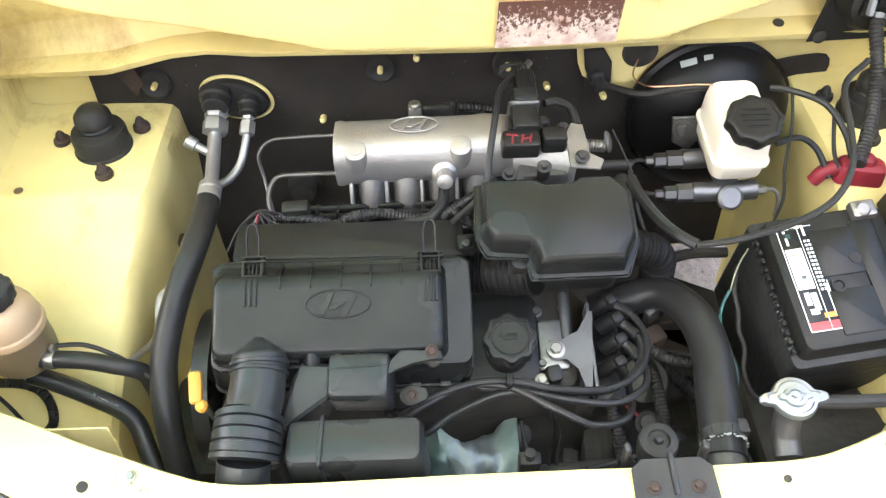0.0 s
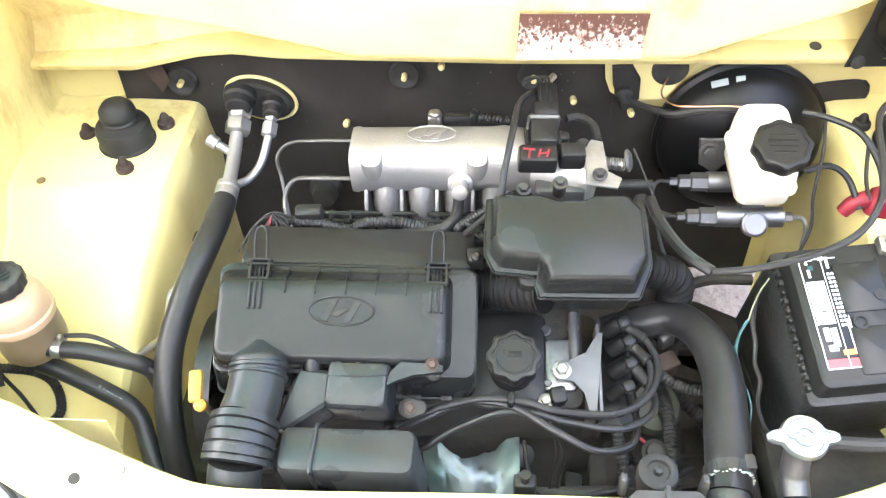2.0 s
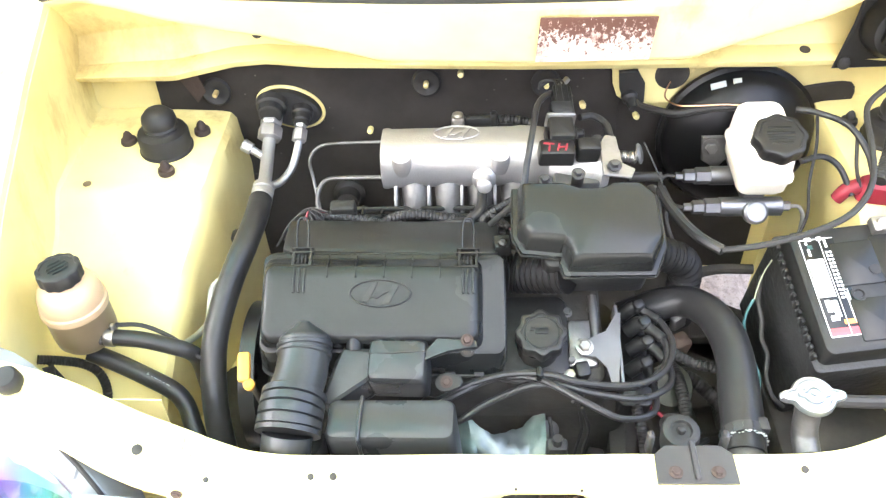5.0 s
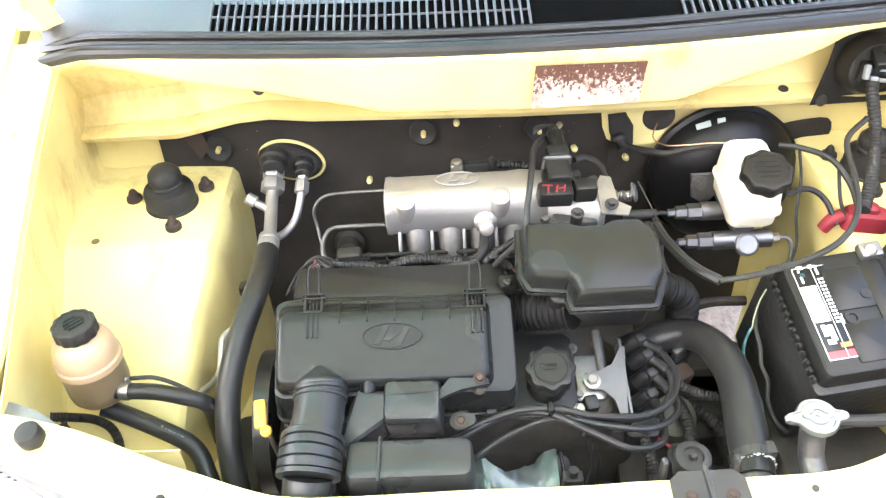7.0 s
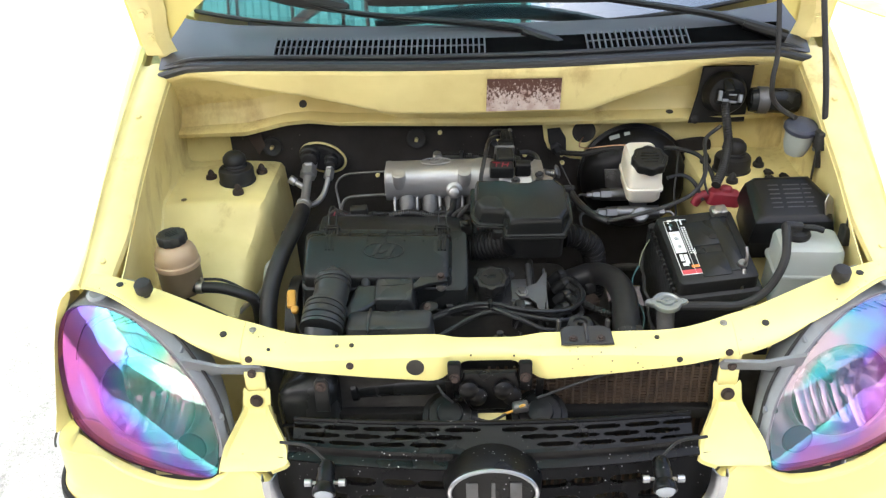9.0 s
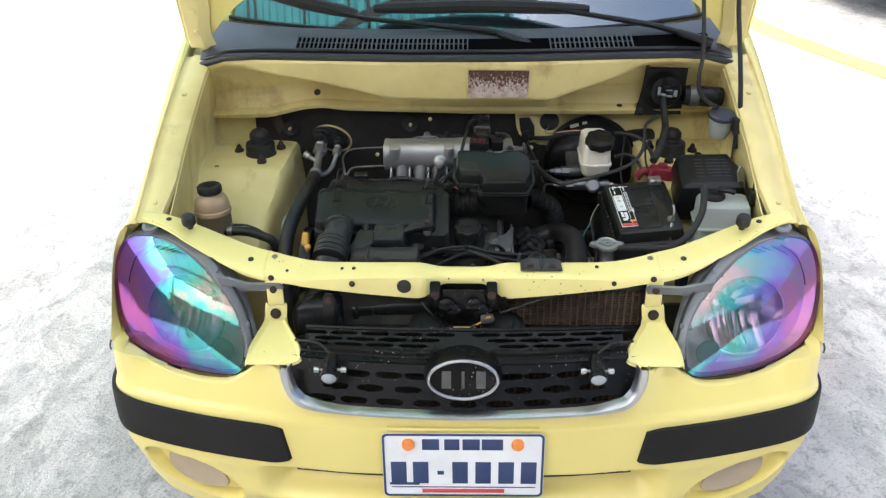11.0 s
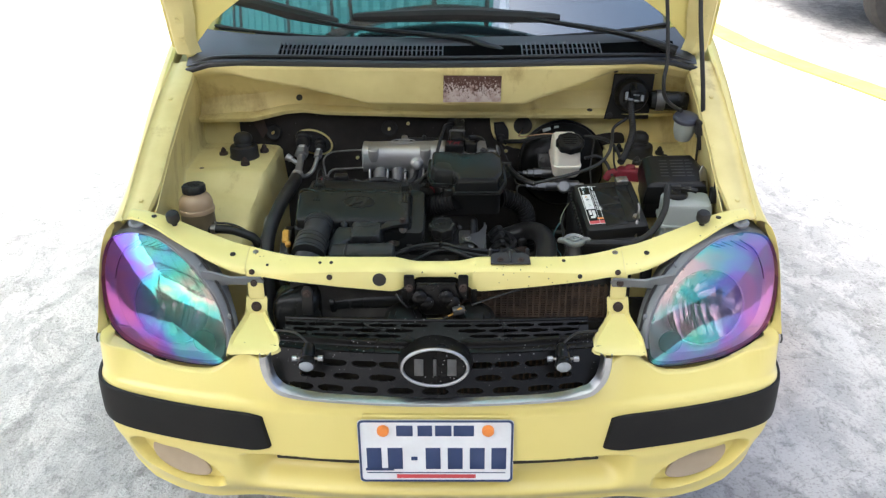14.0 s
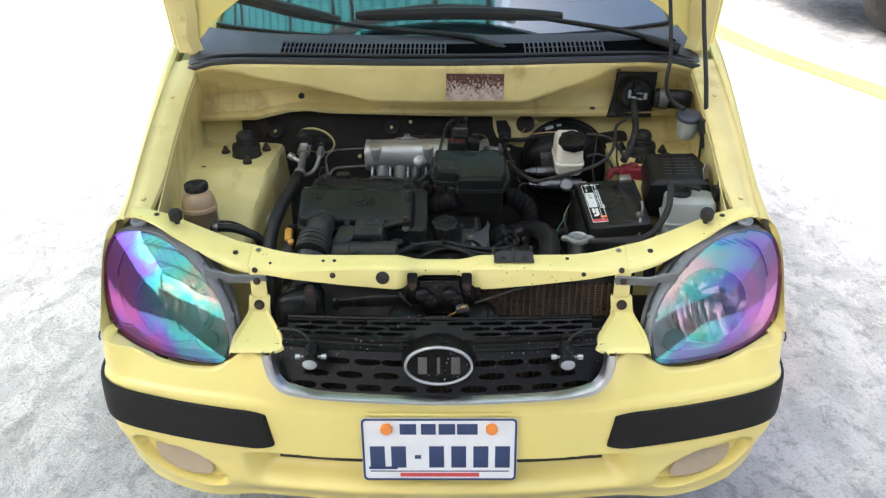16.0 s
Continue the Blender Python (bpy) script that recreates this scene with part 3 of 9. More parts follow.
def canopy():
    """The unseen roof over the car: translucent teal sheets, grey and clear ones added to set the light, on thin posts.
    """
    c = thing("canopy", (-0.2, 1.0, 0), "unseen canopy on posts: teal corrugated sheets, grey and clear ones added to set the light", "canopy")
    y0, y1 = -2.25, 2.6
    for x0, x1, ya, yb, m_ in ((-3.4, 0.58, y0, 0.30, ROOFGREY), (-3.4, 0.42, 0.26, y1, ROOFTIN), (0.42, 0.58, 0.26, y1, ROOFCLEAR)):
        n = int((x1 - x0) / 0.029)
        bm = B()
        sheet(bm, [[Vector((x0 + (x1 - x0) * i / n, y, 3.3 + 0.02 * math.cos(i * math.pi / 2) + 0.006 * (m_ == ROOFGREY))) for y in (ya, (ya + yb) / 2, yb)] for i in range(n + 1)], 0.003)
        part("roof_sheet", bm, m_, c)
    for k in range(8):
        bm = B()
        x = -3.2 + 0.5 * k
        tube(bm, [(x, y0, 3.23), (x + 0.25 * math.sin(k * 2.2), y1, 3.23)], 0.02, 6, 2)
        part("batten", bm, STEELPOST, c)
    for y in (-2.2, -1.5, -0.8, 0.1, 1.2, 2.3):
        bm = B()
        box(bm, (4.0, 0.05, 0.08), Matrix.Translation((-1.40, y, 3.16)))
        part("beam", bm, STEELPOST, c)
    bm = B()
    box(bm, (0.05, 1.9, 0.08), Matrix.Translation((0.53, 3.13, 3.08)))
    part("rear_beam", bm, STEELPOST, c)
    for x, y in ((-3.35, -2.2), (-3.35, 2.3), (0.53, 4.05), (0.56, -2.22)):
        bm = B()
        box(bm, (0.06, 0.06, 3.15), Matrix.Translation((x, y, 1.575)))
        part("post", bm, STEELPOST, c)


canopy()


# ---- the car ----
car = thing("car", (0, 1.2, 0), "small pale yellow hatchback with its bonnet propped open", "car")

CONT = spline([(0, 0, 0), (0.2, 0.005, 0), (0.367, 0.028, 0), (0.5, 0.054, 0), (0.6, 0.080, 0), (0.68, 0.106, 0), (0.725, 0.132, 0), (0.747, 0.170, 0), (0.756, 0.25, 0), (0.757, 0.40, 0)], 6)


def contour(s):
    """The nose seen from above: place and outward way at s (-1 to 1)."""
    f = abs(s) * (len(CONT) - 1)
    i = min(int(f), len(CONT) - 2)
    p = CONT[i].lerp(CONT[i + 1], f - i)
    d = CONT[i + 1] - CONT[i]
    nrm = Vector((d.y, -d.x, 0)).normalized()
    if s < 0:
        p, nrm = Vector((-p.x, p.y, 0)), Vector((-nrm.x, nrm.y, 0))
    return p, nrm


def step01(x, a, b):
    t = min(1, max(0, (x - a) / (b - a)))
    return t * t * (3 - 2 * t)


TOPX, TOPZ = (0, 0.29, 0.33, 0.348, 0.364, 0.41, 0.428, 0.444, 0.460, 0.50, 0.55, 0.62, 0.70, 0.745, 0.76), (0.535, 0.538, 0.556, 0.580, 0.602, 0.606, 0.600, 0.574, 0.556, 0.550, 0.548, 0.553, 0.576, 0.588, 0.590)
BOTX, BOTZ = (0, 0.3, 0.5, 0.6, 0.66, 0.71, 0.745, 0.76), (0.225, 0.222, 0.212, 0.220, 0.238, 0.278, 0.325, 0.340)


def skin(s, z):
    """A point of the bumper's skin at s and height z."""
    p, nrm = contour(s)
    ax = abs(p.x)
    zb = interp(ax, BOTX, BOTZ)
    off = -(0.045 - 0.026 * step01(ax, 0.40, 0.56)) * (1 - step01(z, zb, zb + 0.10)) ** 2
    off -= max(0, z - 0.505) * (0.05 + 0.5 * step01(ax, 0.30, 0.46) - 0.5 * step01(ax, 0.66, 0.74))
    off += 0.006 * step01(z, 0.33, 0.37) - 0.006 * step01(z, 0.495, 0.515)
    e = ((ax - 0.583) / 0.112) ** 2 + ((z - 0.310 - 0.28 * (ax - 0.585)) / 0.052) ** 2
    off -= 0.030 * step01(1 - e, 0.0, 0.22)
    under = 0.384 - 0.010 * (p.x / 0.42) ** 4 - z
    off -= 0.052 * step01(under, 0.0, 0.009) * (1 - step01(under, 0.056, 0.104)) * (1 - step01(ax, 0.37, 0.43))
    return p + nrm * off + Vector((0, 0, z))


def bumper():
    bm = B()
    n, m = 300, 130
    rows = []
    for i in range(n + 1):
        s = -1 + 2 * i / n
        ax = abs(contour(s)[0].x)
        zb, zt = interp(ax, BOTX, BOTZ), smooth_interp(ax, TOPX, TOPZ)
        col = [skin(s, zb + (zt - zb) * j / m) for j in range(m + 1)]
        nrm = contour(s)[1]
        back = col[-1] - nrm * 0.022 + Vector((0, 0, -0.002))
        if ax > 0.45:
            xe = min(ax, 0.716)
            back = Vector((xe * (1 if s > 0 else -1), max(back.y, 0.089 + 0.34 * (xe - 0.449) + 0.45 * (zt - 0.569) + 0.088 * max(0, xe - 0.66) - 0.004), zt - 0.003))
        edge = col[-1]
        col[-1] = edge - Vector((0, 0, 0.004))
        col = [col[0] - nrm * 0.03] + col + [edge - nrm * 0.003 - Vector((0, 0, 0.001)), edge.lerp(back, 0.35) + Vector((0, 0, 0.001)), back]
        rows.append(col)
    sheet(bm, rows, 0.003)
    b = part("bumper", bm, YELLOW, car, "glossy pale yellow bumper")
    for sx in (-1, 1):
        bm = B()
        rows = []
        for i in range(48):
            k = (i / 47) ** 1.5
            col = []
            for j, (dz, o) in enumerate(((0, -0.001), (0.02, 0.004), (0.12, 0.0055), (0.5, 0.006), (0.88, 0.0055), (0.98, 0.004), (1, -0.001))):
                near = max(0.0, 1 - k / 0.05)
                z0, z1 = 0.392 + 0.012 * k ** 2 + 0.012 * near ** 2, 0.484 + 0.022 * k ** 2 - 0.006 * near ** 2
                z = z0 + (z1 - z0) * dz
                s0 = 0.210 + 0.010 * dz
                s = s0 + (0.93 - s0) * k
                p = skin(sx * s, z)
                col.append(p + contour(sx * s)[1] * (o + 0.002 if 0 < i < 47 else -0.001))
            rows.append(col)
        sheet(bm, rows, 0.002)
        part("bumper_strip", bm, STRIP, b, "matt black rubbing strip")
        bm = B()
        pts = []
        for i in range(30):
            a = 2 * math.pi * i / 30
            pts.append((0.078 * math.cos(a), 0.035 * math.sin(a) * (1 + 0.25 * sx * math.cos(a))))
        p, nrm = contour(sx * 0.66)
        M = fr((sx * 0.578, 0.106, 0.304), (1, sx * 0.36, sx * 0.30), (0, 0.25, 1))
        plate(bm, pts, M, 0.006, 0.002)
        part("fog_cover", bm, FOGC, b, "dull beige fog lamp cover")
        bm = B()
        tube(bm, [contour(sx * s)[0] + contour(sx * s)[1] * 0.0015 + Vector((0, 0, 0.5865)) for s in (0.71, 0.735, 0.76, 0.79)], 0.0020, 6, 3)
        part("seam", bm, DARK, b)
    # dark strip on the skin stands for the shade inside the intake slot
    bm = B()
    rows = []
    half = max(k / 400 for k in range(400) if contour(k / 400)[0].x < 0.365)
    for i in range(61):
        sl = half * (-1 + i / 30)
        zl = 0.384 - 0.010 * (contour(sl)[0].x / 0.42) ** 4 - 0.048
        rows.append([skin(sl, zl + dz) + contour(sl)[1] * (0.0025 if 0 < k < 3 else -0.002) for k, dz in enumerate((-0.0075, -0.0055, 0.012, 0.014))])
    sheet(bm, rows, 0.002)
    part("intake_slot_shade", bm, DARK, b)
    bm = B()
    pts = [(-0.346, 0.018, 0.630), (-0.343, 0.012, 0.60), (-0.330, 0.006, 0.570), (-0.298, 0.0, 0.551), (-0.2, -0.010, 0.543), (0, -0.015, 0.538)]
    pts += [(-x, y, z) for x, y, z in pts[-2::-1]]
    line = spline(pts, 8)
    rows = []
    for i, p in enumerate(line):
        d = line[min(i + 1, len(line) - 1)] - line[max(i - 1, 0)]
        nrm = Vector((-d.z, 0, d.x)).normalized()
        w = 0.55 + 0.50 * step01(abs(p.x), 0.22, 0.34)
        rows.append([p + nrm * a * w + Vector((0, b, 0)) for a, b in ((-0.010, 0.012), (-0.009, 0.0), (-0.006, -0.006), (0.004, -0.006), (0.008, -0.002), (0.011, 0.006), (0.013, 0.012))])
    sheet(bm, rows, 0.002)
    part("chrome_trim", bm, DULLCHROME, b, "chrome strip round the grille opening")


bumper()


RAILY, RAILZ = (0.2, 0.27, 0.33, 0.47, 0.62, 0.72, 0.85, 1.1), (0.775, 0.81, 0.838, 0.918, 0.99, 1.030, 1.075, 1.15)


def rail_z(y):
    return interp(y, RAILY, RAILZ)


def fender(sx):
    bm = B()
    rows = []
    prof = [(0.697, 0.0), (0.699, 0.010), (0.708, 0.013), (0.720, 0.006), (0.733, -0.014), (0.742, -0.045), (0.748, -0.085), (0.752, -0.13), (0.754, -0.18), (0.7545, -0.23), (0.754, -0.27), (0.753, -0.30), (0.752, -0.325), (0.751, -0.345)]
    for i in range(40):
        k = i / 39
        col = []
        for x, dz in prof:
            zf = 0.80 + dz * 0.62
            yf = interp(zf, (0.58, 0.62, 0.68, 0.73, 0.77, 0.81), (0.172, 0.207, 0.240, 0.262, 0.278, 0.292))
            y = yf + (1.1 - yf) * k
            z = (1 - k) ** 3 * zf + (1 - (1 - k) ** 3) * (rail_z(y) + dz)
            col.append(Vector((sx * x, y, z)))
        rows.append(col)
    lip = []
    for x, dz in prof:
        zf = 0.80 + dz * 0.62
        xl = interp(zf, (0.576, 0.60, 0.615, 0.640, 0.675, 0.728, 0.768, 0.78), (0.728, 0.743, 0.747, 0.752, 0.755, 0.751, 0.733, 0.72))
        lip.append(Vector((sx * min(x, xl), 0.092 + 0.34 * (xl - 0.449) + 0.45 * (zf - 0.569) + 0.088 * max(0, xl - 0.66) + 0.004, zf)))
    rows.insert(0, lip)
    if sx < 0:
        rows = rows[::-1]
    sheet(bm, rows, -0.0015)
    f = part("fender", bm, YELLOW, car, "pale yellow front wing")
    bm = B()
    rows = []
    for i in range(30):
        y = 0.285 + (0.77 - 0.285) * i / 29
        z = rail_z(y)
        w = 0.632 + 0.012 * step01(y, 0.4, 0.3)
        rows.append([Vector((sx * x, y, z + d)) for x, d in ((w, -0.016), (w + 0.001, -0.004), (w + 0.006, -0.001), (0.672, -0.001), (0.678, -0.005), (0.69, -0.006), (0.694, -0.004), (0.697, 0.002))])
    if sx < 0:
        rows = rows[::-1]
    sheet(bm, rows, 0.0015)
    part("fender_rail", bm, YELLOW_IN, f)
    for y in (0.33, 0.62):
        bm = B()
        hexbolt(bm, (sx * 0.664, y, rail_z(y) - 0.001), (0, -0.45, 1), 0.006, 0.005)
        part("bolt", bm, YELLOW_IN, f)
    bm = B()
    rows = [[Vector((sx * x, y, rail_z(y) - d)) for x, d in ((0.62, 0.075), (0.64, 0.060), (0.67, 0.055), (0.70, 0.04))] for y in (0.80, 0.84, 0.90, 0.98)]
    sheet(bm, rows if sx > 0 else rows[::-1], 0.002)
    part("hinge_pocket", bm, YELLOW_IN, f)


fender(-1)
fender(1)

SHY, SHZ = (0.2, 0.27, 0.33, 0.40, 0.45, 0.50, 0.55, 0.59, 0.62, 0.80), (0.47, 0.51, 0.55, 0.61, 0.66, 0.715, 0.765, 0.795, 0.806, 0.812)
INY, INX = (0.2, 0.40, 0.48, 0.55, 0.62, 0.79), (0.51, 0.492, 0.475, 0.456, 0.440, 0.434)


def apron(sx):
    bm = B()
    rows = []
    for i in range(64):
        y = 0.30 + (0.80 - 0.30) * i / 63
        zr, zs, xi = rail_z(y), interp(y, SHY, SHZ) + 0, interp(y, INY, INX)
        zs = 0.2 * sum(interp(y + d, SHY, SHZ) for d in (-0.03, -0.015, 0, 0.015, 0.03))
        zs += 0.006 * math.exp(-((y - 0.605) / 0.016) ** 2) - 0.011 * math.exp(-((y - 0.560) / 0.026) ** 2)
        lump = 0.004 * noise.noise((y * 9, sx * 3, 1.0))
        col = [(0.631, zr - 0.014), (0.636, zr - 0.04)]
        h = zr - 0.05 - zs
        col += [(0.640 + 0.01 * k, zr - 0.05 - h * k) for k in (0.25, 0.5, 0.75, 0.92)]
        col += [(0.644, zs + 0.003)]
        col += [(0.62 + (xi + 0.02 - 0.62) * k, zs + lump * (1 - k) + 0.004 * math.sin(math.pi * k)) for k in (0, 0.2, 0.4, 0.6, 0.8, 1)]
        bulge = [0.012 * noise.noise((y * 13, sx * 2.0, k * 1.7)) for k in range(3)]
        col += [(xi + 0.008, zs - 0.003), (xi + 0.002, zs - 0.012), (xi + bulge[0], zs - 0.04), (xi + bulge[1], zs - 0.10), (xi - 0.002, zs - 0.2), (xi - 0.004, 0.36)]
        rows.append([Vector((sx * x, y, z)) for x, z in col])
    if sx > 0:
        rows = rows[::-1]
    sheet(bm, rows, 0.002)
    a = part("inner_wing", bm, YELLOW_IN, car, "yellow inner wing with strut tower and rust stains")
    bm = B()
    rbox(bm, 0.10, 0.50, 0.10, Matrix.Translation((sx * 0.462, 0.44, 0.40)), 0.008)
    part("frame_rail", bm, YELLOW_IN, a)
    for bx, by in ((0.574, 0.709), (0.471, 0.732), (0.502, 0.640)):
        bm = B()
        lathe(bm, [(0.0115, 0), (0.0120, 0.003), (0.0112, 0.008), (0.0075, 0.010), (0.0068, 0.014), (0.0045, 0.019), (0.001, 0.022)], Matrix.Translation((sx * bx, by, interp(by, SHY, SHZ) + 0.004)), 12)
        part("nut_cap", bm, RUST if sx < 0 else RUBBER, a, "rusty capped strut nut" if sx < 0 else "")
    bm = B()
    lathe(bm, [(0.0385, 0), (0.0385, 0.003), (0.0365, 0.005), (0.0365, 0.026), (0.0345, 0.031), (0.026, 0.032), (0.0235, 0.033), (0.0225, 0.036), (0.0245, 0.039), (0.0225, 0.042), (0.0245, 0.047), (0.0232, 0.056), (0.0165, 0.064), (0.009, 0.067), (0, 0.068)], Matrix.Translation((sx * 0.516, 0.698, 0.812)), 36)
    part("strut_cap", bm, RUBBER, a, "black rubber strut dust cap")
    for hx, hy in ((0.61, 0.62), (0.60, 0.48), (0.59, 0.36)):
        bm = B()
        lathe(bm, [(0.006, 0), (0.006, 0.001), (0.004, 0.0015)], Matrix.Translation((sx * hx, hy, interp(hy, SHY, SHZ) + 0.003)), 12)
        part("plug", bm, AMBER_DARK, a)
    # front closing panel between wing and lamp
    bm = B()
    rows = [[Vector((sx * x, 0.302 + 0.02 * (x - 0.5), z)) for z in (0.36, 0.5, 0.62, 0.74)] for x in (0.44, 0.52, 0.60, 0.66)]
    sheet(bm, rows, 0.002)
    part("inner_panel", bm, YELLOW_IN, a)


apron(-1)
apron(1)


# radiator support: a pressed bar that bends back to the wings
SX = (0, 0.048, 0.066, 0.085, 0.20, 0.28, 0.32, 0.36, 0.40, 0.44, 0.48, 0.52, 0.56, 0.60, 0.64, 0.68)
S_YR = (0.222, 0.222, 0.219, 0.214, 0.212, 0.213, 0.217, 0.230, 0.245, 0.259, 0.273, 0.288, 0.296, 0.297, 0.299, 0.304)
S_ZR = (0.742, 0.742, 0.748, 0.756, 0.757, 0.757, 0.759, 0.761, 0.765, 0.767, 0.776, 0.785, 0.799, 0.816, 0.828, 0.832)
S_YF = (0.190, 0.190, 0.175, 0.168, 0.166, 0.166, 0.168, 0.176, 0.182, 0.190, 0.202, 0.218, 0.227, 0.242, 0.262, 0.272)
S_ZF = (0.738, 0.738, 0.742, 0.748, 0.748, 0.745, 0.743, 0.742, 0.743, 0.748, 0.758, 0.772, 0.790, 0.812, 0.822, 0.828)
S_ZB = (0.722, 0.722, 0.706, 0.698, 0.710, 0.720, 0.724, 0.728, 0.729, 0.735, 0.748, 0.764, 0.786, 0.811, 0.822, 0.828)


def sup(x, tab):
    return 0.2 * sum(interp(abs(x) + d, SX, tab) for d in (-0.012, -0.006, 0, 0.006, 0.012))


def support():
    bm = B()
    rows = []
    n = 160
    for i in range(n + 1):
        x = -0.675 + 1.35 * i / n
        yr, zr, yf, zf, zb = (sup(x, t) for t in (S_YR, S_ZR, S_YF, S_ZF, S_ZB))
        col = [(yr + 0.004, zr - 0.022), (yr + 0.004, zr - 0.006), (yr, zr)]
        col += [(yr + (yf - yr) * k, zr + (zf - zr) * k + 0.004 * math.sin(math.pi * k)) for k in (0.15, 0.35, 0.6, 0.8, 0.93)]
        col += [(yf - 0.002, zf - 0.003), (yf - 0.004, zf - 0.4 * (zf - zb) - 0.002), (yf - 0.004, zb), (yf, zb - 0.002)]
        rows.append([Vector((x, y, z)) for y, z in col])
    sheet(bm, rows, -0.002)
    s = part("radiator_support", bm, YELLOW_BAR, car, "pale yellow pressed steel radiator support bar with chipped paint")
    # big lightening hole and small drillings, as dark discs for the shade inside
    def hole(x, k, r, name="drilling"):
        yr, zr, yf, zf, zb = (sup(x, t) for t in (S_YR, S_ZR, S_YF, S_ZF, S_ZB))
        if k > 1:
            o, d = Vector((x, yf - 0.0045, zf + (zb - zf) * (k - 1))), Vector((0, -1, 0.05))
        else:
            o, d = Vector((x, yr + (yf - yr) * k, zr + (zf - zr) * k + 0.0045)), Vector((0, (zr - zf) * -1.0 / max(1e-6, abs(yr - yf)) , 1))
        b2 = B()
        lathe(b2, [(r, -0.001), (r, 0.0008), (r * 0.7, 0.0012)], along(o, d), 20)
        part(name, b2, DARK, s)
    hole(-0.12, 1.45, 0.0145, "lightening_hole")
    for x, k, r in ((-0.247, 0.55, 0.0035), (-0.223, 0.55, 0.004), (-0.44, 0.6, 0.006), (0.27, 0.4, 0.004), (0.302, 1.4, 0.005), (0.45, 0.6, 0.006), (-0.62, 0.45, 0.006), (0.61, 0.45, 0.006), (-0.36, 0.8, 0.003), (-0.03, 1.3, 0.0015), (0.04, 1.4, 0.0015)):
        hole(x, k, r)
    for x, k in ((-0.392, 0.25), (-0.392, 1.3), (0.383, 0.25), (0.383, 1.3), (-0.225, 1.4)):
        yr, zr, yf, zf, zb = (sup(x, t) for t in (S_YR, S_ZR, S_YF, S_ZF, S_ZB))
        o = Vector((x, yf - 0.004, zf + (zb - zf) * (k - 1))) if k > 1 else Vector((x, yr + (yf - yr) * k, zr + (zf - zr) * k + 0.003))
        b2 = B()
        hexbolt(b2, o, (0, -1, 0.1) if k > 1 else (0, -0.2, 1), 0.0042, 0.003)
        part("bolt", b2, STEEL if k < 1 else RUST, s, "" if k < 1 else "rusty bolt")
    for x in (-0.408, 0.398):
        yr, zr, yf, zf, zb = (sup(x, t) for t in (S_YR, S_ZR, S_YF, S_ZF, S_ZB))
        b2 = B()
        tube(b2, [(x, yr + (yf - yr) * k, zr + (zf - zr) * k + 0.004 * math.sin(math.pi * k) + 0.0002) for k in (0.02, 0.2, 0.4, 0.6, 0.8, 0.97)] + [(x + 0.001, yf - 0.0040, zf - 0.004), (x + 0.002, yf - 0.0042, zb + 0.002)], 0.0008, 6, 3)
        part("overlap_seam", b2, YELLOW_IN, s)
    for sx in (-1, 1):
        b2 = B()
        o = Vector((sx * 0.572, 0.262, 0.814))
        lathe(b2, [(0.006, -0.004), (0.006, 0.004), (0.012, 0.006), (0.0145, 0.010), (0.0145, 0.024), (0.012, 0.028), (0.006, 0.029)], along(o, (0, -0.25, 1)), 20)
        part("bump_stop", b2, RUBBER, s, "black rubber bonnet stop")
        # post below the bar, with the flared brace that meets the bumper
        b2 = B()
        box(b2, (0.034, 0.006, 0.12), Matrix.Translation((sx * 0.388, 0.180, 0.675)), 0.002)
        part("post", b2, YELLOW_BAR, s)
        b2 = B()
        rows = []
        for i in range(26):
            k = i / 25
            ks = (0, 0.25, 0.32, 0.70, 0.85, 1)
            y = interp(k, ks, (0.173, 0.168, 0.160, 0.092, 0.064, 0.058))
            z = interp(k, ks, (0.675, 0.641, 0.636, 0.622, 0.614, 0.607))
            xa, xb = interp(k, ks, (0.366, 0.369, 0.367, 0.329, 0.324, 0.350)), interp(k, ks, (0.406, 0.410, 0.412, 0.428, 0.430, 0.430))
            rim = 0.009 - 0.007 * step01(k, 0.6, 0.9)
            rows.append([Vector((sx * x, y, z + dz)) for x, dz in ((xa - 0.002, -0.006 + rim), (xa, rim), (xa + 0.006, 0.0), ((xa + xb) / 2, 0.001), (xb - 0.006, 0.0), (xb, rim), (xb + 0.002, -0.006 + rim))])
        sheet(b2, rows if sx > 0 else rows[::-1], -0.002)
        br = part("brace", b2, YELLOW_BAR, s, "flared yellow brace between bar and bumper")
        b2 = B()
        hexbolt(b2, (sx * 0.388, 0.167, 0.660), (0, -1, 0.2), 0.0075, 0.005)
        part("bolt", b2, RUST, br, "rusty bolt")


support()


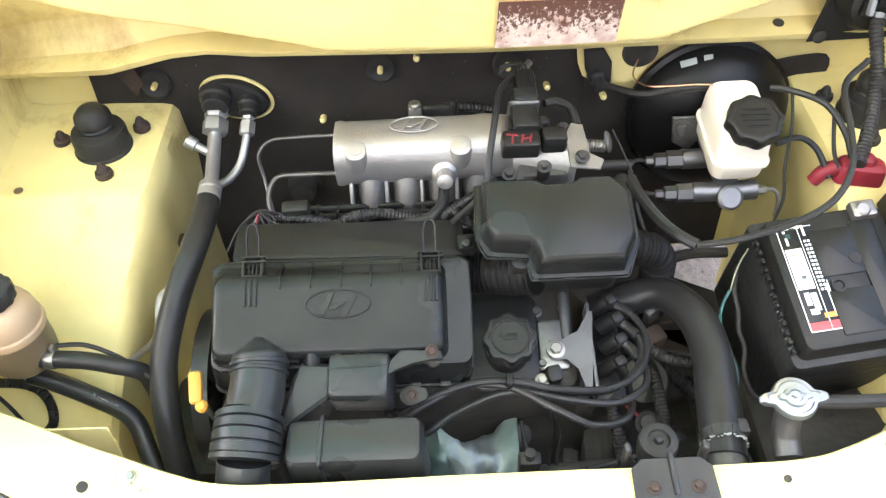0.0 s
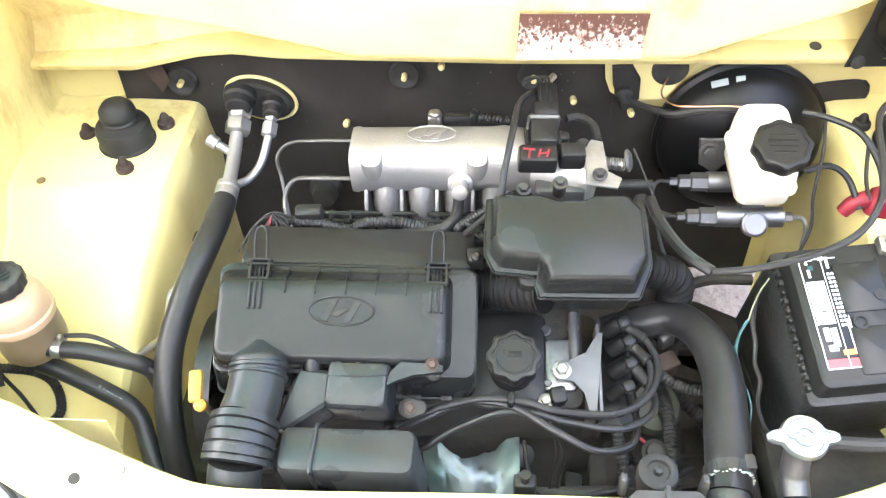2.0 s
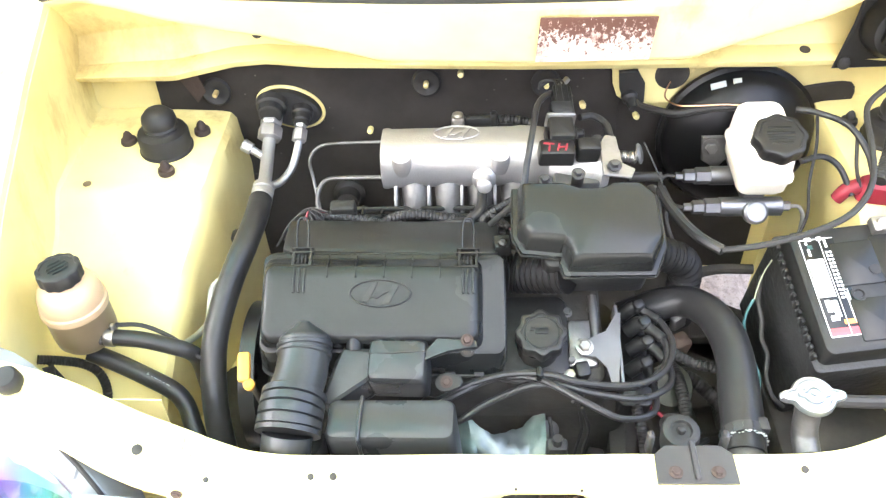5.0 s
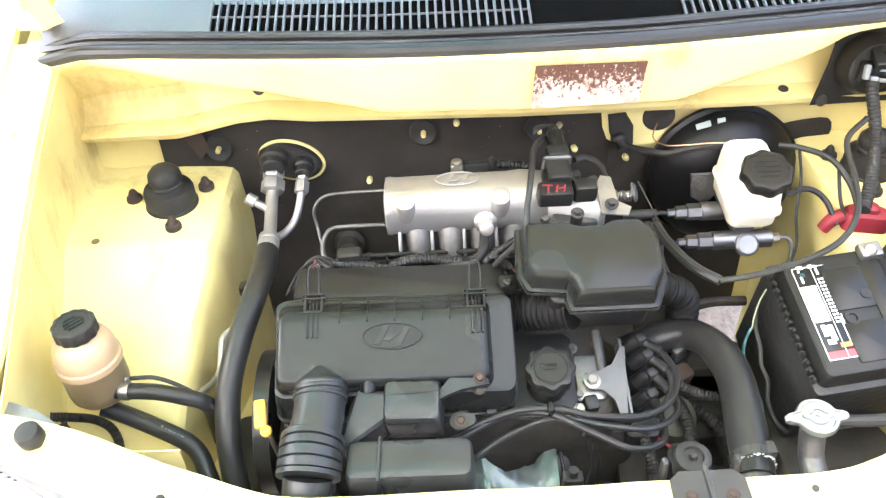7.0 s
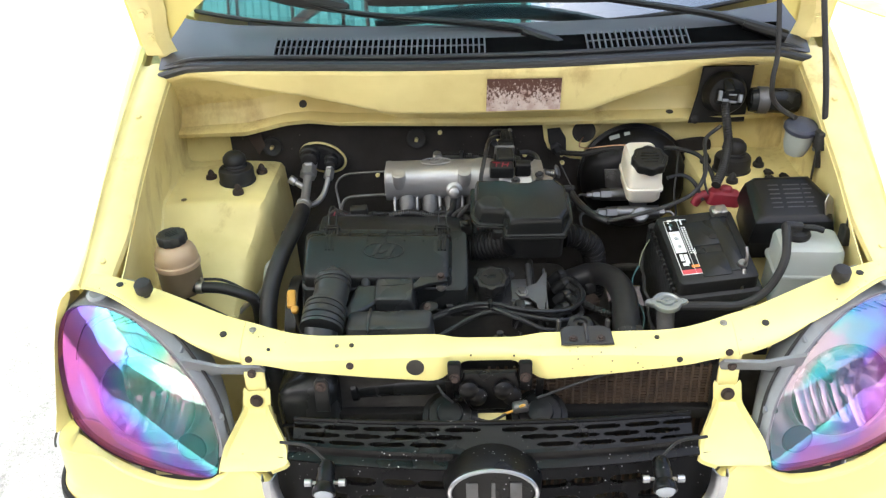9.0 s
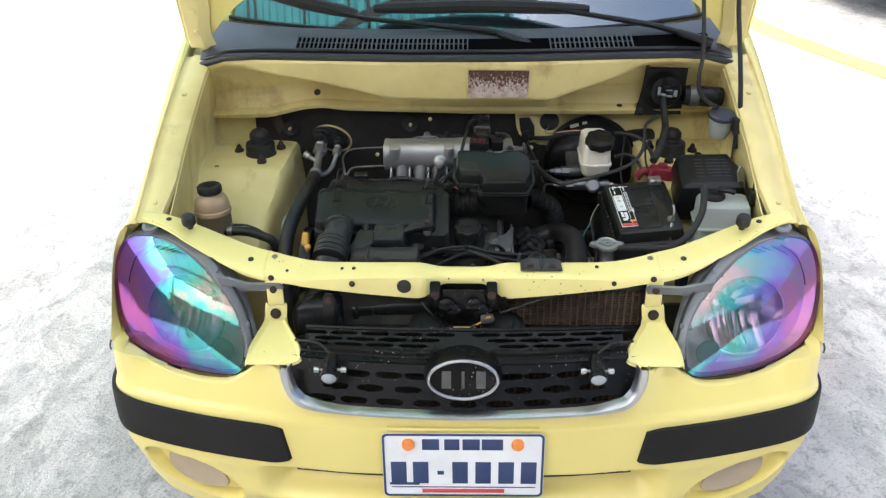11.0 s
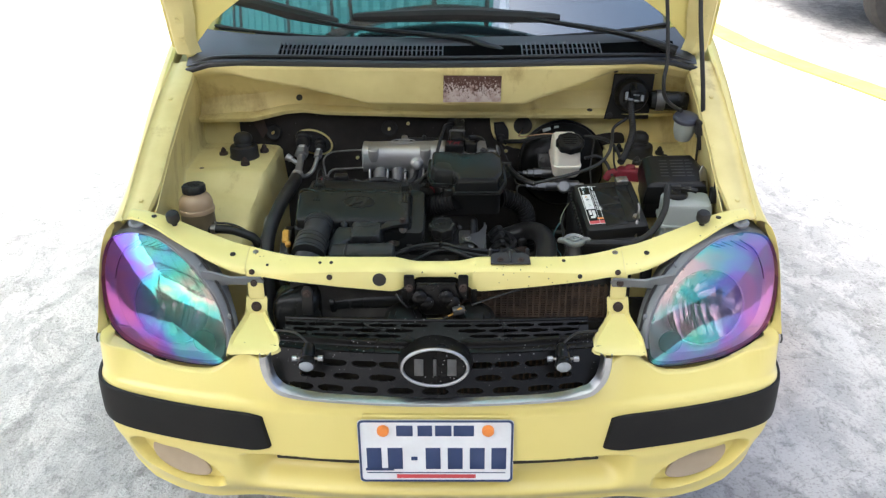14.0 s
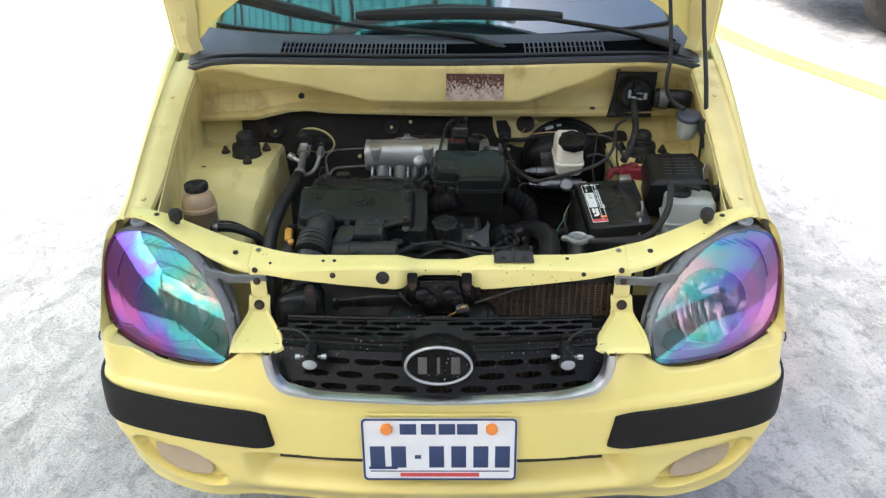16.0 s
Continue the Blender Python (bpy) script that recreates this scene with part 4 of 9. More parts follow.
# cowl: the panel below the windscreen
def cowl_point(x, v):
    """v: 0 at the top lip, 1 at the bottom lip."""
    ax = abs(x)
    yt = interp(ax, (0, 0.2, 0.4, 0.55, 0.66), (0.632, 0.636, 0.660, 0.690, 0.735))
    zt = interp(ax, (0, 0.3, 0.5, 0.58, 0.66), (1.060, 1.060, 1.056, 1.046, 1.018))
    zl = interp(x, (-0.66, -0.50, -0.41, -0.36, -0.3, 0, 0.35, 0.6, 0.66), (0.888, 0.893, 0.914, 0.918, 0.911, 0.902, 0.900, 0.903, 0.905))
    yl = interp(ax, (0, 0.5, 0.66), (0.752, 0.752, 0.762))
    vs = (0, 0.06, 0.22, 0.45, 0.62, 0.72, 0.90, 0.94, 1.0)
    yb = interp(v, vs, (yt, yt + 0.004, yt + 0.013, yt + 0.026, yt + 0.036, 0.735, 0.752, yl - 0.006, yl))
    yd = interp(v, vs, (yt, yt + 0.012, 0.762, 0.786, 0.800, 0.797, 0.778, yl - 0.006, yl))
    z = zt + (zl - zt) * v
    edge_l = -0.56 + 0.36 * step01(v, 0.05, 0.75)
    edge_r = 0.44 - 0.20 * step01(v, 0.10, 0.75)
    b = step01(x, edge_l - 0.03, edge_l + 0.05) * (1 - step01(x, edge_r - 0.05, edge_r + 0.03))
    return Vector((x, yd + (yb - yd) * b, z))


def cowl():
    bm = B()
    n, m = 120, 40
    rows = [[cowl_point(-0.66 + 1.32 * i / n, j / m) for j in range(m + 1)] for i in range(n + 1)]
    for r in rows:
        r.insert(0, r[0] + Vector((0, 0.03, 0.004)))
        r.append(r[-1] + Vector((0, 0.02, -0.006)))
    sheet(bm, rows, 0.002)
    c = part("cowl_panel", bm, YELLOW_IN, car, "pale yellow pressed cowl panel below the windscreen")
    bm = B()
    M = fr((0.081, 0.6455, 1.006), (1, 0.02, -0.012), (0, -0.30, 1))
    plate(bm, [(-0.072, -0.038), (0.072, -0.036), (0.071, 0.037), (-0.071, 0.038)], M, 0.0015, 0.0005)
    part("data_plate", bm, RUSTPLATE, c, "rust-eaten data plate, no longer readable")
    # dark discs stand for the shade in the cowl's holes
    for x, v, r in ((-0.376, 0.80, 0.0085), (-0.241, 0.75, 0.006), (0.393, 0.915, 0.0075)):
        bm = B()
        p = cowl_point(x, v)
        nrm = (cowl_point(x + 0.005, v) - cowl_point(x - 0.005, v)).cross(cowl_point(x, v + 0.01) - cowl_point(x, v - 0.01)).normalized()
        nrm = -nrm if nrm.y > 0 else nrm
        lathe(bm, [(r, -0.002), (r, 0.0028), (r * 0.6, 0.003)], along(p, nrm), 20)
        part("drilling", bm, DARK, c)
    # rubber weather strip
    bm = B()
    pts = [cowl_point(x, 0) + Vector((0, 0.012, 0.006)) for x in (-0.655, -0.62, -0.58, -0.52, -0.45, -0.3, -0.15, 0, 0.15, 0.3, 0.45, 0.52, 0.58, 0.62, 0.655)]
    tube(bm, pts, 0.013, 12, 6, 0.8)
    w = part("weather_strip", bm, HOSE, c, "black rubber bonnet seal")
    bm = B()
    tube(bm, [p + Vector((0, 0.020, 0.012)) for p in pts], 0.009, 10, 6, 0.7)
    part("seal_lip", bm, HOSE, w)


cowl()


def scuttle():
    """The plastic cowl grille, with its two banks of slats."""
    s = thing("cowl_grille", (0, 0.75, 1.05), "weathered black plastic cowl grille with two banks of slats", "cowl grille")
    bm = B()
    def top(x, k):
        ax = abs(x)
        y0 = interp(ax, (0, 0.2, 0.4, 0.55, 0.66), (0.655, 0.659, 0.683, 0.712, 0.752))
        y1 = interp(ax, (0, 0.3, 0.5, 0.60, 0.66), (0.800, 0.805, 0.83, 0.87, 0.93))
        z0 = interp(ax, (0, 0.3, 0.5, 0.58, 0.66), (1.070, 1.070, 1.066, 1.058, 1.036))
        z1 = interp(ax, (0, 0.4, 0.6, 0.66), (1.098, 1.100, 1.105, 1.10))
        return Vector((x, y0 + (y1 - y0) * k, z0 + (z1 - z0) * k + 0.006 * math.sin(math.pi * k)))
    rows = [[top(-0.655 + 1.31 * i / 80, j / 12) for j in range(13)] for i in range(81)]
    sheet(bm, rows, -0.003)
    part("panel", bm, COWLP, s)
    for x0, x1, n in ((-0.405, 0.008, 38), (0.205, 0.402, 17)):
        # near-black sheet stands for the shade between the slats
        bm = B()
        sheet(bm, [[top(x0 + (x1 - x0) * i / 12, 0.10 + 0.40 * k) + Vector((0, 0, 0.0036)) for k in (0, 0.25, 0.5, 0.75, 1)] for i in range(25)], -0.001)
        w = part("vent_shade_sheet", bm, SLOT, s)
        me = None
        for i in range(n + 1):
            x = x0 + (x1 - x0) * i / n
            a, b = top(x, 0.09), top(x, 0.51)
            if me is None:
                bm = B()
                L = (b - a).length
                box(bm, (0.0032, L, 0.0075), Matrix.Translation((0, 0, 0)), 0.0008)
                ob = part("slat", bm, COWLP, w)
                me = ob.data
            else:
                ob = new("slat", me)
                ob.parent = w
            ob.matrix_basis = fr((a + b) / 2 + Vector((0, 0, 0.0062)), (1, 0.0, 0.0), b - a)
        for k in (0.30,):
            bm = B()
            tube(bm, [top(x0 + (x1 - x0) * i / 8, k) + Vector((0, 0, 0.0062)) for i in range(9)], 0.0016, 6, 2)
            part("slat_bar", bm, COWLP, w)


scuttle()


def firewall():
    bm = B()
    sheet(bm, [[Vector((x, 0.802, max(z, 0.46 if x > 0.25 else 0.38))) for z in (0.38, 0.55, 0.7, 0.80, 0.89, 0.94)] for x in (-0.65, -0.4, 0, 0.2, 0.3, 0.4, 0.65)], 0.002)
    f = part("firewall", bm, YELLOW_IN, car, "yellow bulkhead behind the engine")
    bm = B()
    rows = []
    for i in range(60):
        x = -0.545 + 0.695 * i / 59
        rows.append([Vector((x, 0.790 + 0.006 * noise.noise((x * 8, z * 8, 3)), z)) for z in [0.40 + 0.52 * j / 24 for j in range(25)]])
    sheet(bm, rows, 0.004)
    t = part("sound_mat", bm, FELT, f, "dark dirty sound-deadening mat")
    bm = B()
    rows = [[Vector((0.149 + 0.251 * i / 16, 0.792 + 0.004 * noise.noise((i * 0.7, z * 8, 5)), z)) for z in [0.47 + (interp(0.149 + 0.251 * i / 16, (0.15, 0.165, 0.20, 0.27, 0.40), (0.84, 0.815, 0.80, 0.79, 0.77)) - 0.47) * j / 16 for j in range(17)]] for i in range(17)]
    sheet(bm, rows, 0.004)
    part("sound_mat", bm, FELT, f, "dark dirty sound-deadening mat")
    for x, z in ((-0.453, 0.852), (-0.139, 0.862), (0.037, 0.858)):
        bm = B()
        lathe(bm, [(0.022, 0), (0.022, 0.001), (0.019, 0.004), (0.010, 0.002), (0.008, 0.001)], along((x, 0.783, z), (0, -1, 0.2)), 24)
        w = part("washer", bm, RUBBER, t)
        bm = B()
        lathe(bm, [(0.004, 0), (0.004, 0.012), (0.0025, 0.014)], along((x, 0.782, z), (0, -1, 0.1)), 10)
        part("stud", bm, YELLOW_IN, w, "yellow-painted stud")
    for x, z in ((-0.088, 0.875), (0.094, 0.818), (0.176, 0.797), (-0.229, 0.778)):
        bm = B()
        lathe(bm, [(0.0045, -0.01), (0.005, 0.004), (0.004, 0.008), (0.001, 0.0095)], along((x, 0.784, z), (0, -1, 0.25)), 12)
        part("stud", bm, YELLOW_IN, t, "yellow-painted stud")
    bm = B()
    lathe(bm, [(0.026, 0), (0.026, 0.006), (0.020, 0.012), (0.017, 0.03), (0.010, 0.032)], along((-0.274, 0.783, 0.655), (0, -1, 0.1)), 24)
    part("drain_grommet", bm, RUBBER, t)
    # peeled patch on the mat
    bm = B()
    M = fr((-0.487, 0.780, 0.866), (1, 0, 0), (0, 0.02, 1))
    plate(bm, [(-0.02, 0.02), (0.012, 0.024), (0.02, -0.01), (0.004, -0.03)], M, 0.002, 0.0005)
    part("torn_patch", bm, RUST, t)
    # right-hand bulkhead details: pedal-box plate and blind hole
    bm = B()
    M = fr((0.164, 0.783, 0.846), (1, 0, 0), (0, 0.02, 1))
    plate(bm, [(-0.023, 0.032), (0.004, 0.034), (0.017, 0.012), (0.019, -0.020), (0.010, -0.030), (-0.011, -0.017), (-0.019, 0.002)], M, 0.008, 0.002)
    part("cable_plate", bm, RUBBER, f, "black rubber cable grommet plate")
    bm = B()
    plate(bm, [(-0.034, 0.05), (0.10, 0.05), (0.078, 0.010), (0.056, -0.025), (0.024, -0.027), (0.010, -0.036), (-0.021, -0.013), (-0.029, 0.008)], fr((0.164, 0.7855, 0.846), (1, 0, 0), (0, 0.02, 1)), 0.0015, 0.0005)
    part("bare_patch", bm, YELLOW_IN, f, "bare yellow paint round the grommet plate")
    bm = B()
    lathe(bm, [(0.012, 0), (0.012, 0.010), (0.008, 0.014), (0.006, 0.03)], along((0.160, 0.780, 0.838), (0.1, -1, -0.2)), 20)
    part("cable_boot", bm, RUBBER, f)
    bm = B()
    lathe(bm, [(0.025, 0), (0.025, 0.002), (0.022, 0.004), (0.005, 0.003)], along((0.220, 0.786, 0.868), (0, -1, 0.0)), 28)
    part("blind_plug", bm, DARK, f)
    bm = B()
    M = fr((0.452, 0.797, 0.816), (1, 0, 0), (0, 0.02, 1))
    plate(bm, [(-0.055, 0.016), (-0.015, 0.026), (0.035, 0.028), (0.044, 0.0), (0.02, -0.012), (-0.01, -0.030), (-0.045, -0.034)], M, 0.006, 0.003, 3)
    part("mat_remnant", bm, FELT, f)


firewall()


def bonnet():
    h = thing("bonnet", (0, 0.76, 1.10), "raised pale yellow bonnet showing its ribbed underside", "bonnet")
    o, up = Vector((0, 0.765, 1.100)), Vector((0, -0.34, 0.94)).normalized()
    def at(x, v, d=0.0):
        return o + Vector((x, 0, 0)) + up * v + Vector((0, -0.94, -0.34)) * d
    bm = B()
    rows = []
    for i in range(49):
        x = -0.69 + 1.38 * i / 48
        ax = abs(x)
        v0 = interp(ax, (0, 0.3, 0.47, 0.57, 0.62, 0.655, 0.69), (0.27, 0.21, 0.135, 0.06, 0.0, -0.035, -0.015))
        v1 = interp(ax, (0, 0.4, 0.6, 0.69), (0.80, 0.78, 0.72, 0.64))
        rows.append([at(x, v0 + (v1 - v0) * j / 16, -0.03 * math.sin(math.pi * (j / 16)) * (1 - (ax / 0.7) ** 2)) for j in range(17)])
    sheet(bm, rows, 0.012)
    part("panel", bm, YELLOW, h)
    for sx in (-1, 1):
        bm = B()
        rows = []
        for i in range(20):
            v = -0.026 + 0.62 * i / 19
            wob = 0.006 * math.sin(i * 1.3)
            rows.append([at(sx * x, v, d) for x, d in ((0.682, 0.004), (0.675, 0.018), (0.64 + wob, 0.020), (0.615 + wob - 0.10 * step01(v, 0.1, 0.3), 0.006 - 0.02 * step01(v, 0.1, 0.3)))])
        sheet(bm, rows if sx > 0 else rows[::-1], 0.002)
        part("inner_frame", bm, YELLOW_IN, h)
        for v in (0.02, 0.075):
            bm = B()
            hexbolt(bm, at(sx * 0.652, v, 0.022), (0, -0.94, -0.34), 0.007, 0.005)
            part("hinge_bolt", bm, YELLOW_IN, h)
        bm = B()
        pts = [(sx * 0.650, 0.80, 1.02), (sx * 0.650, 0.785, 1.07), (sx * 0.652, 0.768, 1.11), (sx * 0.652, 0.745, 1.15)]
        tube(bm, pts, 0.016, 8, 5, 0.5)
        part("hinge", bm, YELLOW_IN, h, "yellow bonnet hinge with worn paint")
    # prop rod and its clip
    bm = B()
    tube(bm, [(0.638, 0.572, 0.935), (0.634, 0.60, 1.03), (0.629, 0.66, 1.155), (0.629, 0.70, 1.225), (0.612, 0.70, 1.235)], 0.0055, 8, 6)
    r = part("prop_rod", bm, RUBBER, h, "black bonnet prop rod")
    bm = B()
    rbox(bm, 0.036, 0.03, 0.034, fr((0.638, 0.566, 0.915)), 0.008)
    part("rod_clip", bm, RUBBER, r)


bonnet()


def windscreen():
    w = thing("windscreen", (0, 0.85, 1.09), "raked clear windscreen glass above the black cowl", "windscreen")
    bm = B()
    rows = []
    for i in range(33):
        x = -0.66 + 1.32 * i / 32
        back = 0.22 * (abs(x) / 0.66) ** 2.2
        rows.append([Vector((x * (1 - 0.10 * k), 0.792 + back * (1 - 0.4 * k) + 0.62 * k, 1.092 + 0.44 * k)) for k in [j / 8 for j in range(9)]])
    sheet(bm, rows, 0.004)
    g = part("glass", bm, WINDSCREEN, w)
    g.visible_shadow = False
    bm = B()
    tube(bm, [r[0] + Vector((0, -0.004, 0.004)) for r in rows[::4]], 0.007, 8, 4, 0.7)
    part("seal", bm, RUBBER, w, "black rubber lower seal")
    d = thing("dashboard", (0, 1.1, 1.0), "grey-blue plastic dashboard behind the windscreen", "dashboard")
    bm = B()
    sheet(bm, [[Vector((x, y + 0.15 * (abs(x) / 0.66) ** 2, z)) for y, z in ((0.90, 1.075), (1.0, 1.085), (1.15, 1.09), (1.28, 1.08), (1.34, 1.03), (1.36, 0.85))] for x in [-0.64 + 1.28 * i / 16 for i in range(17)]], -0.01)
    t = part("top_pad", bm, DASH, d)
    for x0 in (-0.45, 0.06):
        bm = B()
        for i in range(16):
            box(bm, (0.016, 0.03, 0.004), Matrix.Translation((x0 + 0.026 * i, 0.985 + 0.15 * ((x0 + 0.026 * i) / 0.66) ** 2, 1.0875)), 0.001)
        part("demister_vent", bm, DARK, t)
    bm = B()
    ellipse_ring(bm, 0.024, 0.024, 0.004, fr((0.165, 0.975, 1.098), (1, 0, 0), (0, 1, 0.35)), 32)
    tagged(part("key_ring", bm, WHITE), "small white ring lying on the dashboard", "ring")
    bm = B()
    lathe(bm, [(0.014, 0), (0.017, 0.01), (0.012, 0.022), (0, 0.026)], Matrix.Translation((0.135, 0.985, 1.091)), 16)
    tagged(part("knob", bm, RUBBER), "black knob on the dashboard", "knob")
    bm = B()
    rbox(bm, 1.36, 1.6, 0.9, Matrix.Translation((0, 2.15, 0.55)), 0.08, 0.08, 0.08)
    part("cabin", bm, DASH, car, "dim grey cabin interior")
    for sx in (-1, 1):
        bm = B()
        tube(bm, [(sx * 0.665, 0.98, 1.08), (sx * 0.645, 1.2, 1.25), (sx * 0.60, 1.48, 1.54)], 0.035, 10, 5, 0.7)
        part("pillar", bm, YELLOW, car)
    bm = B()
    sheet(bm, [[Vector((x, y, z)) for y, z in ((1.42, 1.535), (1.6, 1.57), (2.2, 1.59), (2.9, 1.52))] for x in (-0.58, -0.3, 0, 0.3, 0.58)], -0.02)
    part("roof", bm, YELLOW, car)
    for sx in (-1, 1):
        bm = B()
        sheet(bm, [[Vector((sx * x, y, z)) for x, z in ((0.72, 0.25), (0.752, 0.6), (0.745, 0.95), (0.70, 1.1))] for y in (1.09, 1.8, 2.5, 2.95)], 0.02)
        part("side_panel", bm, YELLOW, car)
        bm = B()
        lathe(bm, [(0.15, -0.075), (0.25, -0.08), (0.275, -0.06), (0.28, 0), (0.275, 0.06), (0.25, 0.08), (0.15, 0.075)], along((sx * 0.655, 0.64, 0.281), (1, 0, 0)), 40)
        part("tyre", bm, TYRE, car)
        bm = B()
        lathe(bm, [(0.15, -0.075), (0.25, -0.08), (0.275, -0.06), (0.28, 0), (0.275, 0.06), (0.25, 0.08), (0.15, 0.075)], along((sx * 0.655, 2.55, 0.281), (1, 0, 0)), 40)
        part("tyre", bm, TYRE, car)


windscreen()


def wiper(name, arm, blade, r=0.010):
    w = thing(name, arm[0], "black windscreen wiper resting on the glass", "wiper", "windscreen wipers")
    bm = B()
    tube(bm, arm, lambda t, m: r * (1.5 - 0.75 * t), 10, 8, 0.6)
    part("arm", bm, BLACK, w)
    bm = B()
    tube(bm, [arm[0], Vector(arm[0]).lerp(Vector(arm[1]), 0.6), Vector(arm[1]).lerp(Vector(arm[2]), 0.45)], lambda t, m: 0.0175 - 0.003 * t, 12, 6, 0.75)
    part("pivot_cover", bm, BLACK, w)
    bm = B()
    tube(bm, blade, lambda t, m: 0.008 + 0.007 * math.sin(math.pi * min(1, max(0, t))) ** 0.5, 8, 8, 1.15)
    part("blade", bm, RUBBER, w)


wiper("wiper", [(0.596, 0.732, 1.078), (0.56, 0.745, 1.090), (0.468, 0.778, 1.112), (0.308, 0.808, 1.134), (0.17, 0.828, 1.150), (0.045, 0.839, 1.158)], [(-0.226, 0.826, 1.148), (-0.12, 0.828, 1.150), (0.05, 0.832, 1.152), (0.20, 0.826, 1.148), (0.309, 0.822, 1.144)])
wiper("wiper", [(0.160, 0.718, 1.078), (0.11, 0.738, 1.094), (0.057, 0.761, 1.106), (-0.142, 0.784, 1.122), (-0.27, 0.803, 1.134), (-0.40, 0.842, 1.160)], [(-0.55, 0.880, 1.184), (-0.48, 0.866, 1.176), (-0.40, 0.842, 1.160), (-0.33, 0.826, 1.148), (-0.265, 0.812, 1.138)])


# ---- front end ----
def film_lens(name, share, through_tint):
    """Clear plastic under an iridescent film: its gloss runs from teal to purple; share: how far it hides the inside."""
    m = bpy.data.materials.new(name)
    m.use_nodes = True
    nt = m.node_tree
    N, L = nt.nodes.new, nt.links.new
    geo = N("ShaderNodeNewGeometry")
    n = N("ShaderNodeTexNoise")
    n.inputs["Scale"].default_value, n.inputs["Detail"].default_value, n.inputs["Distortion"].default_value = 9.0, 3, 0.6
    L(geo.outputs["Position"], n.inputs["Vector"])
    lw = N("ShaderNodeLayerWeight")
    lw.inputs[0].default_value = 0.5
    a = N("ShaderNodeMath")
    a.operation = "MULTIPLY_ADD"
    a.inputs[1].default_value = 1.1
    L(n.outputs[0], a.inputs[0])
    f = N("ShaderNodeMath")
    f.operation = "MULTIPLY"
    f.inputs[1].default_value = 1.3
    L(lw.outputs["Facing"], f.inputs[0])
    L(f.outputs[0], a.inputs[2])
    sh = N("ShaderNodeMath")
    sh.operation = "SUBTRACT"
    sh.inputs[1].default_value = 0.50
    L(a.outputs[0], sh.inputs[0])
    ramp = N("ShaderNodeValToRGB")
    ramp.color_ramp.interpolation = "B_SPLINE"
    stops = ((0.0, (0.95, 0.60, 0.55)), (0.12, (0.20, 0.85, 0.55)), (0.24, (0.14, 0.88, 0.88)), (0.34, (0.22, 0.66, 0.98)), (0.46, (0.26, 0.22, 0.95)), (0.58, (0.52, 0.14, 0.88)), (0.72, (0.80, 0.20, 0.45)), (0.86, (0.48, 0.12, 0.80)), (1.0, (0.85, 0.70, 0.95)))
    el = ramp.color_ramp.elements
    while len(el) < len(stops):
        el.new(0.5)
    for e, (k, c) in zip(el, stops):
        e.position, e.color = k, (*c, 1)
    L(sh.outputs[0], ramp.inputs[0])
    g = N("ShaderNodeBsdfGlossy")
    g.inputs["Roughness"].default_value = 0.06
    L(ramp.outputs[0], g.inputs["Color"])
    bn = N("ShaderNodeBump")
    bn.inputs["Strength"].default_value, bn.inputs["Distance"].default_value = 0.25, 0.004
    L(n.outputs[0], bn.inputs["Height"])
    L(bn.outputs[0], g.inputs["Normal"])
    haze = N("ShaderNodeBsdfGlossy")
    haze.inputs["Roughness"].default_value = 0.6
    L(ramp.outputs[0], haze.inputs["Color"])
    film = N("ShaderNodeMixShader")
    film.inputs[0].default_value = 0.17
    L(g.outputs[0], film.inputs[1])
    L(haze.outputs[0], film.inputs[2])
    t = N("ShaderNodeBsdfTransparent")
    t.inputs[0].default_value = (*through_tint, 1)
    mix = N("ShaderNodeMixShader")
    mix.inputs[0].default_value = share
    L(t.outputs[0], mix.inputs[1])
    L(film.outputs[0], mix.inputs[2])
    L(mix.outputs[0], nt.nodes["Material Output"].inputs[0])
    return m


LENS_WORN = film_lens("iridescent_lens", 0.36, (0.46, 0.34, 0.40))
LENS_CLEAR = film_lens("clearer_iridescent_lens", 0.30, (0.74, 0.60, 0.68))
BOWL = mat("aged_reflector", (0.85, 0.85, 0.85), 0.16, 1.0, dirt=(0.4, 0.38, 0.38), amount=0.3, scale=60, coarse=12, bump=0.0)
BEZEL = mat("dull_lamp_bezel", (0.72, 0.72, 0.75), 0.32, 0.6, dirt=(0.55, 0.53, 0.55), amount=0.3, scale=60, coarse=12, bump=0.0)
LOUT = [(0.446, 0.596), (0.450, 0.575), (0.466, 0.562), (0.50, 0.556), (0.55, 0.553), (0.62, 0.555), (0.70, 0.576), (0.738, 0.615), (0.752, 0.675), (0.748, 0.728), (0.728, 0.768), (0.69, 0.786), (0.645, 0.791), (0.59, 0.779), (0.54, 0.751), (0.50, 0.717), (0.465, 0.675), (0.446, 0.625)]


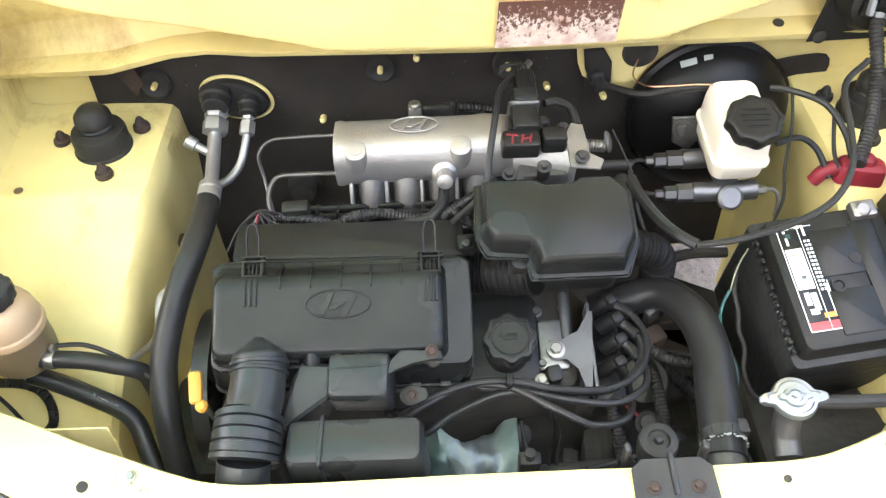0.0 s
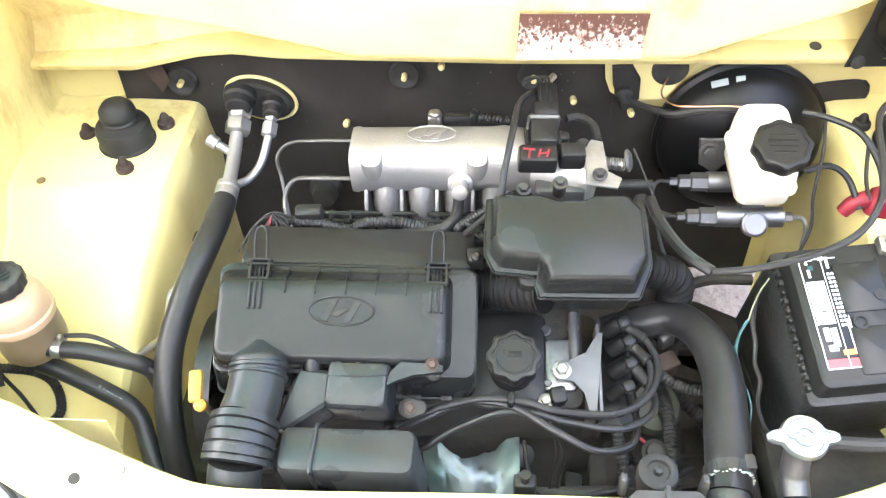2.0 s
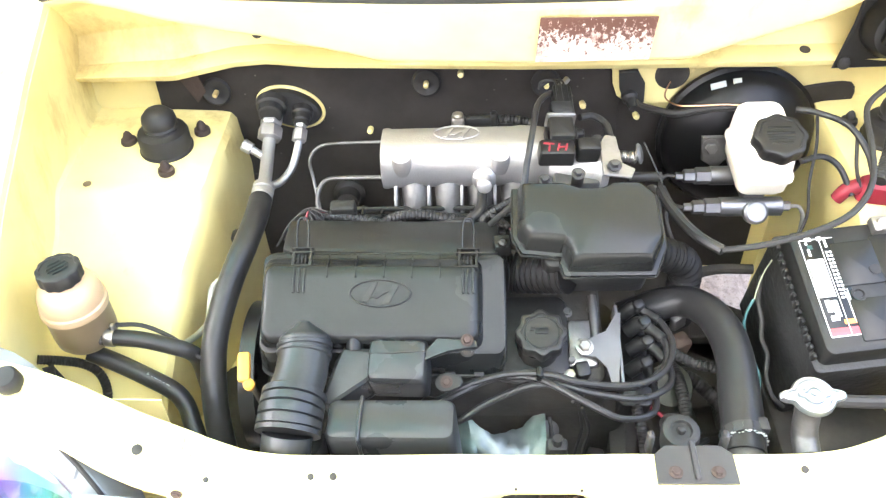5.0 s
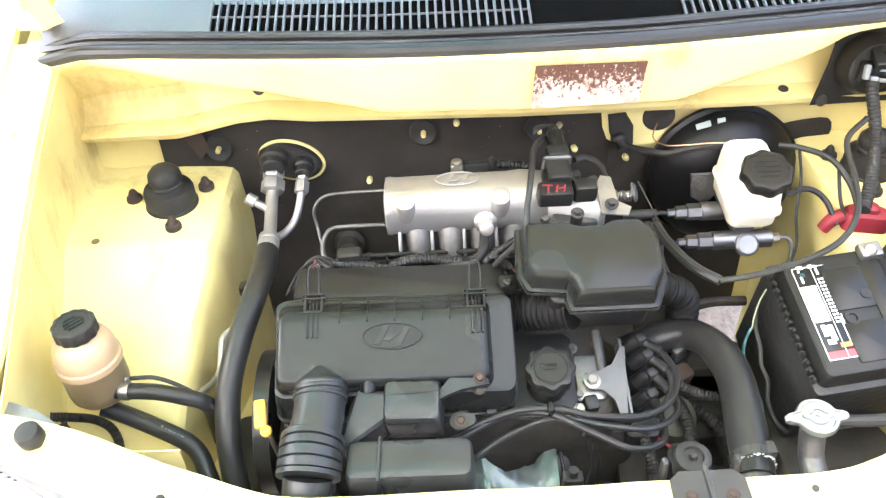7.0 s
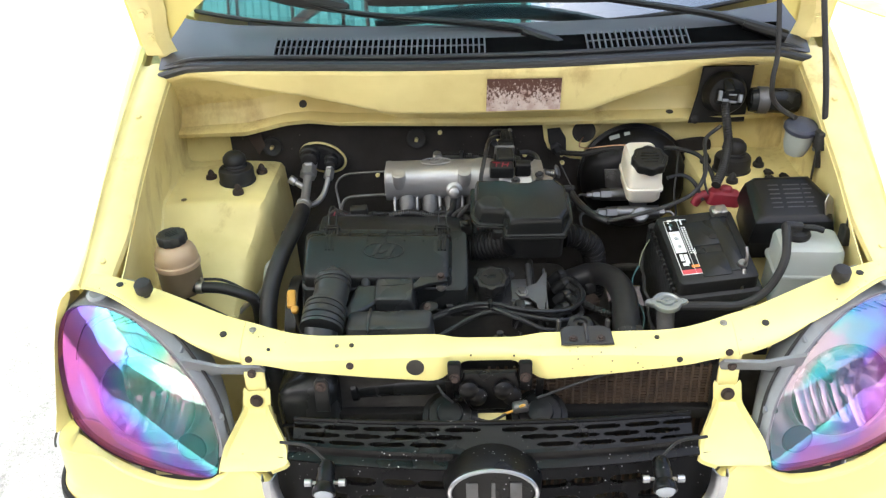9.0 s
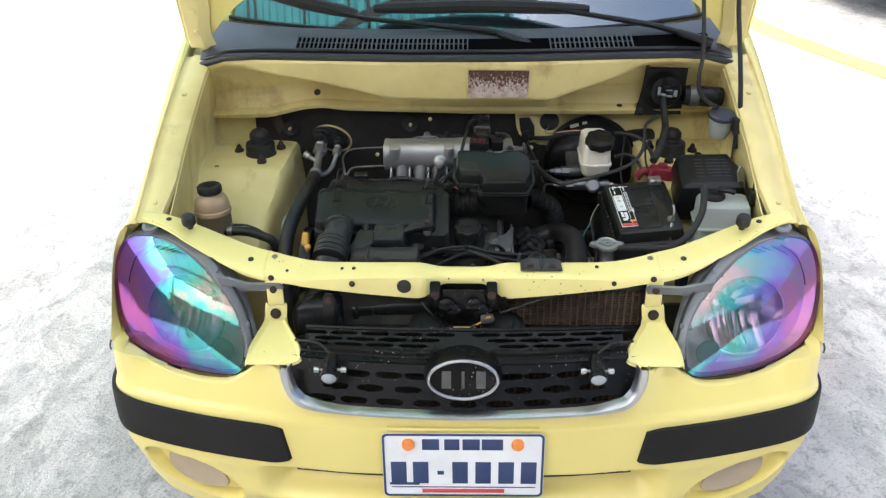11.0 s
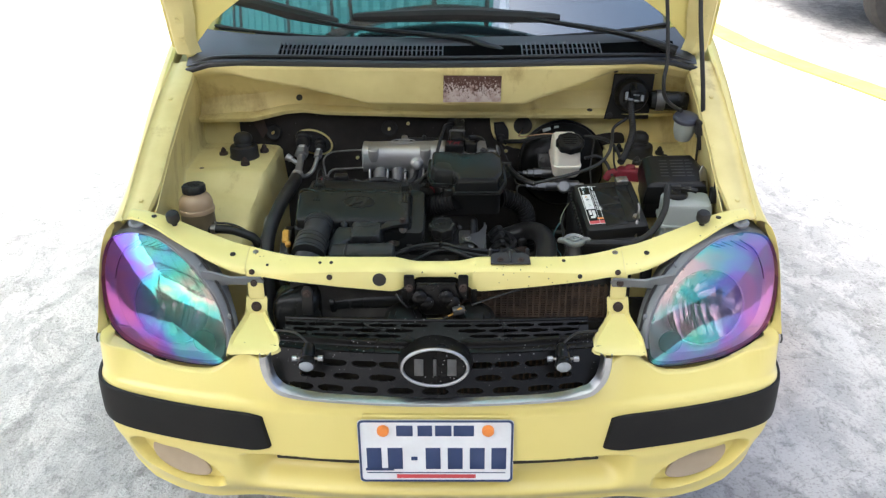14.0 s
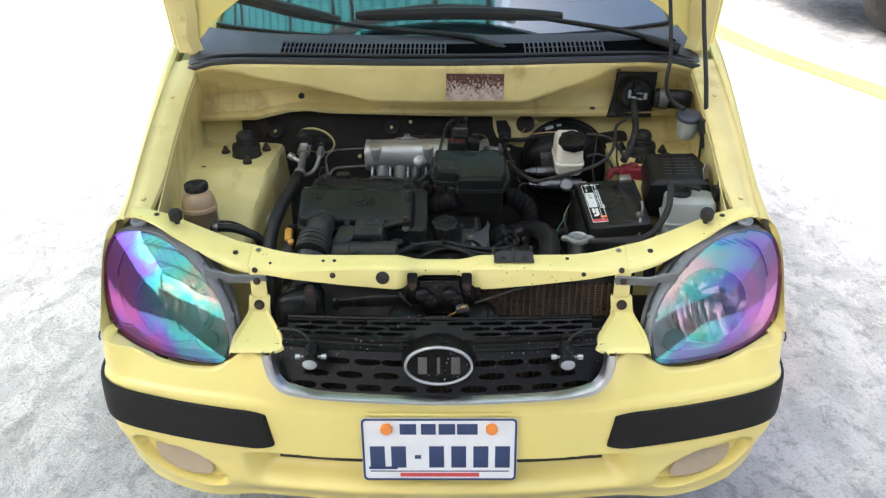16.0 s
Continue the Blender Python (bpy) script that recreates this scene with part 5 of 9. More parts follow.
def headlight(sx):
    h = thing("headlight", (sx * 0.6, 0.3, 0.55), "large rounded headlight with an iridescent purple and teal lens", "headlight", "headlights")
    line = spline([(x, z, 0) for x, z in LOUT + LOUT[:1]], 5)[:-1]
    c = Vector((0.605, 0.668, 0))
    def at(p, k, lift=0.0):
        q = c.lerp(p, k)
        y = 0.089 + 0.34 * (q.x - 0.449) + 0.45 * (q.y - 0.569)
        wrap = 0.10 * max(0, q.x - 0.66) ** 1.0 * 2.2
        dome = lift * (1 - k ** 2)
        return Vector((sx * q.x, y - dome * 0.85 + wrap * 0.4, q.y + dome * 0.38))
    bm = B()
    rings = [[at(p, k, 0.030) for p in line] for k in (0.02, 0.15, 0.3, 0.45, 0.6, 0.72, 0.82, 0.9, 0.96, 1.0)]
    if sx < 0:
        rings = [r[::-1] for r in rings]
    loft(bm, rings, (True, False))
    g = part("lens", bm, LENS_WORN if sx < 0 else LENS_CLEAR, h, "iridescent purple and teal lens film")
    g.visible_shadow = False
    # grey shell behind the lens, its rim showing above the inner edge
    bm = B()
    back = Vector((0, 0.085, 0.012))
    def out(p, e):
        d = (p - c).normalized()
        w = 1.0 if p.x < 0.60 else max(0.0, 1 - (p.x - 0.60) / 0.08)
        if p.y < 0.60:
            w *= 0.15
        return p + d * e * w
    rings = [[at(p, 0.995) + Vector((0, 0.003, 0)) for p in line], [at(out(p, 0.006), 1) + Vector((0, 0.001, 0.001)) for p in line], [at(out(p, 0.012), 1) + Vector((0, 0.006, 0)) for p in line],
             [at(out(p, 0.020), 1) + Vector((0, 0.022, 0.002)) for p in line], [at(out(p, 0.022), 1) + Vector((0, 0.042, -0.002)) for p in line], [at(out(p, 0.012), 0.93) + back for p in line], [at(p, 0.4) + back + Vector((0, 0.05, 0)) for p in line]]
    loft(bm, rings, (False, True))
    shell = part("shell", bm, GALV, h, "dusty grey plastic lamp shell")
    bm = B()
    tube(bm, [at(out(p, 0.018), 1) + Vector((0, 0.016, 0.004)) for p in (Vector((x, z, 0)) for x, z in ((0.672, 0.792), (0.645, 0.793), (0.59, 0.781), (0.54, 0.753), (0.50, 0.719), (0.465, 0.677), (0.446, 0.627)))], 0.003, 6, 5)
    part("gasket", bm, RUBBER, shell)
    for x, z in ((0.652, 0.782), (0.528, 0.728), (0.462, 0.65)):
        bm = B()
        box(bm, (0.028, 0.020, 0.008), fr(at(out(Vector((x, z, 0)), 0.014), 1) + Vector((0, 0.018, 0.004)), (1, sx * 0.3, sx * -0.35), (0, 1, 0.4)), 0.002)
        part("lens_clip", bm, GALV, shell)
    bm = B()
    lathe(bm, [(0.017, -0.003), (0.018, 0.002), (0.012, 0.005), (0.006, 0.002), (0.002, 0.002)], along((sx * 0.655, 0.262, 0.815), (0, -0.3, 1)), 20)
    part("mount", bm, GALV, shell)
    # arm that bolts to the support post
    bm = B()
    M = fr((sx * 0.41, 0.176, 0.716), (sx, 0, -0.03 * sx), (0, -0.35, 1))
    plate(bm, [(-0.036, -0.011), (-0.042, 0.0), (-0.036, 0.011), (0.03, 0.010), (0.07, 0.024), (0.09, 0.03), (0.09, -0.026), (0.03, -0.012)], M if sx > 0 else M, 0.006, 0.001)
    arm = part("arm", bm, GALV, shell, "grey plastic mounting arm")
    bm = B()
    hexbolt(bm, (sx * 0.388, 0.168, 0.716), (0, -1, 0.35), 0.005, 0.004)
    part("bolt", bm, RUST, arm, "rusty bolt")
    # bezel inside the lens, with the reflector bowl let into it
    axis = Vector((sx * 0.12, -1.0, 0.20)).normalized()
    o = Vector((sx * 0.578, 0.178, 0.652))
    M = along(o, axis)
    def inward(v, d):
        return v - axis * d
    def rim(p, r, d):
        """The point of the bowl's rim that lies the same way from its middle as p."""
        w = M.inverted() @ p
        a = math.atan2(w.y, w.x)
        return M @ Vector((r * math.cos(a), r * math.sin(a), -d))
    outer = [at(p, 0.97) + Vector((0, 0.012, -0.002)) for p in line]
    rings = [outer, [inward(p.lerp(rim(p, 0.086, 0.0), 0.25), 0.020) for p in outer], [rim(p, 0.092, 0.012) for p in outer], [rim(p, 0.086, 0.0) for p in outer], [rim(p, 0.084, 0.004) for p in outer]]
    bm = B()
    loft(bm, rings, (False, False))
    bez = part("bezel", bm, BEZEL, h)
    bm = B()
    rings = []
    for r, d in ((0.084, 0.004), (0.080, 0.030), (0.070, 0.052), (0.054, 0.070), (0.034, 0.082), (0.014, 0.088)):
        ring = []
        for i in range(48):
            a = 2 * math.pi * i / 48
            step = 0.003 * (1 if math.sin(r * math.cos(a) * 210) > 0 else -1) if 0.02 < r < 0.082 else 0.0
            ring.append(M @ Vector((r * math.cos(a), r * math.sin(a), -d + step)))
        rings.append(ring)
    loft(bm, rings, (False, True))
    ref = part("reflector", bm, BOWL, h, "bright faceted reflector bowl", 12)
    bm = B()
    lathe(bm, [(0.013, 0.0), (0.013, 0.012), (0.008, 0.014), (0.007, 0.046), (0.004, 0.052), (0.001, 0.053)], along(inward(o, 0.088), axis), 16)
    part("bulb", bm, TIN, ref)
    for k in range(6):
        bm = B()
        x = -0.045 + 0.018 * k
        rows = []
        for j in range(9):
            y = -0.070 + 0.062 * j / 8
            d = 0.088 * (1 - (x * x + y * y) / 0.0075) - 0.004
            rows.append([M @ Vector((x + e, y, -max(d, 0.004) + 0.003 * (1 - abs(e) / 0.008))) for e in (-0.008, -0.003, 0.003, 0.008)])
        sheet(bm, rows, 0.001)
        part("facet", bm, BOWL, ref)
    bm = B()
    q = at(Vector((0.497, 0.597, 0)), 1) + Vector((0, 0.010, 0))
    lathe(bm, [(0.026, 0.002), (0.024, 0.004), (0.022, 0.0), (0.016, -0.010), (0.004, -0.014)], along(q, axis), 28)
    part("side_lamp_bowl", bm, GALV, bez, "round side lamp bowl")
    for k in range(5):
        bm = B()
        tube(bm, [at(Vector((x, z, 0)), 1) + Vector((0, 0.022, 0)) for x, z in ((0.575 + 0.022 * k, 0.772 - 0.001 * k), (0.620 + 0.020 * k, 0.757 - 0.004 * k), (0.650 + 0.017 * k, 0.730 - 0.006 * k), (0.664 + 0.015 * k, 0.700 - 0.005 * k))], 0.0013, 6, 6)
        part("flute", bm, DARK, bez)
    bm = B()
    tube(bm, [at(p, 1.006) + Vector((0, 0.004, -0.001)) for p in line[: next(i for i, p in enumerate(line) if p.x > 0.73)]], 0.0035, 6, 2)
    part("seal", bm, RUBBER, h, "black rubber seal under the lens")


headlight(-1)
headlight(1)


def grille():
    g = thing("grille", (0, 0.05, 0.55), "black plastic front grille with rows of slots, paint-speckled", "grille")
    def at(x, k):
        """k: 0 at the bottom edge, 1 at the top lip."""
        y = -0.004 + 0.27 * x * x + 0.049 * k
        return Vector((x, y, 0.545 + 0.075 * k))
    rowsz = ((0.14, (0.0, 0.071, 0.143, 0.214, 0.277)), (0.42, (0.108, 0.182, 0.252)), (0.72, (0.09, 0.146, 0.209)))
    slots = []
    for k, half in rowsz:
        slots += [(s * x, k) for x in half for s in ((-1, 1) if x else (1,))]
    def slotted(name, at, half, nx, nk, slots, w, h, lim, back):
        """A moulded panel with rounded slots through it; back: the way of its thickness."""
        bm, vs = B(), {}
        def v(i, j):
            if (i, j) not in vs:
                vs[i, j] = bm.verts.new(at(-half + 2 * half * i / nx, j / nk))
            return vs[i, j]
        for i in range(nx):
            for j in range(nk):
                x, k = -half + 2 * half * (i + 0.5) / nx, (j + 0.5) / nk
                if not lim(x, k) or any(abs(x - sx) < w * 1.1 and ((x - sx) / w) ** 4 + ((k - sk) / h) ** 2 < 1 for sx, sk in slots):
                    continue
                bm.faces.new((v(i, j), v(i + 1, j), v(i + 1, j + 1), v(i, j + 1)))
        for e in bmesh.ops.extrude_face_region(bm, geom=bm.faces[:])["geom"]:
            if isinstance(e, bmesh.types.BMVert):
                e.co += Vector(back)
        return part(name, bm, GRILLEP, g)
    slotted("panel", at, 0.345, 360, 56, slots, 0.027, 0.072, lambda x, k: abs(x) < 0.345 - 0.05 * max(0, 1 - k / 0.5) ** 2, (0, 0.012, -0.006))
    # moulded ledge above the face, then a sloping panel with three rows of long slots and a chipped rim
    bm = B()
    rows = [[at(x, 1.0) + Vector((0, dy, dz)) for dy, dz in ((-0.003, -0.002), (-0.004, 0.002), (0.0, 0.004), (0.010, 0.006), (0.013, 0.010), (0.014, 0.018), (0.020, 0.020))] for x in [-0.325 + 0.65 * i / 40 for i in range(41)]]
    sheet(bm, rows, 0.003)
    part("ledge", bm, GRILLEP, g)
    def top_at(x, k):
        return Vector((x, 0.063 + 0.036 * k + 0.25 * x * x, 0.636 + 0.024 * k - 0.06 * x * x + 0.003 * math.cos(x * 4)))
    holes = [(sx * x, k) for k, xs in ((0.22, (0.10, 0.165, 0.23, 0.295)), (0.50, (0.075, 0.14, 0.205, 0.27)), (0.78, (0.045, 0.11, 0.175, 0.24, 0.30))) for x in xs for sx in (-1, 1)]
    slotted("top_panel", top_at, 0.318, 300, 30, holes, 0.029, 0.085, lambda x, k: True, (0, 0.002, -0.010))
    bm = B()
    tube(bm, [top_at(x, 1.0) + Vector((0, 0.002, 0.001)) for x in (-0.318, -0.2, -0.1, 0, 0.1, 0.2, 0.318)], 0.0042, 8, 8)
    part("rim", bm, GRILLEP, g, "rim with its black paint chipped pale")
    # hump and oval badge
    bm = B()
    M = fr((0, 0.004, 0.615), (1, 0, 0), (0, 0.30, 1))
    rings = [[M @ Vector((a * math.cos(t), b * math.sin(t), z)) for t in (2 * math.pi * i / 48 for i in range(48))] for a, b, z in ((0.080, 0.050, -0.06), (0.074, 0.046, -0.012), (0.0695, 0.0415, 0.004), (0.066, 0.0385, 0.006))]
    loft(bm, rings)
    hump = part("badge_base", bm, GRILLEP, g)
    bm = B()
    ellipse_ring(bm, 0.066, 0.0375, 0.0034, M @ Matrix.Translation((0, 0, 0.008)), 56, 0.8)
    part("badge_ring", bm, DULLCHROME, hump, "chrome oval ring")
    for x in (-0.032, 0.0, 0.034):
        bm = B()
        box(bm, (0.018 if x else 0.006, 0.034, 0.003), M @ Matrix.Translation((x, 0, 0.0075)), 0.001)
        part("badge_bar", bm, CAST_DARK, hump)
    for sx in (-1, 1):
        bm = B()
        axis = Vector((0, -1, -0.35)).normalized()
        o = Vector((sx * 0.255, 0.035, 0.640))
        lathe(bm, [(0.010, -0.006), (0.013, 0.0), (0.014, 0.02), (0.013, 0.030), (0.016, 0.034), (0.018, 0.042), (0.0175, 0.047), (0.015, 0.048)], along(o, axis), 24)
        l = thing("driving_lamp", o, "small black eyeball driving lamp on a bracket", "lamp", "driving lamps")
        part("body", bm, GRILLEP, l)
        bm = B()
        lathe(bm, [(0.0145, 0.046), (0.0145, 0.049), (0.011, 0.053), (0.005, 0.055), (0, 0.0555)], along(o, axis), 20)
        part("lens", bm, GLASSY, l, "clear glass lens")
        bm = B()
        tube(bm, [o + Vector((-0.027, -0.025, -0.010)), o + Vector((0.027, -0.025, -0.010))], 0.003, 8, 2)
        part("bracket", bm, STEEL, l)
        for dx in (-0.026, 0.026):
            bm = B()
            lathe(bm, [(0.006, -0.005), (0.006, 0.005), (0.004, 0.006)], along(o + Vector((dx, -0.025, -0.010)), (1, 0, 0)), 12)
            part("screw", bm, DULLCHROME, l)
        bm = B()
        tube(bm, [o + Vector((0, 0.004, 0.004)), o + Vector((sx * 0.03, 0.02, 0.022)), o + Vector((sx * 0.075, 0.03, 0.022))], 0.0025, 6, 6)
        part("wire", bm, RUBBER, l)


grille()


def number_plate():
    p = thing("number_plate", (0, 0, 0.335), "white number plate with navy border and characters", "number plate")
    M = fr((0, -0.012, 0.417), (1, 0, 0.004), (0, 0.02, 1))
    bm = B()
    loft(bm, [[M @ q for q in rrect(0.322, 0.158, 0.010, z)] for z in (0, 0.0015)])
    part("backing", bm, WHITE, p)
    bm = B()
    outer, inner = rrect(0.320, 0.156, 0.010, 0.0014), rrect(0.311, 0.147, 0.007, 0.0014)
    up = Vector((0, 0, 0.0012))
    loft(bm, [[M @ q for q in outer], [M @ (q + up) for q in outer], [M @ (q + up) for q in inner], [M @ q for q in inner]], closed=True)
    part("border", bm, NAVY, p)
    def bar(x, y, w, h, material, name="character_bar"):
        b = B()
        box(b, (w, h, 0.0012), M @ Matrix.Translation((x, y, 0.002)), 0.0004)
        part(name, b, material, p)
    for x in (-0.129, -0.085, -0.006, 0.040, 0.086, 0.131):
        bar(x, -0.018, 0.031, 0.054, NAVY)
    bar(-0.045, -0.018, 0.013, 0.009, NAVY)
    for x, w in ((-0.064, 0.034), (-0.022, 0.030), (0.016, 0.034), (0.058, 0.042)):
        bar(x, 0.052, w, 0.026, NAVY)
    bar(0, -0.0545, 0.29, 0.002, NAVY, "rule")
    bar(0, -0.064, 0.166, 0.0095, REDINK)
    bar(-0.118, -0.046, 0.06, 0.006, NAVY, "paint_smear")
    for x in (-0.108, 0.108):
        b = B()
        lathe(b, [(0.0125, 0), (0.0125, 0.006), (0.010, 0.010), (0.004, 0.011)], M @ Matrix.Translation((x, 0.054, 0.0015)), 24)
        part("screw_cap", b, ORANGE, p, "orange plastic screw cap")
    b = B()
    box(b, (0.30, 0.008, 0.006), Matrix.Translation((0, -0.004, 0.502)), 0.002)
    part("plate_holder", b, YELLOW, p)


number_plate()


def radiator():
    r = thing("radiator", (0.1, 0.22, 0.40), "dark radiator core with corroded brown fins", "radiator")
    bm = B()
    box(bm, (0.70, 0.022, 0.32), Matrix.Translation((0.03, 0.216, 0.535)), 0.004)
    core = part("core", bm, DARK, r)
    me = None
    for i in range(27):
        x = 0.0 + 0.365 * i / 26
        if me is None:
            bm = B()
            box(bm, (0.0048, 0.006, 0.30), Matrix.Identity(4), 0.001)
            ob = part("fin_tube", bm, FINS, core)
            me = ob.data
        else:
            ob = new("fin_tube", me)
            ob.parent = core
        ob.matrix_basis = Matrix.Translation((x, 0.203, 0.545))
    me = None
    for i in range(16):
        if me is None:
            bm = B()
            box(bm, (0.37, 0.004, 0.0035), Matrix.Identity(4), 0.0008)
            ob = part("fin_bar", bm, FINS, core)
            me = ob.data
        else:
            ob = new("fin_bar", me)
            ob.parent = core
        ob.matrix_basis = Matrix.Translation((0.185, 0.2035, 0.600 + 0.0058 * i))
    bm = B()
    rbox(bm, 0.70, 0.03, 0.018, Matrix.Translation((0.03, 0.220, 0.690)), 0.006)
    part("top_tank", bm, BLACK, r)
    bm = B()
    box(bm, (0.70, 0.02, 0.02), Matrix.Translation((0.02, 0.192, 0.605)), 0.003)
    part("cross_bar", bm, BLACK, r)
    # filler neck, cap with two ears, overflow hose
    o = Vector((0.303, 0.284, 0.735))
    bm = B()
    tube(bm, [(0.303, 0.25, 0.70), (0.303, 0.27, 0.71), (0.303, 0.281, 0.735), (0.303, 0.284, 0.762)], 0.015, 16, 5)
    part("filler_neck", bm, CAST_DARK, r)
    M = along((0.303, 0.284, 0.758), (0, -0.12, 1))
    bm = B()
    def ear(k, z):
        out = []
        for i in range(64):
            a = 2 * math.pi * i / 64
            rr = 0.0245 + 0.0125 * math.exp(-((math.sin(a)) / 0.24) ** 4)
            out.append(M @ Vector((rr * k * math.cos(a), rr * k * math.sin(a), z)))
        return out
    loft(bm, [ear(0.9, 0), ear(1, 0.002), ear(1, 0.006), ear(0.93, 0.009), ear(0.80, 0.0095), ear(0.74, 0.0075), ear(0.50, 0.0078), ear(0.46, 0.0115), ear(0.30, 0.0120), ear(0.26, 0.0100), ear(0.12, 0.0100), ear(0.10, 0.0125), ear(0.02, 0.0125)])
    part("pressure_cap", bm, CAPSTEEL, r, "worn pressed-steel radiator cap with two ears")
    bm = B()
    tube(bm, [(0.325, 0.282, 0.757), (0.375, 0.279, 0.758), (0.43, 0.285, 0.755), (0.475, 0.30, 0.775), (0.505, 0.325, 0.815), (0.515, 0.36, 0.848), (0.522, 0.385, 0.850), (0.550, 0.39, 0.846)], 0.0075, 10, 8)
    part("overflow_hose", bm, RUBBER, r, "black overflow hose to the expansion tank")


radiator()


def horn(x, y, z):
    h = thing("horn", (x, y, z - 0.05), "black round disc horn under the bonnet latch", "horn", "pair of horns")
    bm = B()
    lathe(bm, [(0.008, 0.016), (0.020, 0.015), (0.022, 0.010), (0.034, 0.009), (0.036, 0.004), (0.045, 0.002), (0.046, -0.004), (0.044, -0.010), (0.03, -0.02)], along((x, y, z), (0, -0.45, 1)), 32)
    part("disc", bm, GRILLEP, h)
    bm = B()
    box(bm, (0.012, 0.004, 0.075), fr((x, y + 0.02, z + 0.03), (1, 0, 0), (0, 1, 0.3)), 0.001)
    part("bracket", bm, GRILLEP, h)


horn(-0.066, 0.140, 0.645)
horn(0.080, 0.140, 0.645)


def latch():
    l = thing("bonnet_latch", (0, 0.16, 0.66), "greasy black bonnet latch with wiring under the bar", "latch")
    bm = B()
    M = fr((0.0, 0.162, 0.690), (1, 0, 0), (0, 0.15, 1))
    plate(bm, [(-0.042, 0.03), (0.042, 0.03), (0.05, 0.0), (0.03, -0.04), (-0.03, -0.04), (-0.05, 0.0)], M, 0.012, 0.003)
    part("body", bm, GRILLEP, l)
    for sx in (-1, 1):
        bm = B()
        rbox(bm, 0.022, 0.012, 0.055, fr((sx * 0.057, 0.160, 0.685), (1, 0, 0), (0, 1, 0)), 0.003)
        part("ear", bm, GRILLEP, l, "greasy latch ear")
        bm = B()
        hexbolt(bm, (sx * 0.057, 0.153, 0.712), (0, -1, 0.1), 0.006, 0.005)
        part("bolt", bm, RUST, l)
        for dx in (-0.022, 0.022):
            bm = B()
            lathe(bm, [(0.016, 0), (0.016, 0.010), (0.010, 0.014), (0.004, 0.015)], along((sx * 0.028 + dx * 0.3, 0.15, 0.693 - 0.012 * (dx > 0)), (0, -1, 0.2)), 16)
            part("roller", bm, GRILLEP, l)
    bm = B()
    rbox(bm, 0.026, 0.016, 0.014, fr((0.048, 0.128, 0.668), (1, 0.1, 0.1), (0, 1, 0.2)), 0.003)
    part("connector", bm, CAST_DARK, l, "dark grey plug connector")
    for m_, pts in ((YPLASTIC, [(0.060, 0.13, 0.672), (0.05, 0.12, 0.682), (0.038, 0.125, 0.668), (0.02, 0.13, 0.655)]), (RUBBER, [(0.075, 0.14, 0.680), (0.16, 0.16, 0.70), (0.24, 0.18, 0.712), (0.33, 0.19, 0.722)]), (RUBBER, [(-0.06, 0.14, 0.672), (-0.075, 0.14, 0.69), (-0.085, 0.15, 0.70)]), (RUBBER, [(0.03, 0.13, 0.66), (0.0, 0.12, 0.65), (-0.03, 0.125, 0.655)])):
        bm = B()
        tube(bm, pts, 0.0022, 6, 8)
        part("wire", bm, m_, l)
    bm = B()
    box(bm, (0.05, 0.03, 0.004), Matrix.Translation((0.0, 0.135, 0.640)), 0.001)
    part("stay", bm, YELLOW_IN, l)


latch()


def front_resonator():
    """The black intake bottle and duct in front of the radiator."""
    r = thing("intake_resonator", (-0.3, 0.2, 0.55), "black plastic intake bottle bolted below the bar", "resonator")
    bm = B()
    loft(bm, [rrect(w, d, q, z, cx, 0.215, 5) for w, d, q, z, cx in ((0.080, 0.07, 0.016, 0.520, -0.305), (0.100, 0.085, 0.018, 0.545, -0.305), (0.106, 0.090, 0.020, 0.640, -0.306), (0.102, 0.086, 0.020, 0.662, -0.304), (0.088, 0.072, 0.020, 0.676, -0.298), (0.060, 0.048, 0.018, 0.684, -0.288), (0.040, 0.034, 0.014, 0.692, -0.278))])
    bottle = part("bottle", bm, BLACK_SATIN, r)
    bm = B()
    tube(bm, [(-0.352, 0.172, 0.600), (-0.330, 0.168, 0.604), (-0.290, 0.168, 0.602), (-0.262, 0.171, 0.600)], 0.003, 6, 5)
    part("mould_line", bm, BLACK_SATIN, bottle)
    bm = B()
    M = fr((-0.274, 0.158, 0.70), (1, 0, 0), (0, 0.1, 1))
    plate(bm, [(-0.011, -0.05), (0.011, -0.05), (0.012, 0.004), (0.006, 0.014), (-0.006, 0.014), (-0.012, 0.004)], M, 0.006, 0.0015)
    ear = part("lug", bm, BLACK, r)
    bm = B()
    hexbolt(bm, (-0.274, 0.151, 0.70), (0, -1, 0.1), 0.006, 0.004)
    part("bolt", bm, RUST, ear)
    bm = B()
    tube(bm, fine([(-0.234, 0.22, 0.640), (-0.19, 0.22, 0.645), (-0.14, 0.22, 0.649), (-0.08, 0.222, 0.652), (-0.02, 0.23, 0.655)], 0.003), lambda t, m: 0.0185 + 0.0035 * step01(t, 0.1, 0.6) + 0.004 * (m < 0.012), 22, 1)
    part("duct", bm, BLACK_SATIN, r)
    bm = B()
    rbox(bm, 0.70, 0.02, 0.26, Matrix.Translation((0, 0.245, 0.36)), 0.004)
    part("shroud", bm, DARK, r)


front_resonator()


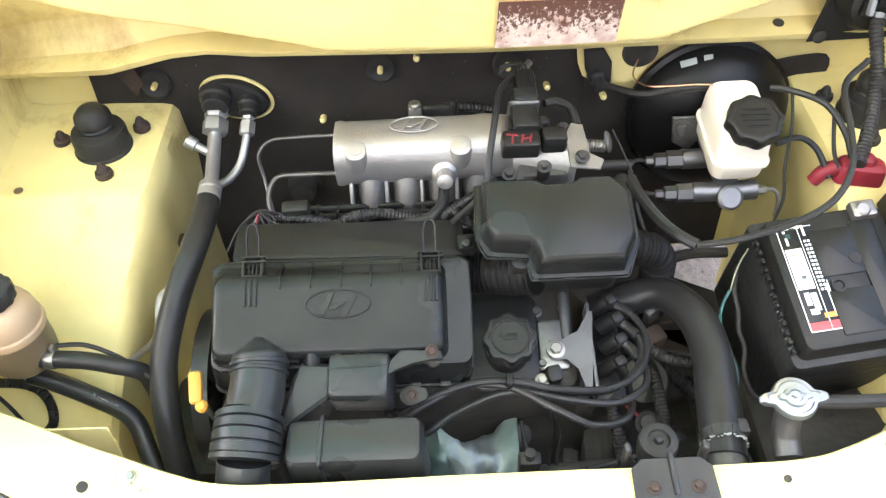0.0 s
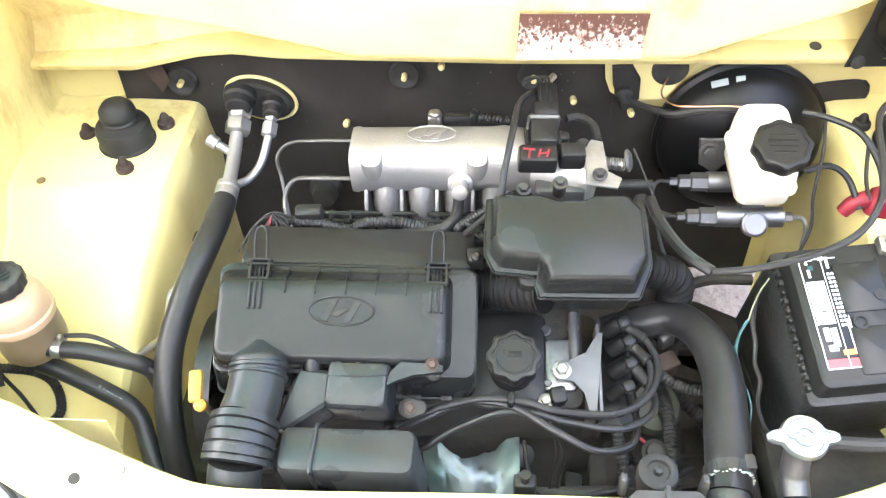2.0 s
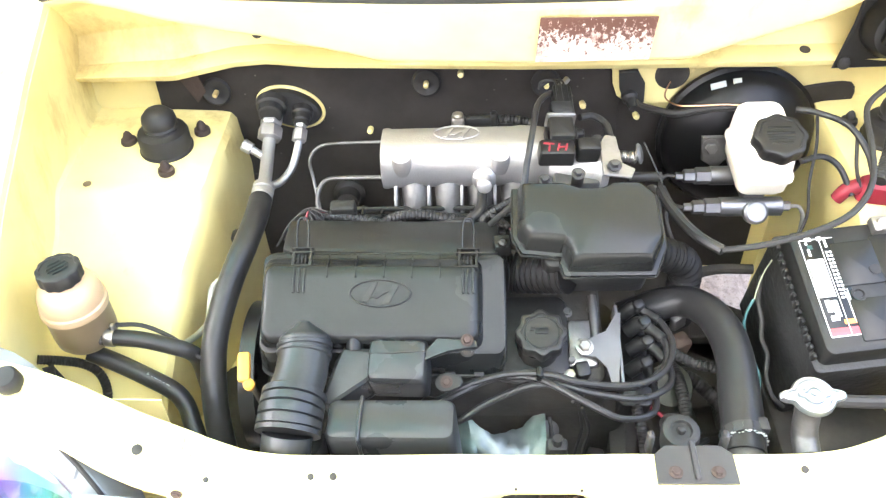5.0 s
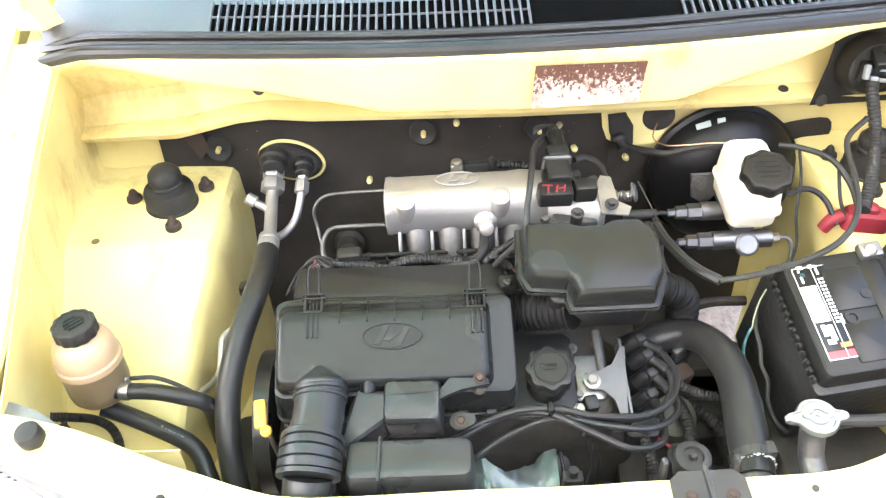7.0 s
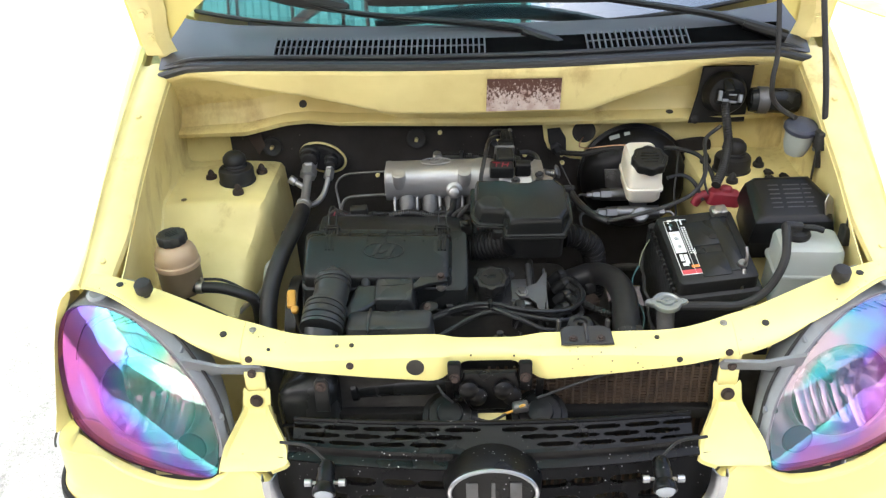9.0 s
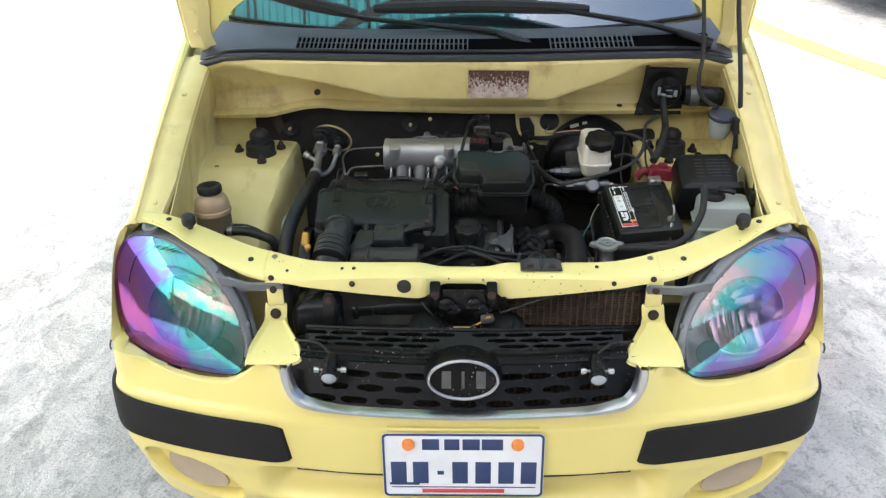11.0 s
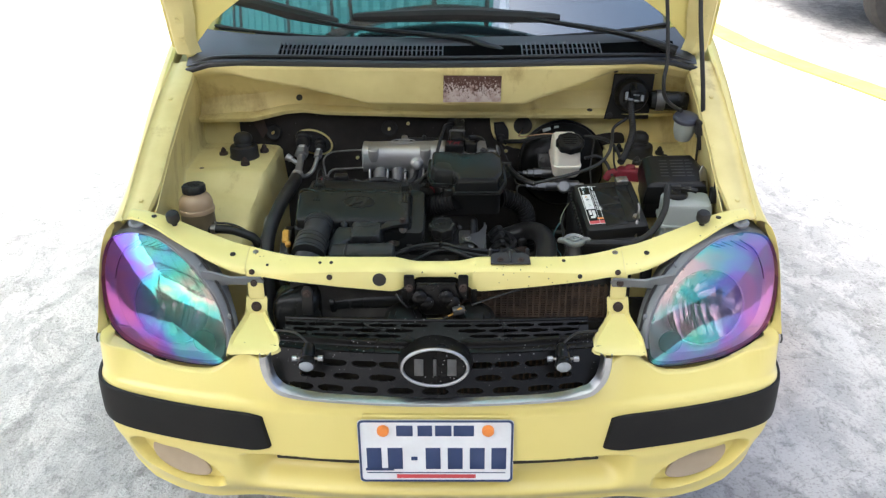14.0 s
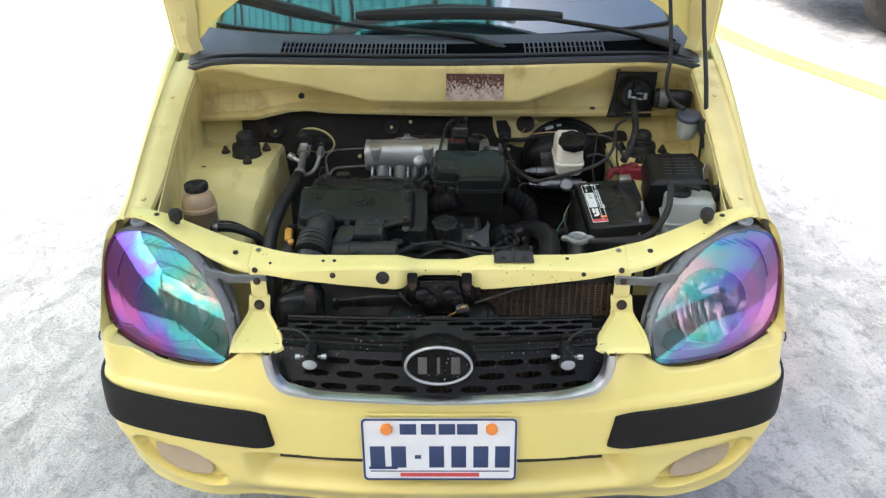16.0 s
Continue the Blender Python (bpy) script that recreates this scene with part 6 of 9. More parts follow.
def stop_bracket():
    s = thing("bonnet_stop", (0.155, 0.24, 0.72), "black painted steel bracket with a round rubber stop on the bar", "stop")
    bm = B()
    M = fr((0.157, 0.206, 0.7585), (1, 0, 0), (0, 1, 0.08))
    plate(bm, [(-0.042, -0.030), (0.042, -0.030), (0.041, 0.004), (0.030, 0.014), (-0.030, 0.014), (-0.041, 0.004)], M, 0.004, 0.001)
    box(bm, (0.006, 0.045, 0.006), M @ Matrix.Translation((0, -0.004, 0.005)), 0.002)
    part("plate", bm, IRON, s)
    for sx in (-1, 1):
        bm = B()
        rbox(bm, 0.008, 0.012, 0.03, fr((0.156 + sx * 0.040, 0.232, 0.738)), 0.003)
        part("prong", bm, IRON, s)
        bm = B()
        hexbolt(bm, (0.157 + sx * 0.022, 0.188, 0.7610), (0, 0, 1), 0.005, 0.004)
        part("bolt", bm, RUST, s)
    bm = B()
    lathe(bm, [(0.018, -0.03), (0.020, -0.02), (0.0215, 0.0), (0.020, 0.006), (0.016, 0.008), (0.012, 0.008), (0.011, 0.004), (0.005, 0.004), (0.004, 0.010), (0.001, 0.011)], along((0.154, 0.250, 0.742), (0, -0.1, 1)), 28)
    part("rubber", bm, RUBBER, s)


stop_bracket()


def parked_vehicle():
    v = thing("parked_vehicle", (4.6, 7.0, 0), "dark vehicle parked across the yard, only a tyre showing", "vehicle")
    for x in (3.82, 6.2):
        bm = B()
        lathe(bm, [(0.18, -0.09), (0.33, -0.10), (0.36, -0.07), (0.365, 0), (0.36, 0.07), (0.33, 0.10), (0.18, 0.09)], along((x, 6.0, 0.366), (0, 1, 0.0)), 44)
        t = part("tyre", bm, TYRE, v, "dusty black tyre")
        bm = B()
        lathe(bm, [(0.02, -0.05), (0.10, -0.06), (0.18, -0.085), (0.19, -0.06), (0.19, 0.06)], along((x, 6.0, 0.366), (0, 1, 0)), 32)
        part("rim", bm, GALV, t)
    bm = B()
    rbox(bm, 4.4, 1.7, 0.9, Matrix.Translation((5.2, 6.9, 0.55)), 0.12, 0.05, 0.08)
    part("body", bm, STEELPOST, v)
    bm = B()
    rbox(bm, 4.0, 1.5, 0.2, Matrix.Translation((5.2, 6.9, 0.36)), 0.05)
    part("chassis", bm, DARK, v)


parked_vehicle()


def unseen_shed():
    """A tin roof, out of view, added to shade the ground by the parked vehicle."""
    v = thing("unseen_shed", (5.0, 7.0, 0), "unseen tin roof on posts, added to shade the ground by the parked vehicle", "shelter")
    n = 90
    bm = B()
    sheet(bm, [[Vector((2.1 + 6.0 * i / n, y, 2.4 + 0.02 * math.cos(i * math.pi / 2))) for y in (4.2, 7.5, 11.0)] for i in range(n + 1)], 0.003)
    part("roof_sheet", bm, STEELPOST, v)
    for x in (4.2, 7.9):
        for y in (9.0, 10.9):
            bm = B()
            box(bm, (0.07, 0.07, 2.38), Matrix.Translation((x, y, 1.19)))
            part("post", bm, STEELPOST, v)
    for y in (4.4, 7.5, 10.8):
        bm = B()
        box(bm, (5.9, 0.05, 0.08), Matrix.Translation((5.05, y, 2.33)))
        part("beam", bm, STEELPOST, v)


unseen_shed()


# ---- engine bay ----
def engine():
    e = thing("engine", (-0.05, 0.45, 0.3), "grimy engine block and head, dark with oil and dust", "engine")
    bm = B()
    rbox(bm, 0.52, 0.20, 0.30, Matrix.Translation((-0.12, 0.47, 0.33)), 0.02, 0.01, 0.012)
    part("block", bm, DARK, e)
    bm = B()
    rbox(bm, 0.56, 0.20, 0.24, Matrix.Translation((-0.08, 0.665, 0.33)), 0.03, 0.012, 0.02)
    part("rear_block", bm, DARK, e)
    # alloy water outlet with bolts beside the filler cap
    bm = B()
    lathe(bm, [(0.020, 0), (0.030, 0.002), (0.030, 0.010), (0.024, 0.012), (0.022, 0.030), (0.028, 0.032), (0.028, 0.040), (0.014, 0.042)], along((0.036, 0.444, 0.676), (1, -0.1, 0.05)), 32)
    outlet = part("water_outlet", bm, CAST_DARK, e, "grimy alloy water outlet")
    for dy, dz in ((0.034, 0.006), (-0.034, -0.006)):
        bm = B()
        hexbolt(bm, (0.066, 0.440 + dy, 0.694 + dz), (0.2, -0.5, 1), 0.005, 0.005)
        part("bolt", bm, STEEL, outlet)
    bm = B()
    rbox(bm, 0.018, 0.020, 0.024, fr((0.060, 0.375, 0.690), (1, 0.2, 0), (0, 1, 0.4)), 0.004)
    tube(bm, [(0.060, 0.372, 0.705), (0.062, 0.360, 0.690), (0.050, 0.345, 0.67)], 0.003, 8, 4)
    part("sender_plug", bm, BLACK, outlet)
    bm = B()
    rbox(bm, 0.44, 0.17, 0.09, fr((-0.12, 0.46, 0.62), (1, 0, 0), (0, 1, 0.25)), 0.012, 0.006, 0.01)
    part("cylinder_head", bm, DARK, e)
    # cam cover end that shows beside the air box, with the filler
    M = fr((0.0, 0.41, 0.665), (1, 0, 0), (0, 1, 0.28))
    bm = B()
    rbox(bm, 0.13, 0.126, 0.045, M @ Matrix.Translation((-0.012, 0.022, 0)), 0.012, 0.004, 0.010)
    cover = part("cam_cover", bm, BLACK, e)
    for dx, dy in ((0.047, -0.034),):
        bm = B()
        hexbolt(bm, M @ Vector((dx, dy, 0.044)), M.to_3x3() @ Vector((0, 0, 1)), 0.006, 0.005)
        part("bolt", bm, STEEL, cover)
    ax = Vector((0, -0.28, 1)).normalized()
    bm = B()
    lathe(bm, [(0.026, 0), (0.026, 0.028), (0.029, 0.032), (0.029, 0.040)], along((0.008, 0.402, 0.702), ax), 28)
    part("filler_neck", bm, BLACK, e)
    bm = B()
    Mc = along((0.0095, 0.392, 0.738), ax)
    lobed(bm, 0.030, 0.020, Mc, 8, 0.07)
    cap = part("oil_cap", bm, BLACK, e, "black scalloped oil filler cap")
    bm = B()
    ellipse_ring(bm, 0.021, 0.021, 0.0010, Mc @ Matrix.Translation((0, 0, 0.0187)), 40)
    part("cap_ring", bm, BLACK_SATIN, cap)
    bm = B()
    box(bm, (0.016, 0.007, 0.002), Mc @ Matrix.Translation((0, 0.001, 0.0195)), 0.0005)
    box(bm, (0.006, 0.004, 0.002), Mc @ Matrix.Translation((-0.011, 0.004, 0.0195)), 0.0005)
    part("cap_mark", bm, BLACK_SATIN, cap)
    # alloy housing and bright ignition bracket
    bm = B()
    rbox(bm, 0.042, 0.070, 0.05, fr((0.066, 0.425, 0.660), (1, 0, 0), (0, 1, 0.28)), 0.006, 0.002, 0.005)
    house = part("thermostat_housing", bm, CAST_MID, e, "bright cast alloy housing")
    for dx, dy in ((-0.018, 0.030), (0.016, 0.034), (-0.016, -0.036)):
        bm = B()
        hexbolt(bm, (0.066 + dx, 0.425 + dy, 0.708 + 0.28 * dy), (0, -0.28, 1), 0.005, 0.005)
        part("bolt", bm, CAST_DARK, house)
    bm = B()
    tube(bm, [(0.082, 0.395 + 0.02 * k, 0.703 + 0.0056 * k) for k in range(5)], 0.006, 12, 3)
    part("coolant_pipe", bm, CAST_DARK, house)
    bm = B()
    rbox(bm, 0.020, 0.018, 0.03, fr((0.056, 0.365, 0.665)), 0.004)
    part("sensor", bm, BLACK, e)
    bm = B()
    Mb = fr((0.088, 0.398, 0.712), (1, -0.1, -0.05), (0, 1, 0.28))
    plate(bm, [(-0.034, -0.004), (-0.030, 0.009), (-0.018, 0.010), (0.004, 0.024), (0.016, 0.050), (0.022, 0.052), (0.022, -0.048), (0.014, -0.050), (0.006, -0.026), (-0.008, -0.014), (-0.026, -0.014)], Mb, 0.003, 0.0006)
    br = part("bracket", bm, PLATED, e, "dull plated steel ignition bracket")
    bm = B()
    box(bm, (0.004, 0.115, 0.03), fr((0.110, 0.405, 0.700), (1, 0, 0), (0, 1, 0.28)), 0.001)
    part("flange", bm, PLATED, br)
    bm = B()
    hexbolt(bm, Mb @ Vector((-0.022, -0.002, 0.003)), Mb.to_3x3() @ Vector((0, 0, 1)), 0.0075, 0.006)
    part("bolt", bm, STEEL, br)
    # ignition coils, dark, with four boots
    bm = B()
    rbox(bm, 0.045, 0.12, 0.04, fr((0.136, 0.435, 0.612), (1, 0, 0), (0, 1, 0.28)), 0.008)
    part("coil_pack", bm, BLACK, e)
    # exhaust heat shield in front of the head
    bm = B()
    rows = []
    for i in range(26):
        f = i / 25
        back = 0.352 - 0.018 * math.exp(-((f - 0.42) / 0.17) ** 2) + 0.010 * step01(f, 0.6, 0.9) + 0.007 * noise.noise((f * 9, 0.3, 1)) + 0.003 * noise.noise((f * 23, 0.7, 4))
        rows.append([Vector((-0.100 + 0.119 * f + 0.020 * k * (1 - f), back + (0.262 - back) * k, 0.606 + 0.012 * math.sin(f * 7) * (1 - k) ** 2 + 0.006 * noise.noise((f * 4, k * 3, 0)) + 0.004 * noise.noise((f * 11, k * 7, 3)) + 0.010 * (1 - k) - 0.05 * k ** 2)) for k in [j / 16 for j in range(17)]])
    sheet(bm, rows, 0.0015)
    part("heat_shield", bm, SHIELD, e, "tarnished wavy metal heat shield")
    bm = B()
    rbox(bm, 0.28, 0.36, 0.16, Matrix.Translation((0.235, 0.465, 0.34)), 0.05, 0.012, 0.03)
    lathe(bm, [(0.15, 0), (0.155, 0.02), (0.14, 0.05), (0.11, 0.08), (0.09, 0.13), (0.05, 0.15)], along((0.11, 0.45, 0.43), (1, 0, 0)), 36)
    box(bm, (0.05, 0.16, 0.05), Matrix.Translation((0.30, 0.40, 0.52)), 0.012)
    gear = part("gearbox", bm, DARK, e, "grimy gearbox casing between engine and battery")
    for k in range(7):
        bm = B()
        box(bm, (0.20, 0.006, 0.02), pose(0.24, 0.32 + 0.045 * k, 0.502, 0, 6 * (k % 3 - 1), 12 * math.sin(k)), 0.002)
        part("casing_rib", bm, DARK, gear)
    for x, y in ((0.16, 0.36), (0.30, 0.37), (0.33, 0.50), (0.22, 0.56), (0.17, 0.47)):
        bm = B()
        hexbolt(bm, (x, y, 0.515), (0.1, -0.2, 1), 0.008, 0.008)
        part("casing_bolt", bm, STEEL, gear)
    bm = B()
    rbox(bm, 0.11, 0.15, 0.13, Matrix.Translation((0.222, 0.648, 0.44)), 0.03, 0.01, 0.02)
    rbox(bm, 0.17, 0.15, 0.14, pose(0.325, 0.605, 0.36, 0, 0, -30), 0.02, 0.004, 0.01)
    part("gear_linkage", bm, DARK, e)
    bm = B()
    tube(bm, [(0.235, 0.60, 0.63), (0.29, 0.625, 0.625), (0.35, 0.63, 0.62)], 0.008, 10, 4)
    part("selector_rod", bm, DARK, e)
    bm = B()
    tube(bm, [(0.30, 0.62, 0.47), (0.42, 0.66, 0.45), (0.56, 0.68, 0.42)], 0.014, 12, 5)
    part("drive_shaft", bm, DARK, e)
    for k, pts in enumerate(([(0.14, 0.52, 0.60), (0.19, 0.47, 0.585), (0.235, 0.455, 0.575), (0.27, 0.42, 0.56)], [(0.15, 0.30, 0.60), (0.16, 0.35, 0.56), (0.15, 0.42, 0.545)], [(0.26, 0.30, 0.60), (0.275, 0.36, 0.56), (0.27, 0.45, 0.54)])):
        bm = B()
        tube(bm, fine(pts, 0.002), ribbed(0.009, 0.006, 0.0016), 12, 1)
        part("conduit", bm, RUBBER, e, "ribbed black wiring conduit")
    bm = B()
    lathe(bm, [(0.034, 0), (0.036, 0.006), (0.030, 0.02), (0.012, 0.022)], along((0.192, 0.434, 0.585), (0.1, -0.5, 1)), 32)
    part("disc_plug", bm, DISC, e, "round dusty greenish disc")
    rng = random.Random(4)
    for k in range(14):
        x, y = 0.05 + 0.17 * rng.random(), 0.28 + 0.13 * rng.random()
        bm = B()
        rbox(bm, 0.02 + 0.03 * rng.random(), 0.02 + 0.02 * rng.random(), 0.03 + 0.03 * rng.random(), pose(x, y, 0.46 + 0.05 * rng.random(), rng.uniform(-8, 8), rng.uniform(-8, 8), rng.uniform(-8, 8)), 0.004)
        part("casting", bm, DARK, e)
    # wires and a small pulley down by the fan
    for m_, w, pts in ((RUBBER, 0.0022, [(0.062, 0.345, 0.66), (0.072, 0.338, 0.625), (0.066, 0.325, 0.59), (0.07, 0.31, 0.55)]), (RUBBER, 0.0022, [(0.058, 0.350, 0.66), (0.064, 0.342, 0.62), (0.056, 0.325, 0.59), (0.06, 0.31, 0.55)]), (RED, 0.0025, [(0.140, 0.385, 0.62), (0.160, 0.374, 0.618), (0.172, 0.366, 0.612)]), (RUBBER, 0.004, [(0.10, 0.30, 0.60), (0.14, 0.312, 0.595), (0.20, 0.325, 0.60), (0.23, 0.345, 0.59)]), (RUBBER, 0.003, [(0.024, 0.36, 0.62), (0.03, 0.33, 0.60), (0.05, 0.30, 0.59), (0.11, 0.285, 0.59)])):
        bm = B()
        tube(bm, pts, w, 8, 6)
        part("wire", bm, m_, e)
    bm = B()
    lathe(bm, [(0.015, 0), (0.016, 0.004), (0.011, 0.006), (0.010, 0.010), (0.004, 0.011)], along((0.184, 0.360, 0.600), (0, -0.4, 1)), 20)
    part("pulley", bm, RUBBER, e)
    bm = B()
    rbox(bm, 0.115, 0.016, 0.075, fr((0.095, 0.318, 0.505), (1, 0.05, 0), (0, 1, 0)), 0.004, 0.001, 0.003)
    part("fan_arm", bm, DARK, e)
    bm = B()
    lathe(bm, [(0.014, 0), (0.014, 0.006), (0.008, 0.008), (0.003, 0.008)], along((0.022, 0.350, 0.604), (0.5, -0.6, 0.7)), 20)
    part("stud_boss", bm, CAST_DARK, e)
    # fan cowl below the air box, at the belt side
    bm = B()
    lathe(bm, [(0.10, 0), (0.10, 0.02), (0.085, 0.024), (0.02, 0.024)], along((-0.352, 0.435, 0.62), (-1, 0, 0)), 40)
    part("belt_cover", bm, HOSE, e)
    bm = B()
    rbox(bm, 0.16, 0.16, 0.14, Matrix.Translation((-0.36, 0.42, 0.42)), 0.02)
    part("alternator", bm, DARK, e)
    # dipstick
    bm = B()
    tube(bm, [(-0.338, 0.350, 0.64), (-0.344, 0.343, 0.70), (-0.346, 0.338, 0.725)], 0.004, 8, 4)
    part("dipstick_tube", bm, STEEL, e)
    bm = B()
    Md = fr((-0.350, 0.346, 0.742), (1, 0.1, 0), (-0.08, 1, 0.45))
    rbox(bm, 0.0155, 0.037, 0.007, Md, 0.004)
    lathe(bm, [(0.007, 0), (0.007, 0.008), (0.004, 0.010)], Md @ Matrix.Translation((0.006, -0.022, -0.004)), 16)
    part("dipstick_handle", bm, YPLASTIC, e, "orange-yellow dipstick handle")


engine()


def ignition_leads():
    g = "ignition leads"
    leads = ([(-0.150, 0.350, 0.645), (-0.142, 0.335, 0.672), (-0.125, 0.324, 0.69), (-0.09, 0.335, 0.705), (-0.046, 0.352, 0.712), (0.005, 0.346, 0.716), (0.054, 0.318, 0.712), (0.10, 0.300, 0.70), (0.140, 0.314, 0.690), (0.152, 0.350, 0.68), (0.150, 0.392, 0.672)],
             [(-0.140, 0.360, 0.650), (-0.132, 0.345, 0.678), (-0.115, 0.333, 0.695), (-0.075, 0.344, 0.712), (-0.027, 0.352, 0.720), (0.02, 0.348, 0.722), (0.056, 0.341, 0.716), (0.12, 0.343, 0.708), (0.163, 0.371, 0.70), (0.183, 0.420, 0.692), (0.175, 0.458, 0.692), (0.155, 0.476, 0.694)],
             [(-0.100, 0.350, 0.635), (-0.100, 0.328, 0.655), (-0.09, 0.318, 0.672), (-0.06, 0.332, 0.685), (-0.01, 0.342, 0.706), (0.03, 0.340, 0.712), (0.069, 0.333, 0.706), (0.126, 0.330, 0.698), (0.165, 0.353, 0.69), (0.176, 0.386, 0.682), (0.160, 0.420, 0.684)],
             [(-0.06, 0.385, 0.66), (-0.045, 0.37, 0.69), (-0.02, 0.354, 0.704), (0.03, 0.350, 0.708), (0.08, 0.345, 0.702), (0.13, 0.352, 0.695), (0.166, 0.385, 0.692), (0.174, 0.425, 0.690), (0.160, 0.448, 0.69)])
    boots = ((0.150, 0.398, 0.672), (0.149, 0.478, 0.694), (0.154, 0.425, 0.682), (0.153, 0.452, 0.690))
    for pts, o in zip(leads, boots):
        l = thing("ignition_lead", pts[0], "black rubber ignition lead with angled boot", "ignition lead", g)
        bm = B()
        tube(bm, pts, 0.0043, 10, 10)
        part("cable", bm, HOSE, l)
        d = (Vector(o) - Vector(pts[-2])).normalized()
        bm = B()
        tube(bm, [Vector(pts[-1]) - d * 0.022, Vector(pts[-1]), Vector(o) + Vector((-0.006, 0.004, 0.004)), Vector(o) + Vector((-0.022, 0.004, -0.012))], lambda t, m: 0.0072 + 0.003 * (t > 0.5), 12, 6)
        part("boot", bm, BLACK, l)
        bm = B()
        rbox(bm, 0.016, 0.014, 0.014, fr(Vector(o) + Vector((-0.004, 0.004, 0.002)), (1, 0.5, 0), (0, 1, 0.3)), 0.003)
        part("elbow", bm, BLACK, l)
    bm = B()
    rbox(bm, 0.009, 0.016, 0.026, fr((0.006, 0.352, 0.706), (1, 0, 0), (0, 1, 0.2)), 0.002)
    tagged(part("lead_clip", bm, BLACK_SATIN), "grey-black clip holding the ignition leads", "clip")


ignition_leads()


def logo(parent, M, a, b, material, solid=False):
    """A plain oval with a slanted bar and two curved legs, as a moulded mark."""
    bm = B()
    ellipse_ring(bm, a, b, 0.0011, M, 48)
    ring = part("mark_ring", bm, material, parent)
    bm = B()
    plate(bm, [(-0.10 * a, -0.42 * b), (0.10 * a, -0.1 * b), (0.30 * a, 0.1 * b), (0.16 * a, 0.2 * b), (-0.12 * a, 0.0), (-0.35 * a, -0.3 * b)], M, 0.0012, 0.0003)
    plate(bm, [(0.05 * a, -0.82 * b), (0.28 * a, -0.80 * b), (0.62 * a, 0.62 * b), (0.42 * a, 0.72 * b)], M, 0.0012, 0.0003)
    plate(bm, [(-0.62 * a, -0.62 * b), (-0.42 * a, -0.72 * b), (-0.08 * a, 0.82 * b), (-0.28 * a, 0.80 * b)], M, 0.0012, 0.0003)
    part("mark_bar", bm, material, ring)


